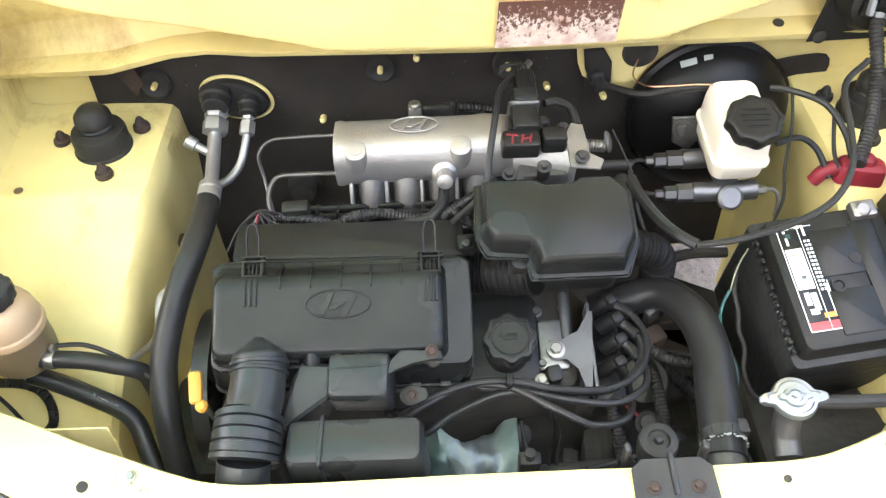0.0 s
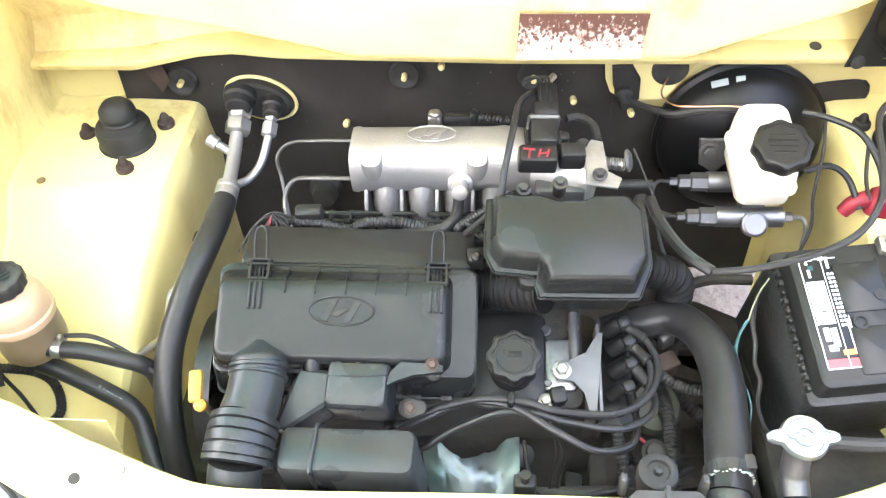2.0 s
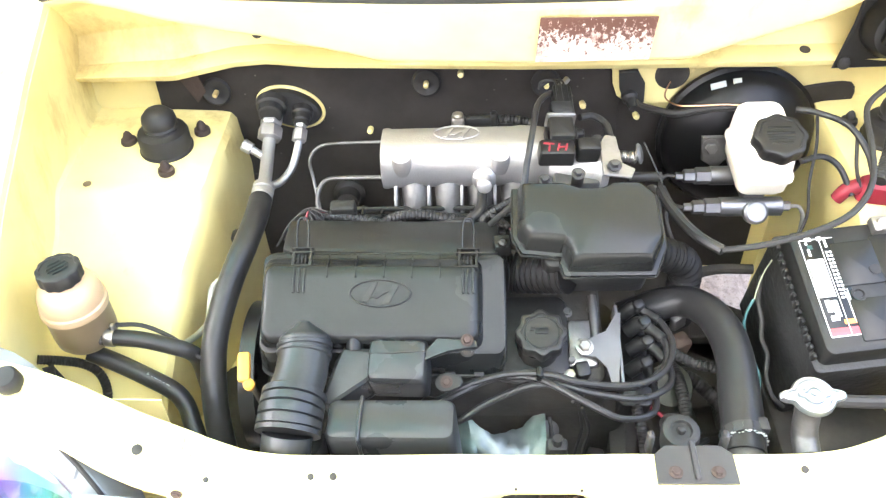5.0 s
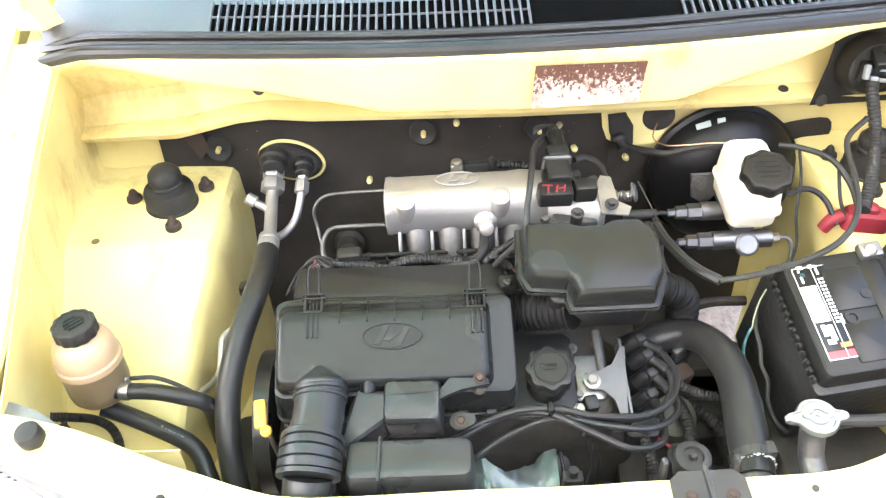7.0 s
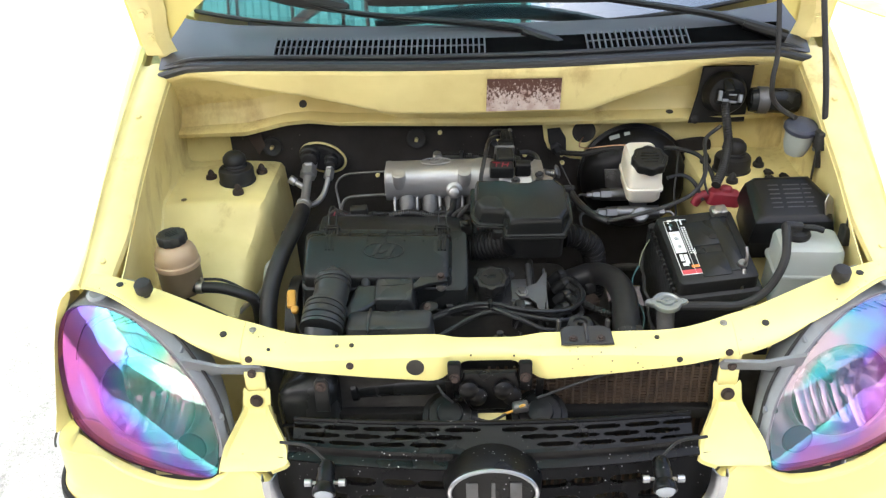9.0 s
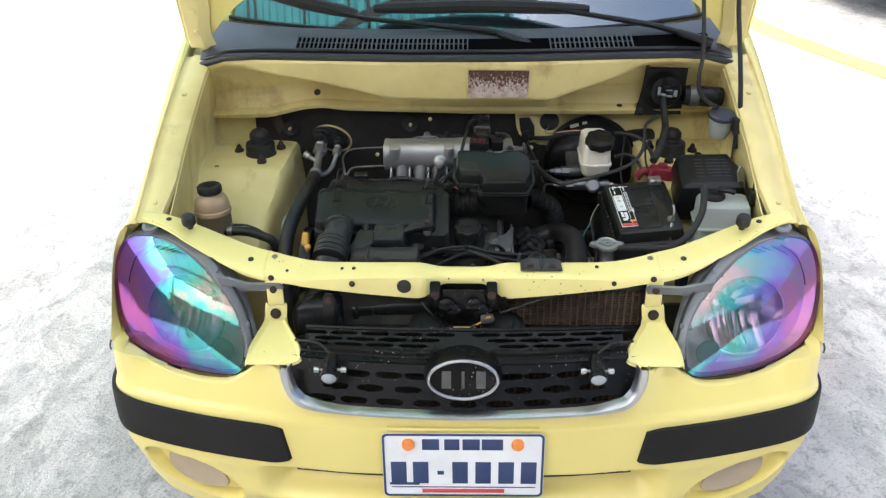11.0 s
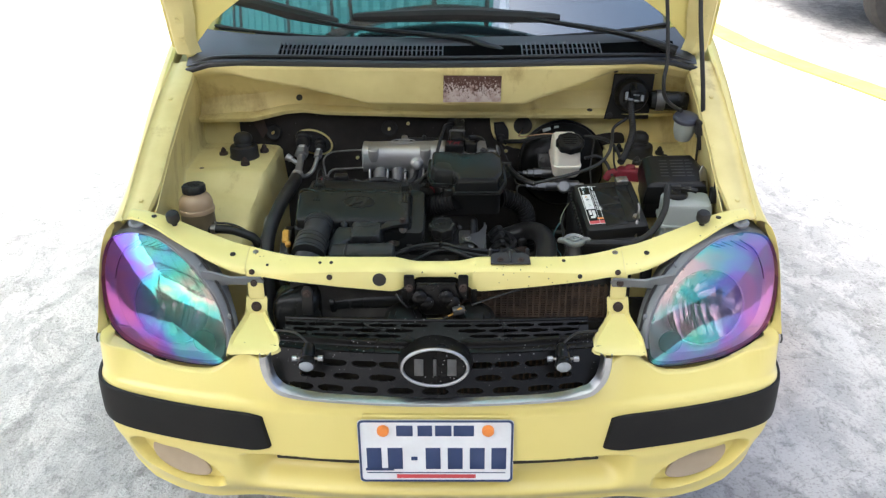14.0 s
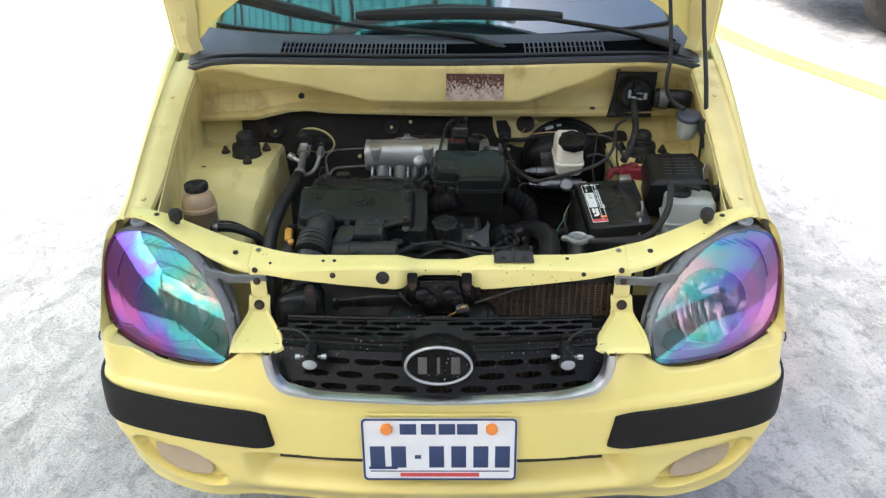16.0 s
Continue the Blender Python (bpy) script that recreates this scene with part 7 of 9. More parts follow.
def air_filter():
    a = thing("air_filter_box", (-0.185, 0.42, 0.70), "black plastic air filter box with clips and moulded oval mark", "air filter box")
    M = fr((-0.185, 0.411, 0.8035), (1, 0.01, -0.03), (0, 0.868, 0.497))
    # lid: a flange, sloped sides and a flat top; local z is out of the lid
    def rect(u0, u1, v0, v1, z, r):
        return [M @ p for p in rrect(u1 - u0, v1 - v0, r, z, (u0 + u1) / 2, (v0 + v1) / 2, 5)]
    bm = B()
    loft(bm, [rect(-0.149, 0.153, -0.090, 0.055, -0.064, 0.012), rect(-0.149, 0.153, -0.088, 0.055, -0.058, 0.012), rect(-0.148, 0.152, -0.074, 0.0545, -0.030, 0.012), rect(-0.147, 0.151, -0.070, 0.0535, -0.024, 0.012), rect(-0.1455, 0.144, -0.068, 0.050, -0.0235, 0.012), rect(-0.1450, 0.124, -0.0655, 0.0475, -0.022, 0.013),
              rect(-0.1440, 0.1215, -0.0625, 0.0405, -0.012, 0.014), rect(-0.1425, 0.1190, -0.0595, 0.0345, -0.0048, 0.013), rect(-0.1400, 0.1160, -0.0560, 0.0300, -0.0014, 0.012), rect(-0.1360, 0.1120, -0.0515, 0.0255, 0.0, 0.010), rect(-0.128, 0.104, -0.043, 0.018, 0.0006, 0.008)])
    lid = part("lid", bm, BLACK_SATIN, a)
    bm = B()
    tube(bm, [M @ Vector(p) for p in ((-0.146, -0.03, -0.030), (-0.147, 0.03, -0.030), (-0.142, 0.053, -0.030), (-0.10, 0.056, -0.030), (0.0, 0.056, -0.030), (0.10, 0.056, -0.030), (0.146, 0.053, -0.030), (0.151, 0.03, -0.030), (0.151, -0.06, -0.030), (0.150, -0.078, -0.046), (0.14, -0.089, -0.060))], 0.0022, 8, 5)
    part("rim", bm, BLACK_SATIN, lid)
    for u in (-0.0655, -0.031, 0.0036, 0.0375, 0.0717):
        bm = B()
        plate(bm, [(0.0535, -0.025), (0.0535, -0.0185), (0.0485, -0.0155), (0.0420, -0.0070), (0.0355, 0.0000), (0.0300, 0.0026), (0.0190, 0.0030), (0.0170, 0.0006), (0.0170, -0.003), (0.035, -0.02)], M @ fr((u - 0.0009, 0, 0), (0, 1, 0), (0, 0, 1)), 0.0018, 0.0004)
        part("rib", bm, BLACK_SATIN, lid)
    logo(lid, M @ Matrix.Translation((0, -0.002, 0.0014)), 0.0365, 0.0165, BLACK)
    for u in (-0.099, 0.106):
        for du in (-0.0062, 0.0, 0.0062):
            bm = B()
            box(bm, (0.0034, 0.032, 0.005), M @ Matrix.Translation((u + du, 0.014, 0.001)) @ pose(0, 0, 0, -4, 0, 0), 0.001)
            part("clip_rib", bm, BLACK_SATIN, lid)
        Mf = M @ Matrix.Translation((u, 0.046, -0.012)) @ pose(0, 0, 0, -14, 0, 0)
        for du in (-0.0105, 0.0105):
            bm = B()
            box(bm, (0.0032, 0.029, 0.007), Mf @ Matrix.Translation((du, 0, 0)), 0.0008)
            part("clip_side", bm, BLACK, lid)
        for du in (-0.0045, 0.0, 0.0045):
            bm = B()
            box(bm, (0.0018, 0.022, 0.004), Mf @ Matrix.Translation((du, -0.001, -0.001)), 0.0006)
            part("clip_bar", bm, BLACK, lid)
        for dv, w in ((-0.0125, 0.023), (0.0125, 0.028), (0.0065, 0.030)):
            bm = B()
            box(bm, (w, 0.0028, 0.007), Mf @ Matrix.Translation((0, dv, 0.001)), 0.0008)
            part("clip_crossbar", bm, BLACK, lid)
        bm = B()
        tube(bm, [M @ Vector((u - 0.007, 0.060, -0.012)), M @ Vector((u - 0.007, 0.082, -0.006)), M @ Vector((u - 0.004, 0.094, -0.003)), M @ Vector((u + 0.004, 0.094, -0.003)), M @ Vector((u + 0.007, 0.082, -0.006)), M @ Vector((u + 0.007, 0.060, -0.012))], 0.0016, 6, 5)
        part("wire_loop", bm, BLACK_SATIN, lid, "black sprung wire loop")
    for u in (-0.031, 0.105):
        bm = B()
        lathe(bm, [(0.011, -0.004), (0.0105, 0.004), (0.007, 0.016), (0.003, 0.026), (0.001, 0.028)], along(M @ Vector((u, -0.062, -0.014)), M.to_3x3() @ Vector((0, 0.9, 0.42))), 20)
        boss = part("boss", bm, BLACK_SATIN, lid)
        bm = B()
        hexbolt(bm, M @ Vector((u, -0.068, -0.014)), M.to_3x3() @ Vector((0, -0.7, 0.7)), 0.006, 0.004)
        part("screw", bm, STEEL if u > 0 else RUST, boss)
    # lower half and the duct that runs to the throttle
    bm = B()
    loft(bm, [rect(-0.150, 0.154, -0.092, 0.060, -0.115, 0.014), rect(-0.150, 0.154, -0.092, 0.060, -0.062, 0.012)])
    part("base", bm, BLACK, a)
    bm = B()
    rbox(bm, 0.278, 0.066, 0.06, fr((-0.178, 0.508, 0.745), (1, 0, -0.03), (0, 1, -0.04)), 0.008, 0.001, 0.004)
    part("rear_cover", bm, BLACK, a)
    for u in (0.085, 0.120):
        bm = B()
        box(bm, (0.012, 0.006, 0.010), M @ Matrix.Translation((u, -0.092, -0.046)), 0.001)
        part("tab", bm, BLACK, a)
    bm = B()
    tube(bm, fine([M @ Vector((0.135, 0.040, -0.062)), M @ Vector((0.175, 0.042, -0.062)), (0.045, 0.452, 0.792)], 0.0018), ribbed(0.024, 0.009, 0.003), 20, 1)
    part("throttle_duct", bm, DUCT_DARK, a)
    # snorkel: a cone out of the lid's slope, two collars, a bellows, and an end that dips behind the bar
    pts = [(-0.2745, 0.378, 0.788), (-0.2735, 0.360, 0.777), (-0.273, 0.343, 0.769), (-0.275, 0.317, 0.761), (-0.279, 0.296, 0.757), (-0.281, 0.271, 0.751), (-0.283, 0.250, 0.742), (-0.285, 0.240, 0.731), (-0.287, 0.233, 0.712), (-0.289, 0.232, 0.66), (-0.290, 0.236, 0.60)]
    bm = B()
    tube(bm, fine(pts[:5], 0.0016), lambda t, m: 0.003 + 0.0275 * step01(t, -0.06, 0.26) + 0.0022 * (0.30 < t < 0.36) + 0.0022 * (0.43 < t < 0.48), 36, 1)
    sn = part("snorkel", bm, DUCTP, a)
    bm = B()
    tube(bm, fine(pts[4:7], 0.0007), lambda t, m: 0.0325 + 0.0048 * (1 if (m / 0.0102) % 1 > 0.17 else 0), 36, 1)
    part("bellows", bm, DUCTP, sn, angle=25)
    bm = B()
    tube(bm, pts[6:], 0.0285, 28, 6)
    part("snorkel_end", bm, DUCTP, sn)


air_filter()


def resonators():
    r = thing("intake_duct", (-0.17, 0.34, 0.70), "black moulded intake duct bolted below the filter lid", "intake duct")
    M = fr((-0.163, 0.338, 0.749), (1, -0.06, 0.03), (0, 0.93, 0.36))
    bm = B()
    loft(bm, [[M @ p for p in rrect(w, d, rr, z, cx, cy)] for w, d, rr, z, cx, cy in ((0.070, 0.056, 0.006, -0.045, 0.0, 0.006), (0.070, 0.054, 0.006, 0.006, 0.0, 0.005), (0.068, 0.051, 0.007, 0.013, 0.0, 0.005), (0.064, 0.046, 0.007, 0.0165, 0.0, 0.005), (0.056, 0.038, 0.006, 0.018, 0.0, 0.005))])
    chamber = part("chamber", bm, DUCTP, r)
    bm = B()
    tube(bm, [M @ Vector(p) for p in ((-0.035, 0.012, 0.0165), (0.0, 0.013, 0.0185), (0.034, 0.016, 0.0165))], 0.0011, 6, 4)
    part("mould_line", bm, BLACK, chamber)
    bm = B()
    loft(bm, [[M @ Vector((x, y, z + dz)) for x, y in ((-0.088 + e, -0.046 + e), (-0.074, -0.050 + e), (-0.034, -0.020 + e), (-0.034, 0.022 - e), (-0.066, 0.024 - e), (-0.076 + e, 0.006))] for z, e, dz in ((-0.05, 0.0, 0.0), (0.000, 0.0, 0.0), (0.006, 0.0015, 0.0), (0.009, 0.006, 0.0))])
    part("throat", bm, DUCTP, r)
    bm = B()
    plate(bm, [(0.030, 0.004), (0.034, 0.020), (0.046, 0.034), (0.092, 0.032), (0.094, 0.024), (0.062, 0.018), (0.040, 0.010)], M @ Matrix.Translation((0, 0, 0.006)), 0.008, 0.0015)
    lug = part("lug", bm, DUCTP, r)
    bm = B()
    hexbolt(bm, (-0.081, 0.355, 0.779), (0.05, -0.5, 0.86), 0.005, 0.006)
    part("bolt", bm, RUST, lug, "rusty bolt")
    bm = B()
    plate(bm, [(0.014 * math.cos(k * math.pi / 6) + (0.006 if k in (0, 1, 11) else 0.0), 0.012 * math.sin(k * math.pi / 6)) for k in range(12)], fr((-0.106, 0.332, 0.728), (1, -0.1, 0.2), (0, 0.9, 0.45)), 0.004, 0.001)
    foot = part("foot", bm, BLACK, r)
    bm = B()
    hexbolt(bm, (-0.106, 0.330, 0.732), (0, -0.45, 0.9), 0.005, 0.003)
    part("bolt", bm, RUST, foot)
    q = thing("resonance_chamber", (-0.165, 0.25, 0.60), "black plastic resonance chamber with a raised seam", "resonance chamber")
    M = fr((-0.168, 0.264, 0.752), (1, -0.035, 0.035), (0.02, 0.985, 0.10))
    bm = B()
    rbox(bm, 0.150, 0.056, 0.12, M @ Matrix.Translation((0, 0, -0.118)), 0.010, 0.002, 0.008)
    part("body", bm, DUCTP, q)
    bm = B()
    tube(bm, [M @ Vector((-0.034, y, z)) for y, z in ((-0.0285, -0.06), (-0.0275, -0.008), (-0.021, 0.0022), (0.021, 0.0022), (0.0275, -0.008), (0.0285, -0.06))], 0.0024, 8, 6)
    part("seam", bm, DUCTP, q)


resonators()


def throttle_cover():
    t = thing("throttle_cover", (0.07, 0.46, 0.80), "black plastic throttle air box with stepped lid", "air box")
    M = fr((0.068, 0.463, 0.876), (1, 0.01, -0.01), (0, 0.93, 0.36))
    def lid(k, z):
        g = k
        poly = [(-0.080 - g, 0.047 + g), (-0.030, 0.047 + g), (-0.012, 0.040 + g), (0.016, 0.040 + g), (0.030, 0.047 + g), (0.064 + g, 0.047 + g), (0.080 + g, 0.030 + g), (0.082 + g, -0.024), (0.066 + g, -0.052 - g), (-0.022 - g, -0.052 - g), (-0.026 - g, -0.036 - g), (-0.034, -0.027 - g), (-0.072 - g, -0.022 - g), (-0.082 - g, -0.010)]
        line = []
        P = [Vector((x, y, z)) for x, y in poly]
        for i, p in enumerate(P):
            a, b = P[i - 1], P[(i + 1) % len(P)]
            for f in (0.25, 0.08):
                line.append(p.lerp(a, f))
            line.append(p.lerp(a.lerp(b, 0.5), 0.02))
            for f in (0.08, 0.25):
                line.append(p.lerp(b, f))
        return [M @ q for q in line]
    bm = B()
    loft(bm, [lid(0.010, -0.040), lid(0.010, -0.034), lid(0.006, -0.033), lid(0.003, -0.012), lid(0.0, -0.003), lid(-0.003, 0.0), lid(-0.007, 0.0008)])
    l = part("lid", bm, BLACK_SATIN, t)
    bm = B()
    line = lid(0.0105, -0.040)
    loft(bm, [[p + M.to_3x3() @ Vector((0, 0, -0.004)) for p in line], line])
    part("rim", bm, BLACK, l)
    bead = lid(0.0112, -0.0375)
    bm = B()
    tube(bm, bead + bead[:1], 0.0012, 6, 1)
    part("rim_bead", bm, BLACK_SATIN, l)
    bm = B()
    rbox(bm, 0.135, 0.085, 0.075, M @ Matrix.Translation((0.012, -0.004, -0.118)), 0.012)
    part("base", bm, BLACK, t)


throttle_cover()


def intake_manifold():
    m = thing("intake_manifold", (-0.1, 0.62, 0.70), "cast aluminium intake plenum with runners and moulded oval mark", "intake manifold")
    ax = Vector((1, 0.0, 0.012)).normalized()
    bm = B()
    o = Vector((-0.194, 0.635, 0.835))
    prof = [(0.030, -0.002), (0.039, 0.0), (0.040, 0.006), (0.0385, 0.012), (0.0385, 0.175), (0.040, 0.19), (0.036, 0.225), (0.030, 0.245)]
    M = fr(o, (0, 1, 0), (0, 0, 1))
    rings = []
    for r, z in prof:
        ring = []
        for i in range(40):
            a = 2 * math.pi * i / 40
            c, s_ = math.cos(a), math.sin(a)
            k = 1.0 / (abs(c) ** 3 + abs(s_) ** 3) ** (1 / 3)
            ring.append(o + ax * z + Vector((0, 0.98 * r * k * c, 0.90 * r * k * s_)))
        rings.append(ring)
    loft(bm, rings)
    p = part("plenum", bm, CAST, m, "cast aluminium plenum chamber")
    up = Vector((0, -0.35, 0.94)).normalized()
    Ml = fr(o + ax * 0.101 + Vector((0, 0.004, 0.0375)), (1, 0, 0.012), (0, 1, 0.02))
    logo(p, Ml, 0.030, 0.0145, CAST)
    for z in (0.028, 0.158):
        b0 = o + ax * z + Vector((0, -0.030, 0.018))
        bm = B()
        rbox(bm, 0.028, 0.030, 0.034, fr(b0 - up * 0.018, (1, 0, 0), (0, 0.94, 0.35)), 0.011, 0.001, 0.0016)
        boss = part("boss", bm, CAST, p)
        bm = B()
        lathe(bm, [(0.008, 0), (0.008, 0.0012), (0.004, 0.0014)], along(b0 + up * 0.0155, up), 20)
        part("spot_face", bm, CAST, boss)
    bm = B()
    lathe(bm, [(0.016, 0), (0.016, 0.008), (0.011, 0.012), (0.010, 0.03), (0.006, 0.032)], along(o + ax * 0.137 + Vector((0, -0.036, -0.008)), (0, -0.8, 0.2)), 20)
    part("vacuum_union", bm, CAST, p)
    bm = B()
    rbox(bm, 0.20, 0.012, 0.02, fr(o + ax * 0.10 + Vector((0, -0.055, -0.105))), 0.003)
    part("flange", bm, CAST_DARK, p)
    # runners in a darker aluminium than the plenum above
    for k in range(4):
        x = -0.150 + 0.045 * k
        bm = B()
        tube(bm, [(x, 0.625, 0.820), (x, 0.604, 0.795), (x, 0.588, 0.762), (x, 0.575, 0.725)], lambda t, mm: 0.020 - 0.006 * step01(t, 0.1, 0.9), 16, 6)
        part("runner", bm, CAST_DARK, m, "dark cast runner")
    for k in range(5):
        x = -0.1725 + 0.045 * k
        bm = B()
        plate(bm, [(-0.004, 0.0), (0.012, -0.020), (0.020, -0.085), (0.034, -0.092), (-0.018, -0.092), (-0.018, 0.0)], fr((x - 0.002, 0.600, 0.818), (0, -1, 0), (0, 0.12, 1)), 0.005, 0.0012)
        box(bm, (0.018, 0.006, 0.016), Matrix.Translation((x, 0.578, 0.732)), 0.003)
        part("runner_web", bm, CAST_MID, m, "cast web between the runners")
    # sensor on the rear of the plenum, with plug
    bm = B()
    rbox(bm, 0.018, 0.016, 0.020, fr((-0.092, 0.684, 0.850)), 0.004)
    lathe(bm, [(0.008, 0), (0.008, 0.014), (0.005, 0.016)], Matrix.Translation((-0.092, 0.684, 0.858)), 14)
    part("temperature_sensor", bm, STEEL, m)
    bm = B()
    rbox(bm, 0.045, 0.012, 0.012, fr((-0.060, 0.686, 0.856)), 0.003)
    rbox(bm, 0.010, 0.014, 0.020, fr((-0.042, 0.686, 0.854)), 0.003)
    tube(bm, fine([(-0.036, 0.686, 0.862), (-0.01, 0.686, 0.860), (0.016, 0.682, 0.856)], 0.0015), ribbed(0.0055, 0.005, 0.0015), 10, 1)
    part("sensor_plug", bm, BLACK, m)
    # breather hose from the union
    bm = B()
    tube(bm, [(-0.057, 0.598, 0.822), (-0.059, 0.592, 0.808), (-0.061, 0.572, 0.801), (-0.070, 0.558, 0.796), (-0.088, 0.549, 0.792), (-0.136, 0.545, 0.789), (-0.20, 0.545, 0.785)], 0.0072, 12, 8)
    part("breather_hose", bm, HOSE, m, "black rubber breather hose")
    bm = B()
    tube(bm, [(-0.236, 0.585, 0.787), (-0.13, 0.585, 0.787), (-0.010, 0.585, 0.787)], 0.0038, 10, 3)
    tube(bm, [(-0.236, 0.578, 0.779), (-0.13, 0.578, 0.779), (-0.010, 0.578, 0.779)], 0.0042, 8, 3)
    for x in (-0.222, -0.196, -0.06):
        box(bm, (0.004, 0.018, 0.014), Matrix.Translation((x, 0.581, 0.783)), 0.001)
    part("fuel_rail", bm, BLACK_SATIN, m)
    # taped loom over the rail
    bm = B()
    tube(bm, fine([(-0.285, 0.568, 0.790), (-0.266, 0.565, 0.793), (-0.228, 0.560, 0.791), (-0.197, 0.555, 0.787), (-0.180, 0.555, 0.796), (-0.165, 0.555, 0.801), (-0.136, 0.555, 0.802), (-0.104, 0.555, 0.794), (-0.075, 0.552, 0.79)], 0.0016), ribbed(0.0060, 0.0045, 0.0012), 10, 1)
    part("wiring_loom", bm, HOSE, m)
    for k in range(9):
        bm = B()
        a = 0.012 * math.sin(k * 2.1)
        tube(bm, [(-0.335 + 0.008 * k, 0.530 + a, 0.770), (-0.315 + 0.006 * k, 0.552 + a * 0.5, 0.794 + a * 0.3), (-0.289, 0.562, 0.806 + a * 0.3), (-0.262, 0.566, 0.796)], 0.0016, 6, 4)
        part("wire", bm, RED if k == 3 else RUBBER, m)
    bm = B()
    tube(bm, fine([(0.007, 0.60, 0.808), (-0.025, 0.572, 0.807), (-0.054, 0.556, 0.798), (-0.062, 0.55, 0.79)], 0.0016), ribbed(0.0048, 0.004, 0.001), 10, 1)
    tube(bm, fine([(-0.050, 0.558, 0.799), (-0.034, 0.546, 0.796), (-0.026, 0.538, 0.79)], 0.0016), ribbed(0.0042, 0.004, 0.001), 10, 1)
    part("branch_loom", bm, HOSE, m, "taped black wiring branch")
    for k in range(3):
        bm = B()
        tube(bm, [(-0.026, 0.538 + 0.002 * k, 0.790), (-0.018 + 0.003 * k, 0.530, 0.786), (-0.012, 0.522 + 0.003 * k, 0.775)], 0.0012, 6, 4)
        part("wire", bm, RED if k == 1 else RUBBER, m)
    bm = B()
    rbox(bm, 0.034, 0.018, 0.018, fr((-0.246, 0.572, 0.794), (1, 0, 0.05), (0, 1, 0.3)), 0.004)
    part("loom_plug", bm, BLACK, m, "black injector plug")
    bm = B()
    rbox(bm, 0.022, 0.020, 0.05, fr((-0.037, 0.505, 0.765), (1, 0.1, 0), (0, 1, 0.3)), 0.004)
    lathe(bm, [(0.006, 0.05), (0.006, 0.054), (0.003, 0.056)], fr((-0.037, 0.500, 0.765), (1, 0.1, 0), (0, 1, 0.3)), 10)
    part("stay_bracket", bm, BLACK, m)
    # thin steel pipes leaving to the side
    bm = B()
    tube(bm, [(-0.19, 0.664, 0.842), (-0.25, 0.668, 0.838), (-0.285, 0.670, 0.832), (-0.302, 0.662, 0.815), (-0.299, 0.652, 0.785), (-0.288, 0.616, 0.752)], 0.0024, 8, 8)
    part("steel_pipe", bm, CAST_DARK, m)
    bm = B()
    tube(bm, [(-0.19, 0.630, 0.806), (-0.25, 0.638, 0.800), (-0.278, 0.640, 0.795), (-0.290, 0.630, 0.782), (-0.291, 0.615, 0.765), (-0.28, 0.595, 0.752)], 0.0032, 8, 8)
    part("steel_pipe", bm, CAST_DARK, m)


intake_manifold()


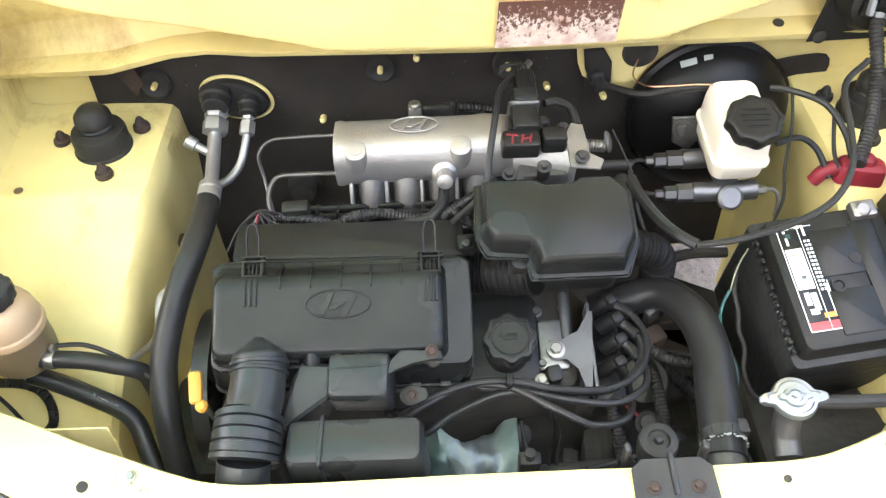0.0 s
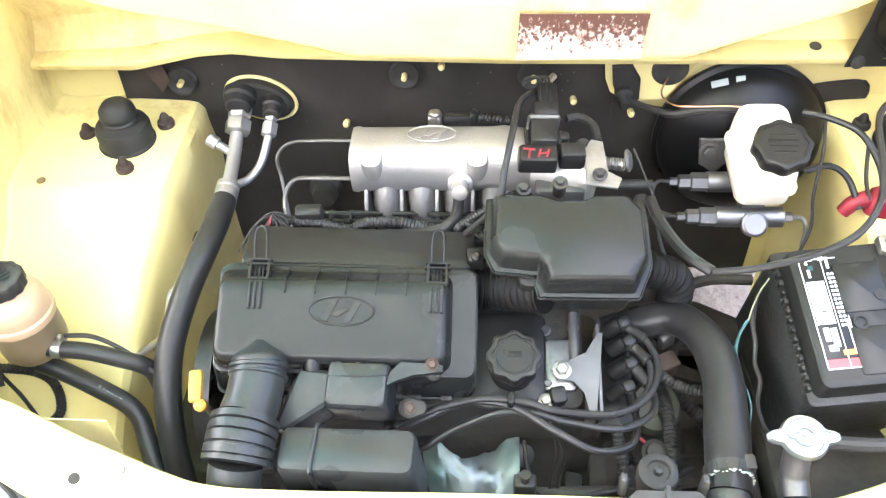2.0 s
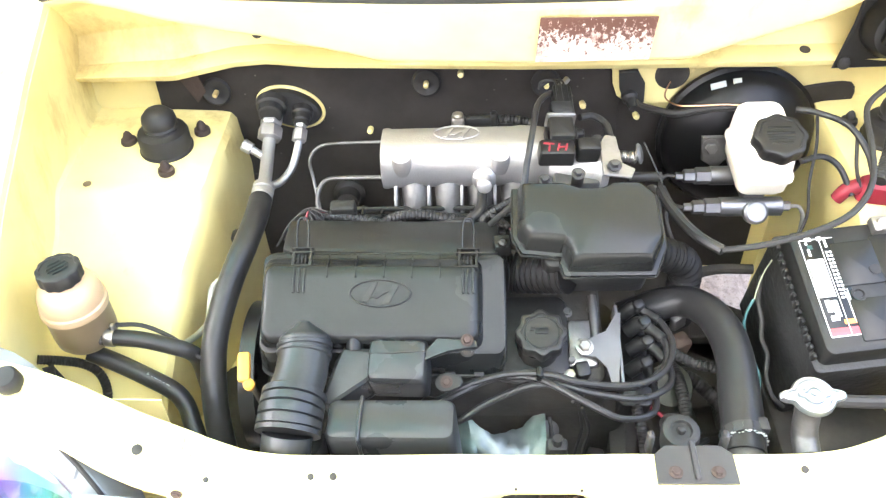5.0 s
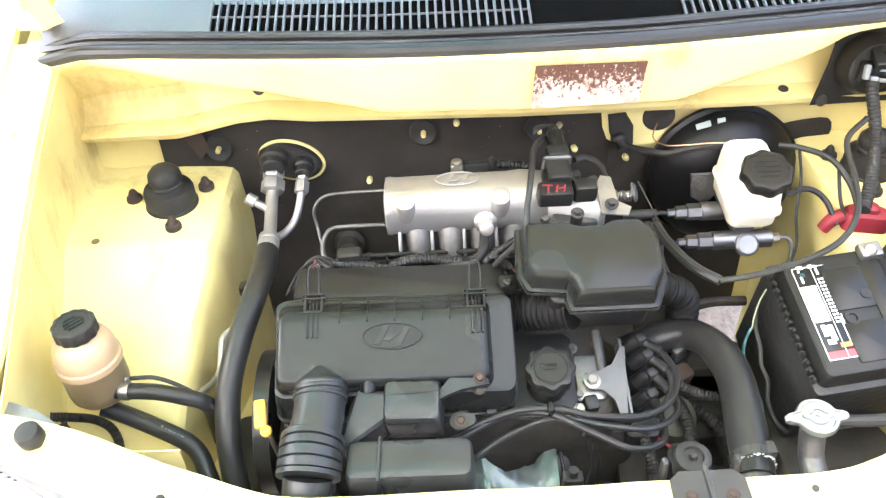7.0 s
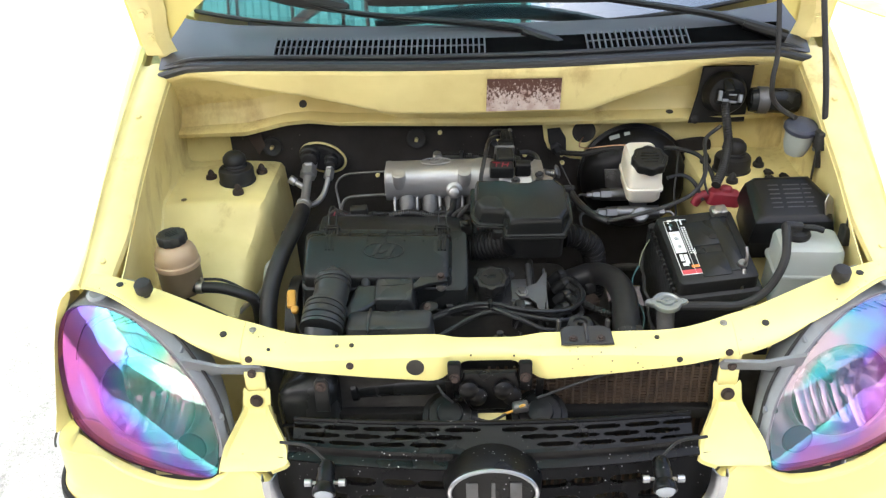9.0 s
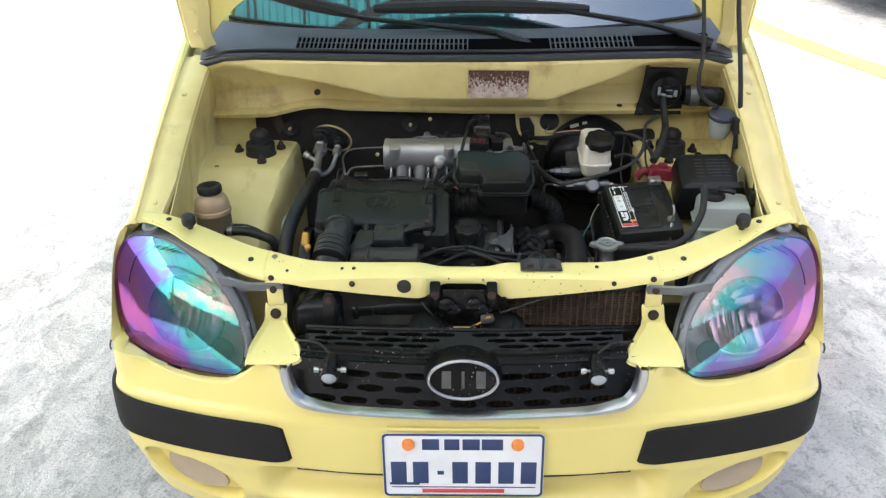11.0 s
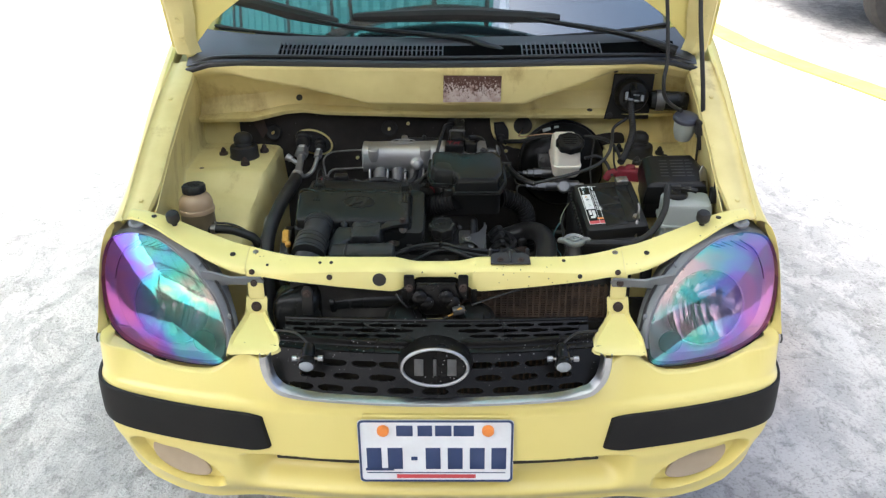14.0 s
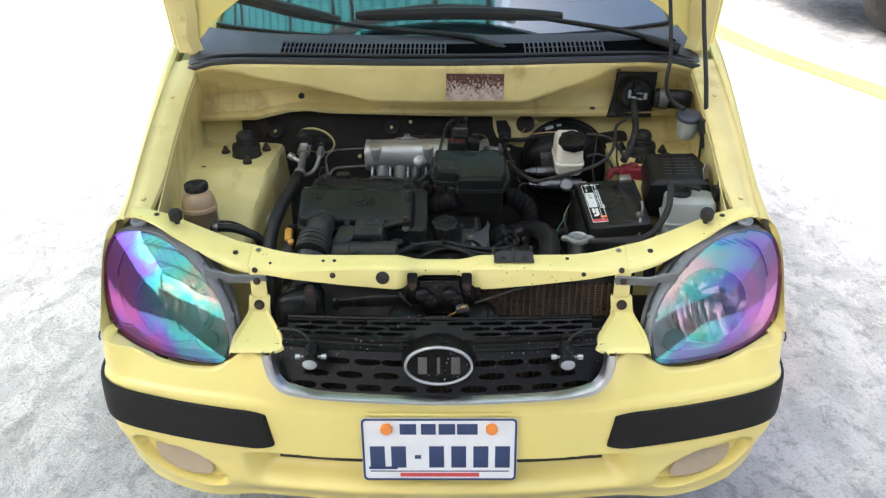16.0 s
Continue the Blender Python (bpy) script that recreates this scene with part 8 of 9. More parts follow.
def throttle_body():
    t = thing("throttle_valve", (0.07, 0.6, 0.80), "alloy throttle body with black sensors and a spring quadrant", "throttle body")
    bm = B()
    lathe(bm, [(0.034, -0.01), (0.036, 0.0), (0.036, 0.06), (0.030, 0.065)], along((0.048, 0.625, 0.830), (1, -0.3, 0)), 32)
    part("body", bm, CAST, t)
    bm = B()
    rbox(bm, 0.06, 0.05, 0.04, fr((0.065, 0.595, 0.80)), 0.008)
    part("base", bm, CAST_DARK, t)
    M = fr((0.036, 0.590, 0.872), (1, 0.05, -0.05), (0, 0.93, 0.2))
    bm = B()
    rbox(bm, 0.046, 0.026, 0.024, M @ Matrix.Translation((0.0, 0.0, -0.008)), 0.004)
    s = part("position_sensor", bm, BLACK, t)
    for dx, dy, w, h, a in ((-0.011, 0.007, 0.014, 0.0026, 6), (-0.011, 0.0, 0.0026, 0.013, 10), (0.001, 0.001, 0.0026, 0.013, 16), (0.011, 0.001, 0.0026, 0.013, 16), (0.006, 0.001, 0.010, 0.0024, -10)):
        bm = B()
        box(bm, (w, h, 0.001), M @ Matrix.Translation((dx, dy - 0.003, 0.0165)) @ pose(0, 0, 0, 0, 0, -a), 0.0003)
        part("paint_mark", bm, RED, s, "red paint scribble")
    bm = B()
    rbox(bm, 0.033, 0.036, 0.026, M @ Matrix.Translation((0.008, 0.030, -0.004)), 0.003)
    for dx in (-0.019, 0.019):
        box(bm, (0.004, 0.022, 0.014), M @ Matrix.Translation((0.008 + dx, 0.026, 0.006)), 0.001)
    rbox(bm, 0.031, 0.022, 0.025, M @ Matrix.Translation((0.012, 0.064, -0.002)), 0.003)
    rbox(bm, 0.025, 0.040, 0.021, M @ Matrix.Translation((0.016, 0.090, -0.002)), 0.003)
    for dx in (-0.008, 0.0, 0.008):
        box(bm, (0.0022, 0.034, 0.003), M @ Matrix.Translation((0.016 + dx, 0.090, 0.0195)), 0.0006)
    plug = part("plug", bm, BLACK, s)
    bm = B()
    rbox(bm, 0.040, 0.008, 0.026, M @ Matrix.Translation((0.009, 0.050, -0.002)), 0.002)
    part("plug_lock", bm, CAST_DARK, plug, "dull grey locking band")
    bm = B()
    for dx in (0.012, 0.017, 0.022):
        tube(bm, [M @ Vector((dx, 0.108, 0.010)), M @ Vector((dx - 0.004, 0.122, 0.012)), M @ Vector((dx - 0.020, 0.126, 0.006)), M @ Vector((-0.012, 0.118, 0.0))], 0.0016, 6, 5)
    part("plug_wires", bm, RUBBER, plug)
    bm = B()
    rbox(bm, 0.030, 0.022, 0.026, M @ Matrix.Translation((0.042, 0.006, -0.010)), 0.003)
    rbox(bm, 0.020, 0.014, 0.02, M @ Matrix.Translation((0.030, 0.032, -0.010)), 0.003)
    part("idle_valve", bm, BLACK, t)
    bm = B()
    plate(bm, [(-0.012, -0.02), (0.024, -0.022), (0.030, -0.008), (0.014, 0.0), (0.008, 0.044), (-0.006, 0.046), (-0.014, 0.03)], fr((0.105, 0.572, 0.868), (1, 0, -0.1), (0, 0.94, 0.25)), 0.004, 0.001)
    part("bracket", bm, CAST_MID, t)
    for o in ((0.093, 0.624, 0.868), (0.108, 0.562, 0.874), (0.062, 0.556, 0.866), (0.020, 0.556, 0.856)):
        bm = B()
        hexbolt(bm, o, (0, -0.3, 1), 0.006, 0.006)
        part("bolt", bm, IRON, t)
    bm = B()
    lathe(bm, [(0.008, -0.018), (0.008, 0.0), (0.006, 0.002)], along((0.062, 0.556, 0.864), (0, -0.3, 1)), 16)
    part("rubber_plug", bm, RUBBER, t)
    bm = B()
    tube(bm, fine([(0.112, 0.598, 0.862), (0.128, 0.597, 0.861), (0.142, 0.596, 0.860)], 0.0008), ribbed(0.0065, 0.0035, 0.002), 12, 1)
    part("return_spring", bm, STEEL, t)
    bm = B()
    lathe(bm, [(0.013, -0.002), (0.014, 0.0), (0.011, 0.003), (0.006, 0.004)], along((0.146, 0.602, 0.862), (1, -0.2, 0.35)), 28)
    part("quadrant", bm, CAST_DARK, t)
    bm = B()
    tube(bm, [(0.152, 0.610, 0.874), (0.162, 0.592, 0.858), (0.174, 0.568, 0.838)], 0.0012, 6, 4)
    part("cable", bm, RUBBER, t)
    bm = B()
    lathe(bm, [(0.009, 0), (0.009, 0.03), (0.007, 0.034)], along((0.165, 0.585, 0.815), (0.05, -1, 0.0)), 14)
    lathe(bm, [(0.0065, 0), (0.0065, 0.045)], along((0.135, 0.60, 0.825), (1, 0, 0)), 14)
    part("hose_tail", bm, RUBBER, t)
    # black hose looping over the plenum end
    bm = B()
    tube(bm, [(0.044, 0.705, 0.890), (0.030, 0.680, 0.905), (0.014, 0.645, 0.912), (0.006, 0.605, 0.903), (-0.003, 0.565, 0.880), (-0.012, 0.535, 0.850), (-0.05, 0.535, 0.80)], 0.0042, 10, 8)
    part("vacuum_hose", bm, HOSE, t, "glossy black vacuum hose")
    bm = B()
    tube(bm, [(0.040, 0.698, 0.894), (0.060, 0.722, 0.902)], 0.0046, 8, 2)
    part("hose_clip", bm, STEEL, t)
    bm = B()
    tube(bm, [(0.074, 0.668, 0.875), (0.092, 0.675, 0.872), (0.108, 0.660, 0.870), (0.112, 0.632, 0.866)], 0.005, 10, 6)
    part("small_hose", bm, RUBBER, t)
    bm = B()
    tube(bm, [(-0.03, 0.530, 0.822), (-0.045, 0.545, 0.80), (-0.03, 0.54, 0.79)], 0.003, 8, 4)
    part("wire", bm, RUBBER, t)


throttle_body()


def brake_unit():
    b = thing("brake_booster", (0.31, 0.74, 0.70), "black round brake servo on the bulkhead", "brake servo")
    bm = B()
    ax = Vector((0, -1, 0.10)).normalized()
    o = Vector((0.327, 0.790, 0.764))
    lathe(bm, [(0.110, 0), (0.118, 0.012), (0.119, 0.022), (0.113, 0.026), (0.112, 0.036), (0.100, 0.052), (0.075, 0.070), (0.05, 0.078), (0.03, 0.080)], along(o, ax), 56)
    shell = part("shell", bm, SERVO, b)
    for dx, w in ((-0.046, 0.022), (-0.020, 0.012)):
        bm = B()
        box(bm, (w, 0.009, 0.0012), fr(o + ax * 0.034 + Vector((dx, 0, 0.106 - 3.5 * dx * dx)), (1, 0, -dx * 6), (0, 0.6, 0.8)), 0.0004)
        part("paper_label", bm, GREYTANK, shell, "grubby paper label")
    m = thing("master_cylinder", (0.32, 0.62, 0.74), "alloy brake master cylinder with milky fluid reservoir", "master cylinder")
    bm = B()
    lathe(bm, [(0.019, 0), (0.019, 0.05), (0.017, 0.10), (0.013, 0.105)], along((0.313, 0.715, 0.785), (0, -1, -0.05)), 24)
    part("cylinder", bm, CAST_DARK, m)
    for z, y, x0, x1 in ((0.765, 0.607, 0.268, 0.352), (0.782, 0.655, 0.262, 0.295)):
        bm = B()
        lathe(bm, [(0.0135, 0), (0.0135, x1 - x0), (0.010, x1 - x0 + 0.002)], along((x0, y, z), (1, 0, 0)), 20)
        body = part("valve_body", bm, TIN, m)
        bm = B()
        lathe(bm, [(0.008, -0.038), (0.010, -0.036), (0.010, -0.022), (0.0125, -0.020), (0.0125, 0.0)], along((x0, y, z), (1, 0, 0)), 6)
        part("union_nut", bm, TIN, body)
        bm = B()
        lathe(bm, [(0.006, 0), (0.006, 0.010)], along((x0 - 0.048, y, z), (1, 0, 0)), 6)
        part("pipe_nut", bm, TIN, body)
    bm = B()
    lathe(bm, [(0.0165, 0), (0.0165, 0.010), (0.013, 0.012), (0.003, 0.0115)], along((0.313, 0.594, 0.765), (0, -0.75, 0.66)), 24)
    part("end_plug", bm, TIN, m)
    bm = B()
    lathe(bm, [(0.007, 0), (0.007, 0.012), (0.005, 0.014)], along((0.352, 0.607, 0.765), (1, 0, 0)), 6)
    tube(bm, [(0.366, 0.607, 0.765), (0.378, 0.607, 0.763), (0.384, 0.600, 0.752), (0.382, 0.590, 0.73)], 0.003, 8, 6)
    part("brake_pipe", bm, STEEL, m)
    for k, pts in enumerate(([(0.214, 0.655, 0.782), (0.200, 0.655, 0.782), (0.192, 0.645, 0.775), (0.196, 0.62, 0.765), (0.215, 0.607, 0.765)], [(0.222, 0.607, 0.765), (0.200, 0.605, 0.765), (0.195, 0.59, 0.755), (0.205, 0.56, 0.735), (0.225, 0.55, 0.72)])):
        bm = B()
        tube(bm, pts, 0.0028, 8, 8)
        part("brake_pipe", bm, RUBBER, m, "bent dark brake pipe")
    bm = B()
    M = fr((0.270, 0.700, 0.800), (1, 0, 0), (0, 0.2, 1))
    plate(bm, [(-0.016, 0.018), (0.016, 0.018), (0.030, -0.010), (0.010, -0.034), (-0.012, -0.02)], M, 0.006, 0.002)
    fl = part("flange", bm, CAST_DARK, m)
    bm = B()
    hexbolt(bm, (0.268, 0.694, 0.803), (0, -1, 0.2), 0.0085, 0.008)
    part("nut", bm, CAST_DARK, fl)
    # reservoir: rounded box with a waist seam and a large scalloped cap
    r = thing("brake_fluid_reservoir", (0.318, 0.645, 0.80), "milky white brake fluid reservoir with big black cap", "reservoir")
    R = fr((0.319, 0.648, 0.800), (1, 0.0, 0), (0, 0.985, 0.10))
    bm = B()
    def ring(w, d, rr, z, cx=0.0, cy=0.0):
        return [R @ p for p in rrect(w, d, rr, z, cx, cy, 5)]
    loft(bm, [ring(0.056, 0.088, 0.012, -0.008, 0, 0.0), ring(0.066, 0.100, 0.014, 0.0), ring(0.068, 0.104, 0.014, 0.020), ring(0.074, 0.112, 0.014, 0.022), ring(0.074, 0.112, 0.014, 0.027), ring(0.069, 0.106, 0.014, 0.029), ring(0.066, 0.102, 0.014, 0.060, 0, 0.002), ring(0.062, 0.096, 0.013, 0.072, 0, 0.004), ring(0.054, 0.086, 0.012, 0.077, 0, 0.006)])
    part("tank", bm, MILK, r, "milky white plastic tank")
    bm = B()
    C = R @ Matrix.Translation((0.006, -0.030, 0.072)) @ pose(0, 0, 0, 12, 0, 0)
    lobed(bm, 0.034, 0.020, C, 8, 0.045)
    cap = part("cap", bm, BLACK, r, "large black scalloped cap with moulded lettering bars")
    for y, w in ((0.012, 0.030), (0.004, 0.036), (-0.004, 0.034), (-0.012, 0.026)):
        bm = B()
        box(bm, (w, 0.003, 0.0012), C @ Matrix.Translation((0, y, 0.0188)), 0.0003)
        part("lettering_bar", bm, BLACK_SATIN, cap)


brake_unit()


def loom():
    l = thing("wiring_loom", (0.35, 0.6, 0.80), "taped black wiring between servo, battery and bulkhead", "wiring loom")
    runs = ((RUBBER, 0.0055, [(0.163, 0.778, 0.838), (0.171, 0.76, 0.833), (0.195, 0.73, 0.842), (0.217, 0.71, 0.850), (0.245, 0.704, 0.860), (0.275, 0.70, 0.866), (0.33, 0.70, 0.866)]),
            (COPPER, 0.0011, [(0.226, 0.795, 0.862), (0.208, 0.76, 0.848), (0.216, 0.72, 0.858), (0.24, 0.702, 0.868), (0.275, 0.695, 0.874), (0.31, 0.69, 0.875)]),
            (HOSE, 0.0044, [(0.372, 0.690, 0.868), (0.395, 0.675, 0.872), (0.430, 0.650, 0.868), (0.448, 0.615, 0.850), (0.452, 0.585, 0.832)]),
            (HOSE, 0.0042, [(0.365, 0.615, 0.836), (0.395, 0.622, 0.838), (0.418, 0.612, 0.826), (0.432, 0.585, 0.80)]),
            (RUBBER, 0.0026, [(0.440, 0.64, 0.862), (0.438, 0.61, 0.83), (0.442, 0.59, 0.81)]),
            (RUBBER, 0.0022, [(0.395, 0.672, 0.868), (0.386, 0.63, 0.85), (0.378, 0.60, 0.81), (0.382, 0.585, 0.77), (0.372, 0.57, 0.74)]),
            (RUBBER, 0.0040, [(0.225, 0.446, 0.834), (0.271, 0.440, 0.848), (0.332, 0.449, 0.862), (0.377, 0.469, 0.874), (0.404, 0.503, 0.890), (0.42, 0.56, 0.90), (0.435, 0.63, 0.91), (0.47, 0.66, 0.925)]),
            (HOSE, 0.0068, [(0.172, 0.566, 0.832), (0.177, 0.535, 0.832), (0.190, 0.497, 0.832), (0.205, 0.47, 0.832), (0.226, 0.448, 0.832)]),
            (CREAMWIRE, 0.0011, [(0.335, 0.525, 0.77), (0.320, 0.510, 0.760), (0.307, 0.497, 0.747), (0.297, 0.481, 0.733), (0.294, 0.473, 0.720)]),
            (TEALWIRE, 0.0012, [(0.296, 0.476, 0.720), (0.284, 0.460, 0.712), (0.277, 0.443, 0.705), (0.277, 0.426, 0.698), (0.281, 0.407, 0.690)]),
            (TEALWIRE, 0.0012, [(0.292, 0.473, 0.720), (0.283, 0.461, 0.710), (0.277, 0.447, 0.700), (0.276, 0.429, 0.690), (0.282, 0.412, 0.680), (0.290, 0.402, 0.670), (0.292, 0.382, 0.660), (0.282, 0.350, 0.650)]),
            (RUBBER, 0.0032, [(0.305, 0.500, 0.735), (0.298, 0.469, 0.720), (0.300, 0.448, 0.707), (0.298, 0.430, 0.693), (0.304, 0.412, 0.680), (0.299, 0.389, 0.667), (0.305, 0.366, 0.653), (0.319, 0.360, 0.640)]),
            (RUBBER, 0.0035, [(0.27, 0.45, 0.66), (0.275, 0.40, 0.64), (0.285, 0.33, 0.62), (0.300, 0.29, 0.60)]))
    for m_, r, pts in runs:
        bm = B()
        tube(bm, pts, r, 8, 8)
        part("cable", bm, m_, l)


loom()


def battery():
    b = thing("battery", (0.42, 0.43, 0.60), "black car battery with printed label strip and red terminal cover", "battery")
    # top plane from front to back, leaning to the front
    M = fr((0.404, 0.436, 0.781), (1, 0.10, 0.05), (-0.11, 0.94, 0.31))
    bm = B()
    rbox(bm, 0.148, 0.172, 0.030, M @ Matrix.Translation((0, 0, -0.026)), 0.010, 0.002, 0.005)
    top = part("top", bm, BLACK, b)
    bm = B()
    rbox(bm, 0.152, 0.180, 0.19, M @ Matrix.Translation((0, 0, -0.215)), 0.008, -0.005, 0.002)
    part("case", bm, CASEP, b)
    for k in range(14):
        bm = B()
        box(bm, (0.006, 0.007, 0.012), M @ Matrix.Translation((-0.079, -0.075 + 0.0115 * k, -0.020)), 0.002)
        part("case_rib", bm, BLACK, top)
    for w, d, x, y in ((0.030, 0.130, 0.040, 0.0), (0.052, 0.055, 0.0, -0.045), (0.052, 0.060, 0.0, 0.030)):
        bm = B()
        rbox(bm, w, d, 0.003, M @ Matrix.Translation((x, y, 0.003)), 0.003, 0, 0.001)
        part("cell_cover", bm, BLACK_SATIN, top)
    bm = B()
    lathe(bm, [(0.009, 0), (0.009, 0.003), (0.006, 0.003), (0.005, 0.001), (0.001, 0.001)], M @ Matrix.Translation((-0.012, -0.012, 0.004)), 20)
    lathe(bm, [(0.007, 0), (0.007, 0.002), (0.002, 0.002)], M @ Matrix.Translation((0.018, 0.018, 0.005)), 16)
    part("vent_plug", bm, BLACK, top)
    # label strip: black ground, white field, red end, small marks
    L = M @ Matrix.Translation((-0.040, 0.003, 0.0042))
    bm = B()
    box(bm, (0.044, 0.132, 0.0006), L, 0.0002)
    lab = part("label", bm, BLACK_SATIN, top, "black, white and red printed label strip")
    for x, y, w, h, m_, nm in ((-0.009, 0.012, 0.020, 0.052, TAPE, "label_field"), (0.0, -0.060, 0.042, 0.010, REDINK, "label_end"), (-0.012, -0.026, 0.006, 0.016, TAPE, "label_mark"), (-0.004, -0.030, 0.007, 0.022, TAPE, "label_mark"), (-0.009, -0.042, 0.010, 0.007, TAPE, "label_mark"), (0.009, -0.048, 0.018, 0.006, ORANGE, "label_mark"), (-0.010, 0.030, 0.007, 0.005, YPLASTIC, "label_dot"), (-0.009, 0.020, 0.007, 0.007, TEALINK, "label_dot"), (-0.008, 0.000, 0.007, 0.007, TEALINK, "label_dot"), (-0.010, 0.055, 0.006, 0.006, TEALINK, "label_dot"), (-0.010, 0.066, 0.008, 0.005, TAPE, "label_mark"), (0.004, 0.066, 0.006, 0.005, TAPE, "label_mark"), (0.010, 0.060, 0.003, 0.014, TAPE, "label_mark"), (0.014, -0.030, 0.002, 0.040, TAPE, "label_mark"), (-0.013, 0.048, 0.003, 0.010, TAPE, "label_mark")):
        bm = B()
        box(bm, (w, h, 0.0006), L @ Matrix.Translation((x, y, 0.0006)), 0.0002)
        part(nm, bm, m_, lab)
    for x, y, w, h in ((-0.0212, 0.0, 0.0012, 0.130), (0.0, -0.0658, 0.043, 0.0012), (0.0035, 0.0, 0.0008, 0.128), (0.0165, -0.034, 0.0008, 0.056), (-0.0135, 0.0605, 0.003, 0.003), (0.0, 0.0655, 0.042, 0.0010)):
        bm = B()
        box(bm, (w, h, 0.0006), L @ Matrix.Translation((x, y, 0.0006)), 0.0001)
        part("label_line", bm, TAPE, lab)
    for k in range(13):
        for dx in (0.008, 0.0125):
            bm = B()
            box(bm, (0.003, 0.003, 0.0006), L @ Matrix.Translation((dx, 0.046 - 0.0052 * k, 0.0006)), 0.0002)
            part("label_dot", bm, TAPE, lab)
    # posts
    bm = B()
    lathe(bm, [(0.010, 0), (0.009, 0.016), (0.007, 0.018)], M @ Matrix.Translation((0.044, 0.074, 0.0)), 18)
    post = part("terminal", bm, STEEL, b)
    bm = B()
    box(bm, (0.030, 0.022, 0.012), M @ Matrix.Translation((0.046, 0.076, 0.010)), 0.003)
    part("clamp", bm, STEEL, post)
    bm = B()
    M2 = M @ Matrix.Translation((0.048, -0.055, 0.0))
    lathe(bm, [(0.009, 0), (0.008, 0.012)], M2, 16)
    tube(bm, [M2 @ Vector((0, -0.004, 0.010)), M2 @ Vector((0.002, -0.006, 0.022)), M2 @ Vector((0.004, 0.002, 0.032)), M2 @ Vector((0.004, 0.012, 0.040))], 0.003, 8, 5)
    tube(bm, [M2 @ Vector((0.0, -0.012, 0.008)), M2 @ Vector((-0.004, -0.022, -0.005)), M2 @ Vector((-0.006, -0.034, -0.04))], 0.004, 8, 5)
    part("negative_clamp", bm, STEEL, b, "bent steel terminal clamp")
    c = thing("terminal_cover", (0.476, 0.61, 0.80), "red rubber battery terminal cover", "terminal cover")
    bm = B()
    Mr = fr((0.474, 0.596, 0.799), (1, -0.1, -0.10), (0, 1, 0.2))
    rbox(bm, 0.066, 0.036, 0.026, Mr @ Matrix.Translation((0, 0, -0.008)), 0.010, 0.003, 0.007)
    rbox(bm, 0.034, 0.030, 0.020, Mr @ Matrix.Translation((0.002, 0.004, 0.006)), 0.010, 0.004, 0.007)
    part("boot", bm, RED, c)
    bm = B()
    tube(bm, [Mr @ Vector((-0.030, 0.0, 0.004)), Mr @ Vector((-0.046, -0.006, 0.0)), Mr @ Vector((-0.054, -0.010, -0.016))], lambda t, m: 0.011 - 0.002 * t, 12, 5)
    part("sleeve", bm, RED, c)


battery()


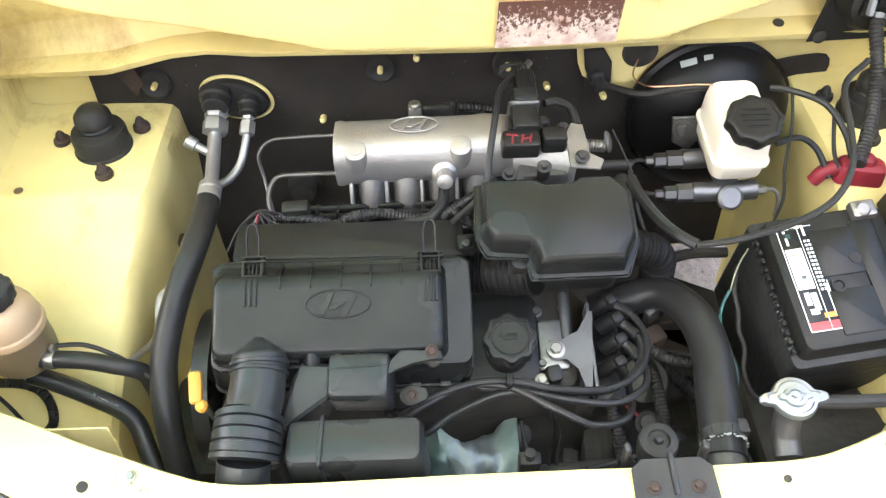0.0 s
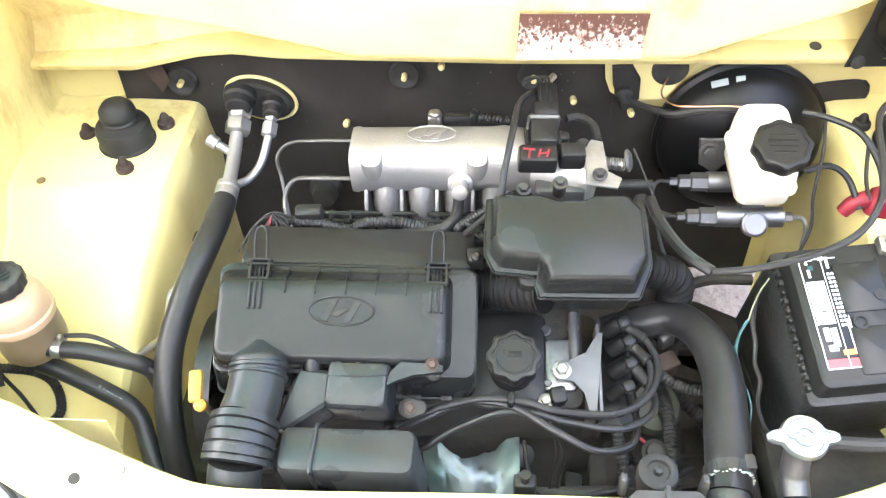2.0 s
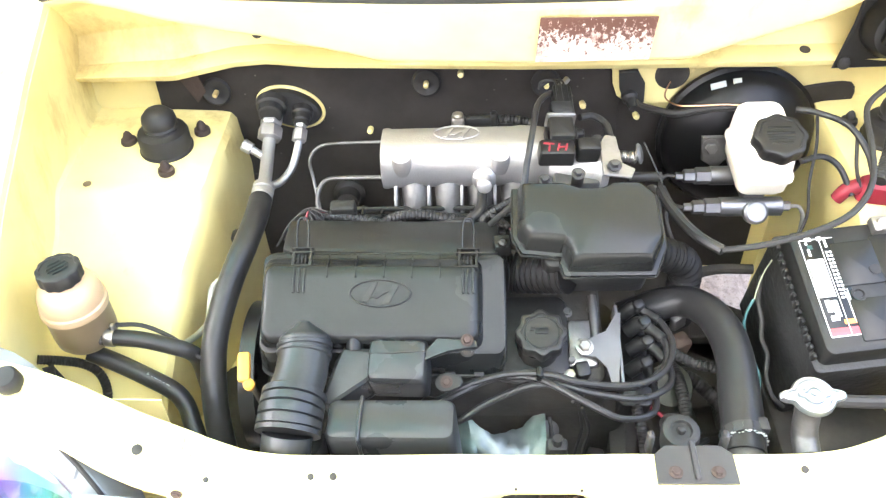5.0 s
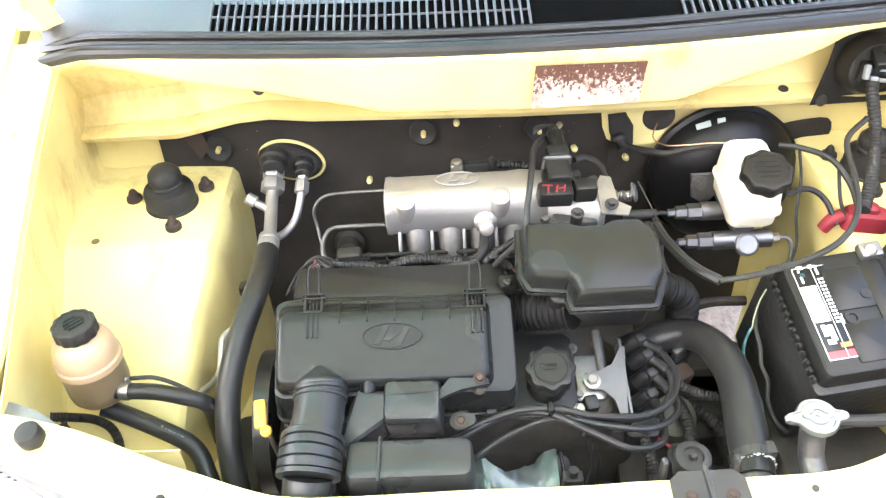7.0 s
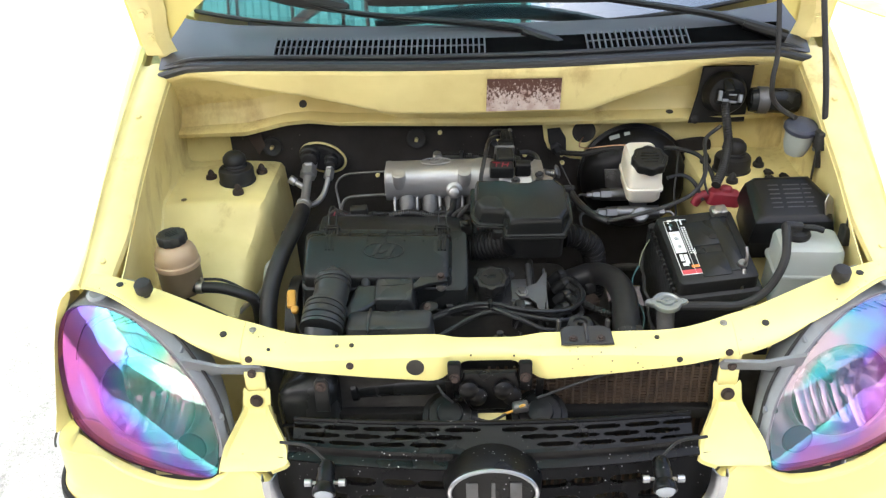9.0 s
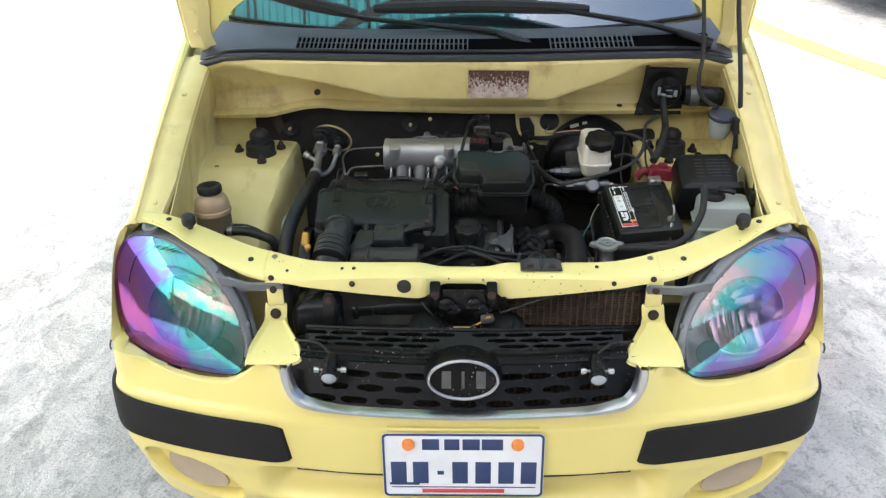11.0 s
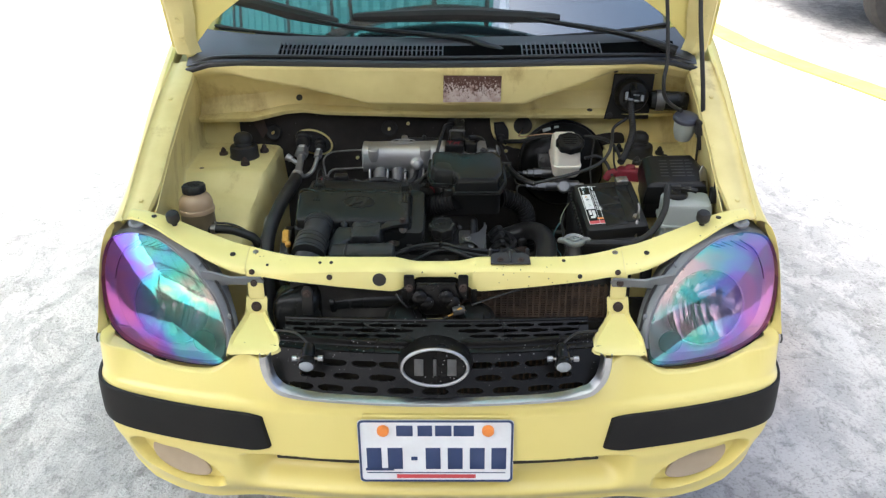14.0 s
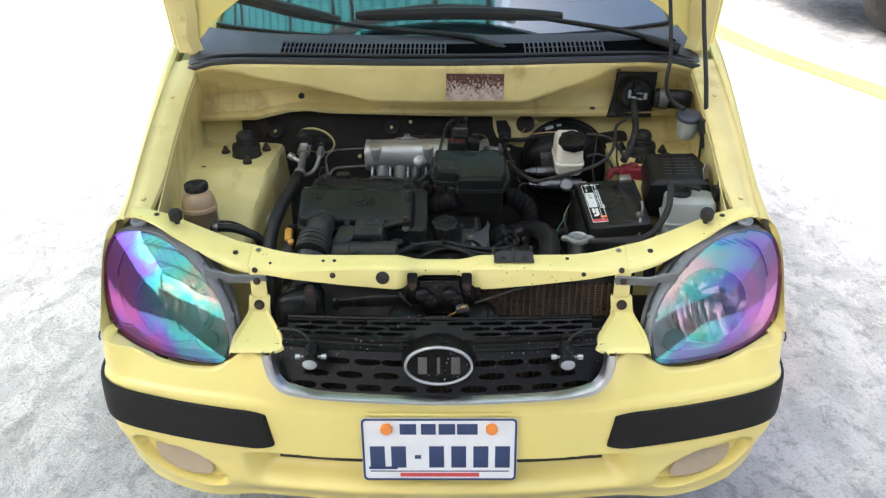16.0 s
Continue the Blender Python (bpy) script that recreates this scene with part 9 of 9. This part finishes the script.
def wiper_motor():
    w = thing("wiper_motor", (0.5, 0.74, 0.95), "black wiper motor on a black plate with grey plug", "wiper motor")
    M = fr((0.494, 0.758, 0.960), (1, 0.06, -0.02), (0, 0.10, 1))
    bm = B()
    plate(bm, [(-0.066, -0.064), (0.052, -0.064), (0.058, 0.020), (0.060, 0.054), (-0.046, 0.054), (-0.052, 0.0)], M, 0.006, 0.003)
    part("plate", bm, BLACK, w)
    bm = B()
    lathe(bm, [(0.044, 0), (0.044, 0.015), (0.036, 0.030), (0.02, 0.034)], M @ Matrix.Translation((0.0, 0.0, 0.004)), 32)
    part("gearbox", bm, BLACK, w)
    ax = Vector((1, -0.05, -0.04)).normalized()
    bm = B()
    lathe(bm, [(0.018, -0.024), (0.0235, -0.022), (0.0250, -0.012), (0.0245, 0.064), (0.0215, 0.071), (0.010, 0.074)], along((0.560, 0.712, 0.957), ax), 32)
    motor = part("motor", bm, BLACK_SATIN, w)
    bm = B()
    lathe(bm, [(0.0262, -0.010), (0.0268, -0.008), (0.0268, 0.010), (0.0255, 0.012)], along((0.560, 0.712, 0.957), ax), 32)
    part("motor_band", bm, CAST_DARK, motor, "dull alloy flange of the motor")
    bm = B()
    rbox(bm, 0.050, 0.030, 0.026, fr((0.494, 0.722, 0.952), (1, -0.05, -0.1), (0, 1, 0.1)), 0.005)
    rbox(bm, 0.020, 0.040, 0.020, fr((0.494, 0.722, 0.974), (1, -0.05, 0), (0, 1, 0.4)), 0.004)
    plug = part("plug", bm, BLACK_SATIN, w, "black plug connector")
    Mp = fr((0.494, 0.700, 0.966), (1, -0.05, -0.1), (0, 0.35, 1))
    for u, v, wd, hg in ((-0.020, 0.004, 0.007, 0.020), (-0.009, -0.004, 0.012, 0.006), (0.006, -0.006, 0.014, 0.005), (0.020, 0.002, 0.008, 0.016), (0.004, 0.008, 0.016, 0.004)):
        bm = B()
        box(bm, (wd, hg, 0.008), Mp @ Matrix.Translation((u, v, 0.0)), 0.0015)
        part("plug_rib", bm, GALV, plug, "grey plug rib")
    for u, v in ((-0.052, -0.055), (0.062, 0.064), (-0.045, 0.066)):
        bm = B()
        lathe(bm, [(0.009, 0.004), (0.009, 0.009), (0.004, 0.011)], M @ Matrix.Translation((u, v, 0)), 16)
        part("grommet", bm, RUBBER, w)
    bm = B()
    tube(bm, fine([(0.490, 0.706, 0.955), (0.487, 0.698, 0.945), (0.487, 0.673, 0.920), (0.487, 0.652, 0.890), (0.466, 0.597, 0.862), (0.445, 0.558, 0.846)], 0.0018), ribbed(0.0078, 0.0055, 0.0014), 12, 1)
    part("conduit", bm, RUBBER, w, "black corrugated conduit")
    bm = B()
    tube(bm, [(0.54, 0.76, 1.36), (0.553, 0.70, 1.20), (0.556, 0.655, 1.08), (0.548, 0.635, 1.03), (0.555, 0.64, 0.99), (0.572, 0.635, 0.968), (0.59, 0.60, 0.962)], 0.005, 8, 10)
    part("washer_hose", bm, RUBBER, w, "black washer hose hanging from the bonnet")


wiper_motor()


def washer_filler():
    w = thing("washer_bottle_neck", (0.60, 0.60, 0.86), "milky washer filler neck with dark blue-grey snap cap", "filler neck")
    bm = B()
    lathe(bm, [(0.012, 0.006), (0.0185, 0.010), (0.0225, 0.020), (0.0255, 0.032), (0.0262, 0.044), (0.0270, 0.056), (0.025, 0.060)], along((0.600, 0.604, 0.880), (0.05, -0.1, 1)), 28)
    neck = part("neck", bm, GREYTANK, w)
    bm = B()
    plate(bm, [(-0.012, 0.02), (0.016, 0.016), (0.014, -0.02), (-0.006, -0.022)], fr((0.634, 0.606, 0.915), (0.4, 1, 0), (0, 0, 1)), 0.012, 0.003)
    part("neck_ear", bm, GREYTANK, neck)
    bm = B()
    lathe(bm, [(0.029, 0), (0.0315, 0.003), (0.0315, 0.009), (0.028, 0.014), (0.018, 0.017), (0.006, 0.018)], along((0.602, 0.598, 0.938), (0.05, -0.2, 1)), 32)
    part("cap", bm, CAPBLUE, w, "dark blue-grey snap cap")
    bm = B()
    tube(bm, [(0.624, 0.596, 0.928), (0.632, 0.582, 0.915), (0.636, 0.576, 0.895), (0.638, 0.574, 0.872)], 0.006, 10, 6)
    part("tube", bm, RUBBER, w)
    bm = B()
    plate(bm, [(-0.016, 0.040), (0.020, 0.034), (0.010, -0.058), (0.0, -0.050)], fr((0.634, 0.588, 0.885), (0.4, 1, 0), (0, 0, 1)), 0.004, 0.001)
    part("stay", bm, DARK, w)


washer_filler()


def fuse_box():
    f = thing("fuse_box", (0.555, 0.485, 0.78), "black plastic fuse box with sloping lid edges", "fuse box")
    M = fr((0.556, 0.490, 0.838), (1, -0.06, 0.04), (0, 0.93, 0.34))
    bm = B()
    def ring(g, z):
        poly = [(-0.068 - g, -0.060 - g), (0.072 + g, -0.060 - g), (0.078 + g, 0.0), (0.052 + g, 0.060 + g), (-0.052 - g, 0.060 + g), (-0.070 - g, 0.044)]
        out = []
        P = [Vector((x, y, z)) for x, y in poly]
        for i, p in enumerate(P):
            out += [p.lerp(P[i - 1], 0.08), p, p.lerp(P[(i + 1) % len(P)], 0.08)]
        return [M @ q for q in out]
    loft(bm, [ring(0.004, -0.034), ring(0.003, -0.012), ring(-0.003, 0.012), ring(-0.010, 0.018), ring(-0.016, 0.019)])
    lid = part("lid", bm, SERVO, f)
    bm = B()
    loft(bm, [ring(-0.002, -0.085), ring(-0.002, -0.036)])
    part("base", bm, BLACK, f)
    for k in range(6):
        for x0, w in ((-0.030, 0.018), (-0.004, 0.030), (0.030, 0.012 + 0.004 * (k % 2))):
            bm = B()
            box(bm, (w, 0.0028, 0.0006), M @ Matrix.Translation((x0 + w / 2, 0.030 - 0.011 * k, 0.0193)), 0.0002)
            part("print_bar", bm, IRON, lid)
    for dx, dy in ((0.015, 0.068), (0.045, 0.075), (0.020, 0.095)):
        bm = B()
        plate(bm, [(-0.010, -0.006), (0.010, -0.008), (0.008, 0.004), (0.0, 0.009), (-0.008, 0.004)], fr((0.555 + dx, 0.56 + dy, 0.823), (1, 0.3, 0), (0, 1, 0.3)), 0.006, 0.002)
        tagged(part("rubber_scrap", bm, RUBBER), "black rubber scrap lying on the strut tower", "scrap", "rubber scraps")


fuse_box()


def expansion_tank():
    t = thing("expansion_tank", (0.575, 0.40, 0.66), "greyish milky plastic coolant expansion tank", "coolant tank")
    M = fr((0.573, 0.402, 0.70), (1, -0.10, 0.02), (0.05, 1, 0.06))
    bm = B()
    rbox(bm, 0.119, 0.092, 0.118, M, 0.014, 0.005, 0.010)
    part("tank", bm, GREYTANK, t)
    bm = B()
    rbox(bm, 0.123, 0.096, 0.006, M @ Matrix.Translation((0, 0, 0.062)), 0.014, 0, 0.002)
    part("seam", bm, GREYTANK, t)
    bm = B()
    lathe(bm, [(0.024, 0), (0.025, 0.006), (0.022, 0.012), (0.012, 0.014), (0.010, 0.018), (0.002, 0.019)], M @ Matrix.Translation((-0.020, 0.010, 0.117)), 24)
    tube(bm, [M @ Vector((-0.02, 0.01, 0.136)), M @ Vector((0.006, 0.004, 0.138)), M @ Vector((0.022, 0.002, 0.134))], 0.006, 8, 4)
    part("cap", bm, BLACK, t, "black cap with hose spigot")
    bm = B()
    plate(bm, [(-0.012, -0.03), (0.012, -0.03), (0.012, 0.02), (0.0, 0.032), (-0.012, 0.02)], fr((0.617, 0.446, 0.846), (0.8, 0.6, 0), (-0.1, 0.25, 1)), 0.003, 0.001)
    lathe(bm, [(0.005, 0.0025), (0.005, 0.0036), (0.002, 0.0036)], fr((0.617, 0.446, 0.862), (0.8, 0.6, 0), (-0.1, 0.25, 1)), 16)
    s = part("strap", bm, STEEL, t, "galvanised fixing strap")
    bm = B()
    rbox(bm, 0.018, 0.026, 0.034, fr((0.632, 0.395, 0.808)), 0.004)
    tube(bm, [(0.632, 0.395, 0.836), (0.634, 0.398, 0.856), (0.638, 0.41, 0.866)], 0.004, 8, 4)
    part("relay", bm, BLACK, s)


expansion_tank()


def ps_reservoir():
    p = thing("power_steering_reservoir", (-0.57, 0.42, 0.72), "round amber-stained power steering reservoir with black cap", "reservoir")
    ax = Vector((-0.02, 0.02, 1)).normalized()
    o = Vector((-0.568, 0.416, 0.688))
    bm = B()
    lathe(bm, [(0.023, 0.030), (0.033, 0.033), (0.0380, 0.041), (0.0390, 0.052), (0.0390, 0.088), (0.0395, 0.091)], along(o, ax), 40)
    part("lower_body", bm, AMBER_DARK, p, "fluid-darkened lower half")
    bm = B()
    lathe(bm, [(0.0390, 0.088), (0.0412, 0.089), (0.0418, 0.094), (0.0412, 0.098), (0.0390, 0.100), (0.0392, 0.108), (0.0375, 0.117), (0.0335, 0.126), (0.027, 0.132), (0.022, 0.135), (0.021, 0.142)], along(o, ax), 40)
    part("upper_body", bm, AMBER, p, "yellowed milky upper half")
    bm = B()
    lobed(bm, 0.0265, 0.018, along(o + ax * 0.137, ax), 12, 0.03)
    cap = part("cap", bm, RUBBER, p, "black ribbed cap")
    for y, w in ((0.008, 0.020), (0.002, 0.026), (-0.004, 0.024), (-0.010, 0.016)):
        bm = B()
        box(bm, (w, 0.0028, 0.001), along(o + ax * 0.138, ax) @ Matrix.Translation((0, y, 0.0168)), 0.0003)
        part("lettering_bar", bm, BLACK_SATIN, cap)
    bm = B()
    lathe(bm, [(0.0095, 0), (0.0095, 0.03)], along((-0.558, 0.401, 0.738), (1, -0.05, 0)), 16)
    part("outlet", bm, AMBER_DARK, p)
    hoses = ((0.0105, [(-0.543, 0.399, 0.738), (-0.533, 0.399, 0.738), (-0.491, 0.395, 0.738), (-0.457, 0.393, 0.728), (-0.436, 0.395, 0.715), (-0.431, 0.404, 0.685), (-0.434, 0.41, 0.62)]),
             (0.0120, [(-0.572, 0.407, 0.700), (-0.539, 0.401, 0.686), (-0.497, 0.388, 0.671), (-0.465, 0.377, 0.657), (-0.449, 0.365, 0.643), (-0.437, 0.342, 0.629), (-0.420, 0.309, 0.614), (-0.407, 0.283, 0.600)]))
    printed = None
    for r, pts in hoses:
        bm = B()
        tube(bm, pts, r, 16, 8)
        printed = part("hose", bm, HOSE, p)
    # worn print along the supply hose
    for k, w in enumerate((0.004, 0.002, 0.007, 0.005, 0.003, 0.006)):
        t = 0.12 + 0.15 * k
        c_ = Vector((-0.500, 0.3885, 0.672)).lerp(Vector((-0.466, 0.3775, 0.6575)), t)
        bm = B()
        box(bm, (w * 0.8, 0.0032, 0.0006), fr(c_ + Vector((0.002, -0.002, 0.0117)), (0.034, -0.011, -0.0145), (0.01, 1, 0.1)), 0.0001)
        part("lettering_bar", bm, GALV, printed)
    bm = B()
    tube(bm, fine([(-0.643, 0.403, 0.690), (-0.625, 0.414, 0.675), (-0.600, 0.421, 0.660), (-0.582, 0.419, 0.645), (-0.571, 0.406, 0.630), (-0.570, 0.390, 0.615), (-0.586, 0.382, 0.600)], 0.0015), ribbed(0.0056, 0.0042, 0.001), 12, 1)
    part("corrugated_sleeve", bm, RUBBER, p)
    bm = B()
    tube(bm, fine([(-0.600, 0.378, 0.602), (-0.585, 0.383, 0.598), (-0.564, 0.389, 0.590), (-0.542, 0.387, 0.580), (-0.523, 0.374, 0.570), (-0.507, 0.353, 0.560), (-0.498, 0.332, 0.545)], 0.002), lambda t, m: 0.0085 + 0.0008 * math.sin(m * 900) + 0.0008 * math.sin(m * 310 + 1), 14, 1)
    part("taped_loom", bm, RUBBER, p)
    bm = B()
    tube(bm, [(-0.650, 0.409, 0.69), (-0.635, 0.407, 0.680), (-0.628, 0.405, 0.660), (-0.612, 0.395, 0.640), (-0.590, 0.376, 0.610)], 0.0026, 8, 6)
    part("wire", bm, RUBBER, p)
    bm = B()
    lathe(bm, [(0.0115, -0.006), (0.0120, -0.005), (0.0120, 0.005), (0.0115, 0.006)], along((-0.530, 0.399, 0.738), (1, -0.1, 0)), 20)
    rbox(bm, 0.007, 0.009, 0.012, fr((-0.527, 0.405, 0.744)), 0.002)
    part("hose_clamp", bm, STEEL, p)
    bm = B()
    tube(bm, [(-0.525, 0.411, 0.748), (-0.495, 0.413, 0.745), (-0.466, 0.407, 0.736), (-0.44, 0.398, 0.722), (-0.413, 0.386, 0.70)], 0.0028, 8, 8)
    part("wire", bm, RUBBER, p)
    bm = B()
    plate(bm, [(-0.008, 0.004), (0.007, 0.005), (0.005, -0.012), (-0.006, -0.012)], fr((-0.625, 0.392, 0.685), (1, 0.3, 0), (0, 0.3, 1)), 0.003, 0.001)
    part("bracket", bm, DARK, p)


ps_reservoir()


def air_con_lines():
    a = thing("air_con_lines", (-0.37, 0.70, 0.78), "aluminium air conditioning pipes into a thick black hose", "air conditioning pipes")
    # oval grommet with a yellow painted edge
    M = fr((-0.345, 0.782, 0.824), (0.93, 0, -0.32), (0.3, 0.15, 0.95))
    bm = B()
    ellipse_ring(bm, 0.050, 0.031, 0.0028, M, 40)
    part("painted_edge", bm, YELLOW_IN, a, "yellow painted opening edge")
    bm = B()
    rings = [[M @ Vector((x * math.cos(t), y * math.sin(t), z)) for t in (2 * math.pi * i / 40 for i in range(40))] for x, y, z in ((0.047, 0.028, 0.001), (0.045, 0.026, 0.010), (0.040, 0.022, 0.014), (0.01, 0.006, 0.014))]
    loft(bm, rings)
    part("grommet", bm, RUBBER, a, "black rubber grommet")
    bm = B()
    for (x, y, z) in ((-0.370, 0.772, 0.838), (-0.326, 0.772, 0.824)):
        r = 0.019 if x < -0.35 else 0.013
        lathe(bm, [(r * 1.25, 0), (r * 1.2, 0.010), (r, 0.013), (r * 0.95, 0.024), (r * 0.8, 0.026)], along((x, y, z), (0, -0.9, -0.2)), 24)
    part("collar", bm, RUBBER, a)
    for pts, r, n1 in (([(-0.371, 0.775, 0.832), (-0.372, 0.745, 0.812), (-0.373, 0.71, 0.795), (-0.371, 0.67, 0.786), (-0.369, 0.632, 0.784)], 0.0095, 0), ([(-0.326, 0.772, 0.820), (-0.328, 0.745, 0.808), (-0.330, 0.725, 0.796), (-0.338, 0.695, 0.776), (-0.352, 0.672, 0.768), (-0.366, 0.655, 0.772)], 0.0058, 1)):
        bm = B()
        tube(bm, pts, r, 14, 8)
        pipe = part("pipe", bm, CAST, a, "dull aluminium pipe")
        p0, p1 = Vector(pts[1]), Vector(pts[2])
        d = (p1 - p0).normalized()
        bm = B()
        k = 1.75
        lathe(bm, [(r * k * 0.8, -0.022), (r * k, -0.020), (r * k, -0.006), (r * k * 0.85, -0.003)], along(p0, d), 6)
        lathe(bm, [(r * k * 1.05, 0.0), (r * k * 1.1, 0.002), (r * k * 1.1, 0.018), (r * k * 0.8, 0.020)], along(p0, d), 6)
        part("union_nut", bm, CAST, pipe)
    bm = B()
    lathe(bm, [(0.006, 0), (0.006, 0.020), (0.009, 0.021), (0.0095, 0.034), (0.008, 0.036)], along((-0.378, 0.700, 0.792), (-0.8, 0.25, 0.45)), 16)
    part("service_valve", bm, CAST, a)
    bm = B()
    lathe(bm, [(0.011, 0), (0.0155, 0.002), (0.0155, 0.010), (0.012, 0.012), (0.0155, 0.014), (0.0155, 0.024), (0.012, 0.026), (0.0160, 0.028), (0.0155, 0.042), (0.012, 0.043)], along((-0.369, 0.642, 0.785), (0, -1, -0.1)), 24)
    part("crimp", bm, CAST, a, "ringed aluminium crimp")
    bm = B()
    tube(bm, [(-0.369, 0.61, 0.784), (-0.368, 0.57, 0.786), (-0.374, 0.52, 0.782), (-0.388, 0.47, 0.762), (-0.402, 0.42, 0.728), (-0.406, 0.385, 0.695), (-0.402, 0.345, 0.655), (-0.392, 0.31, 0.61), (-0.38, 0.28, 0.54)], 0.0165, 18, 8)
    part("thick_hose", bm, HOSE, a, "thick glossy black hose")
    bm = B()
    tube(bm, [(-0.402, 0.575, 0.742), (-0.400, 0.545, 0.738), (-0.402, 0.523, 0.735), (-0.410, 0.512, 0.732), (-0.426, 0.506, 0.720), (-0.430, 0.496, 0.710), (-0.431, 0.470, 0.692), (-0.444, 0.463, 0.675), (-0.476, 0.457, 0.650), (-0.492, 0.445, 0.635), (-0.500, 0.426, 0.615), (-0.505, 0.401, 0.600), (-0.508, 0.380, 0.580), (-0.503, 0.358, 0.560)], 0.0048, 10, 8)
    part("thin_pipe", bm, CAST, a, "bent thin aluminium pipe")
    bm = B()
    rbox(bm, 0.014, 0.020, 0.016, fr((-0.404, 0.58, 0.735)), 0.003)
    part("pipe_clip", bm, BLACK, a)


air_con_lines()


def deep_hoses():
    h = thing("heater_hoses", (0.20, 0.42, 0.6), "thin ribbed hoses in the dark beside the ignition leads", "hoses")
    for pts, r in (([(0.165, 0.455, 0.665), (0.186, 0.440, 0.660), (0.201, 0.428, 0.657), (0.219, 0.420, 0.653), (0.245, 0.417, 0.648)], 0.0062), ([(0.136, 0.375, 0.630), (0.140, 0.351, 0.620), (0.143, 0.337, 0.610), (0.145, 0.310, 0.595)], 0.0068), ([(0.198, 0.47, 0.60), (0.203, 0.42, 0.615), (0.206, 0.36, 0.60), (0.208, 0.32, 0.57)], 0.0078)):
        bm = B()
        tube(bm, fine(pts, 0.0016), ribbed(r, 0.005, 0.0012), 12, 1)
        part("ribbed_hose", bm, RUBBER, h)
    bm = B()
    rbox(bm, 0.030, 0.024, 0.03, fr((0.202, 0.462, 0.63), (1, 0.5, 0), (-0.4, 1, 0.2)), 0.005)
    part("connector", bm, RUST, h, "brown plug")
    bm = B()
    rbox(bm, 0.022, 0.012, 0.02, fr((0.206, 0.486, 0.655), (1, 0.6, 0.1), (-0.5, 1, 0)), 0.003)
    part("metal_clip", bm, CAST_DARK, h)


deep_hoses()


def top_hose():
    h = thing("radiator_hose", (0.24, 0.36, 0.66), "fat black radiator hose with a flat clamp and dried sealant", "radiator hose")
    bm = B()
    tube(bm, [(0.13, 0.500, 0.655), (0.182, 0.508, 0.672), (0.217, 0.500, 0.688), (0.243, 0.460, 0.700), (0.254, 0.405, 0.700), (0.250, 0.345, 0.692), (0.243, 0.285, 0.686), (0.240, 0.262, 0.682)], lambda t, m: 0.0228 + 0.0018 * step01(t, 0.35, 0.7) + 0.0010 * math.sin(m * 38) * math.sin(m * 17), 24, 8)
    part("hose", bm, HOSE, h)
    bm = B()
    Mc = along((0.2425, 0.284, 0.686), (0.05, 1, 0.05))
    lathe(bm, [(0.0250, -0.007), (0.0262, -0.0065), (0.0264, 0.0065), (0.0252, 0.007)], Mc, 36)
    for k in range(14):
        an = 2 * math.pi * k / 14
        box(bm, (0.0022, 0.0012, 0.009), Mc @ Matrix.Rotation(an, 4, "Z") @ Matrix.Translation((0.0264, 0, 0)), 0.0003)
    box(bm, (0.012, 0.018, 0.010), fr((0.262, 0.287, 0.704)), 0.002)
    clamp = part("clamp", bm, IRON, h, "flat steel hose clamp")
    # dried sealant squeezed out along the clamp's edge
    bm = B()
    rng = random.Random(5)
    for k in range(46):
        an = 2 * math.pi * k / 46 + rng.uniform(-0.05, 0.05)
        o = Mc @ Vector((0.0252 * math.cos(an), 0.0252 * math.sin(an), -0.0085 + rng.uniform(-0.0015, 0.0015)))
        bmesh.ops.create_icosphere(bm, subdivisions=1, radius=rng.uniform(0.0008, 0.0021), matrix=Matrix.Translation(o) @ Matrix.Diagonal((1.6, 0.9, 1, 1)))
    part("dried_sealant", bm, GREYTANK, clamp, "dried white sealant")
    bm = B()
    lathe(bm, [(0.022, -0.03), (0.022, 0.02)], along((0.240, 0.262, 0.680), (0, 1, 0)), 24)
    part("spigot", bm, CAST_DARK, h)
    bm = B()
    tube(bm, fine([(0.150, 0.505, 0.772), (0.167, 0.510, 0.770), (0.183, 0.515, 0.760), (0.199, 0.521, 0.748), (0.212, 0.528, 0.728), (0.217, 0.532, 0.70), (0.218, 0.532, 0.62)], 0.002), ribbed(0.0205, 0.007, 0.003), 18, 1)
    tagged(part("corrugated_duct", bm, DUCT_DARK), "black corrugated air duct", "duct")
    b = thing("battery_tray", (0.42, 0.42, 0.5), "dark painted battery tray below the battery", "tray")
    bm = B()
    rbox(bm, 0.20, 0.25, 0.07, Matrix.Translation((0.43, 0.42, 0.50)), 0.01)
    tr = part("tray", bm, DARK, b)
    bm = B()
    box(bm, (0.20, 0.012, 0.05), Matrix.Translation((0.43, 0.29, 0.59)), 0.003)
    part("tray_lip", bm, DARK, tr)
    for x in (0.02, 0.46):
        bm = B()
        rbox(bm, 0.024, 0.018, 0.04, fr((x, 0.252, 0.68)), 0.003)
        lathe(bm, [(0.006, 0.035), (0.006, 0.05)], Matrix.Translation((x, 0.252, 0.68)), 8)
        tagged(part("radiator_clip", bm, BLACK), "black radiator fan shroud clip", "clip", "shroud clips")


top_hose()
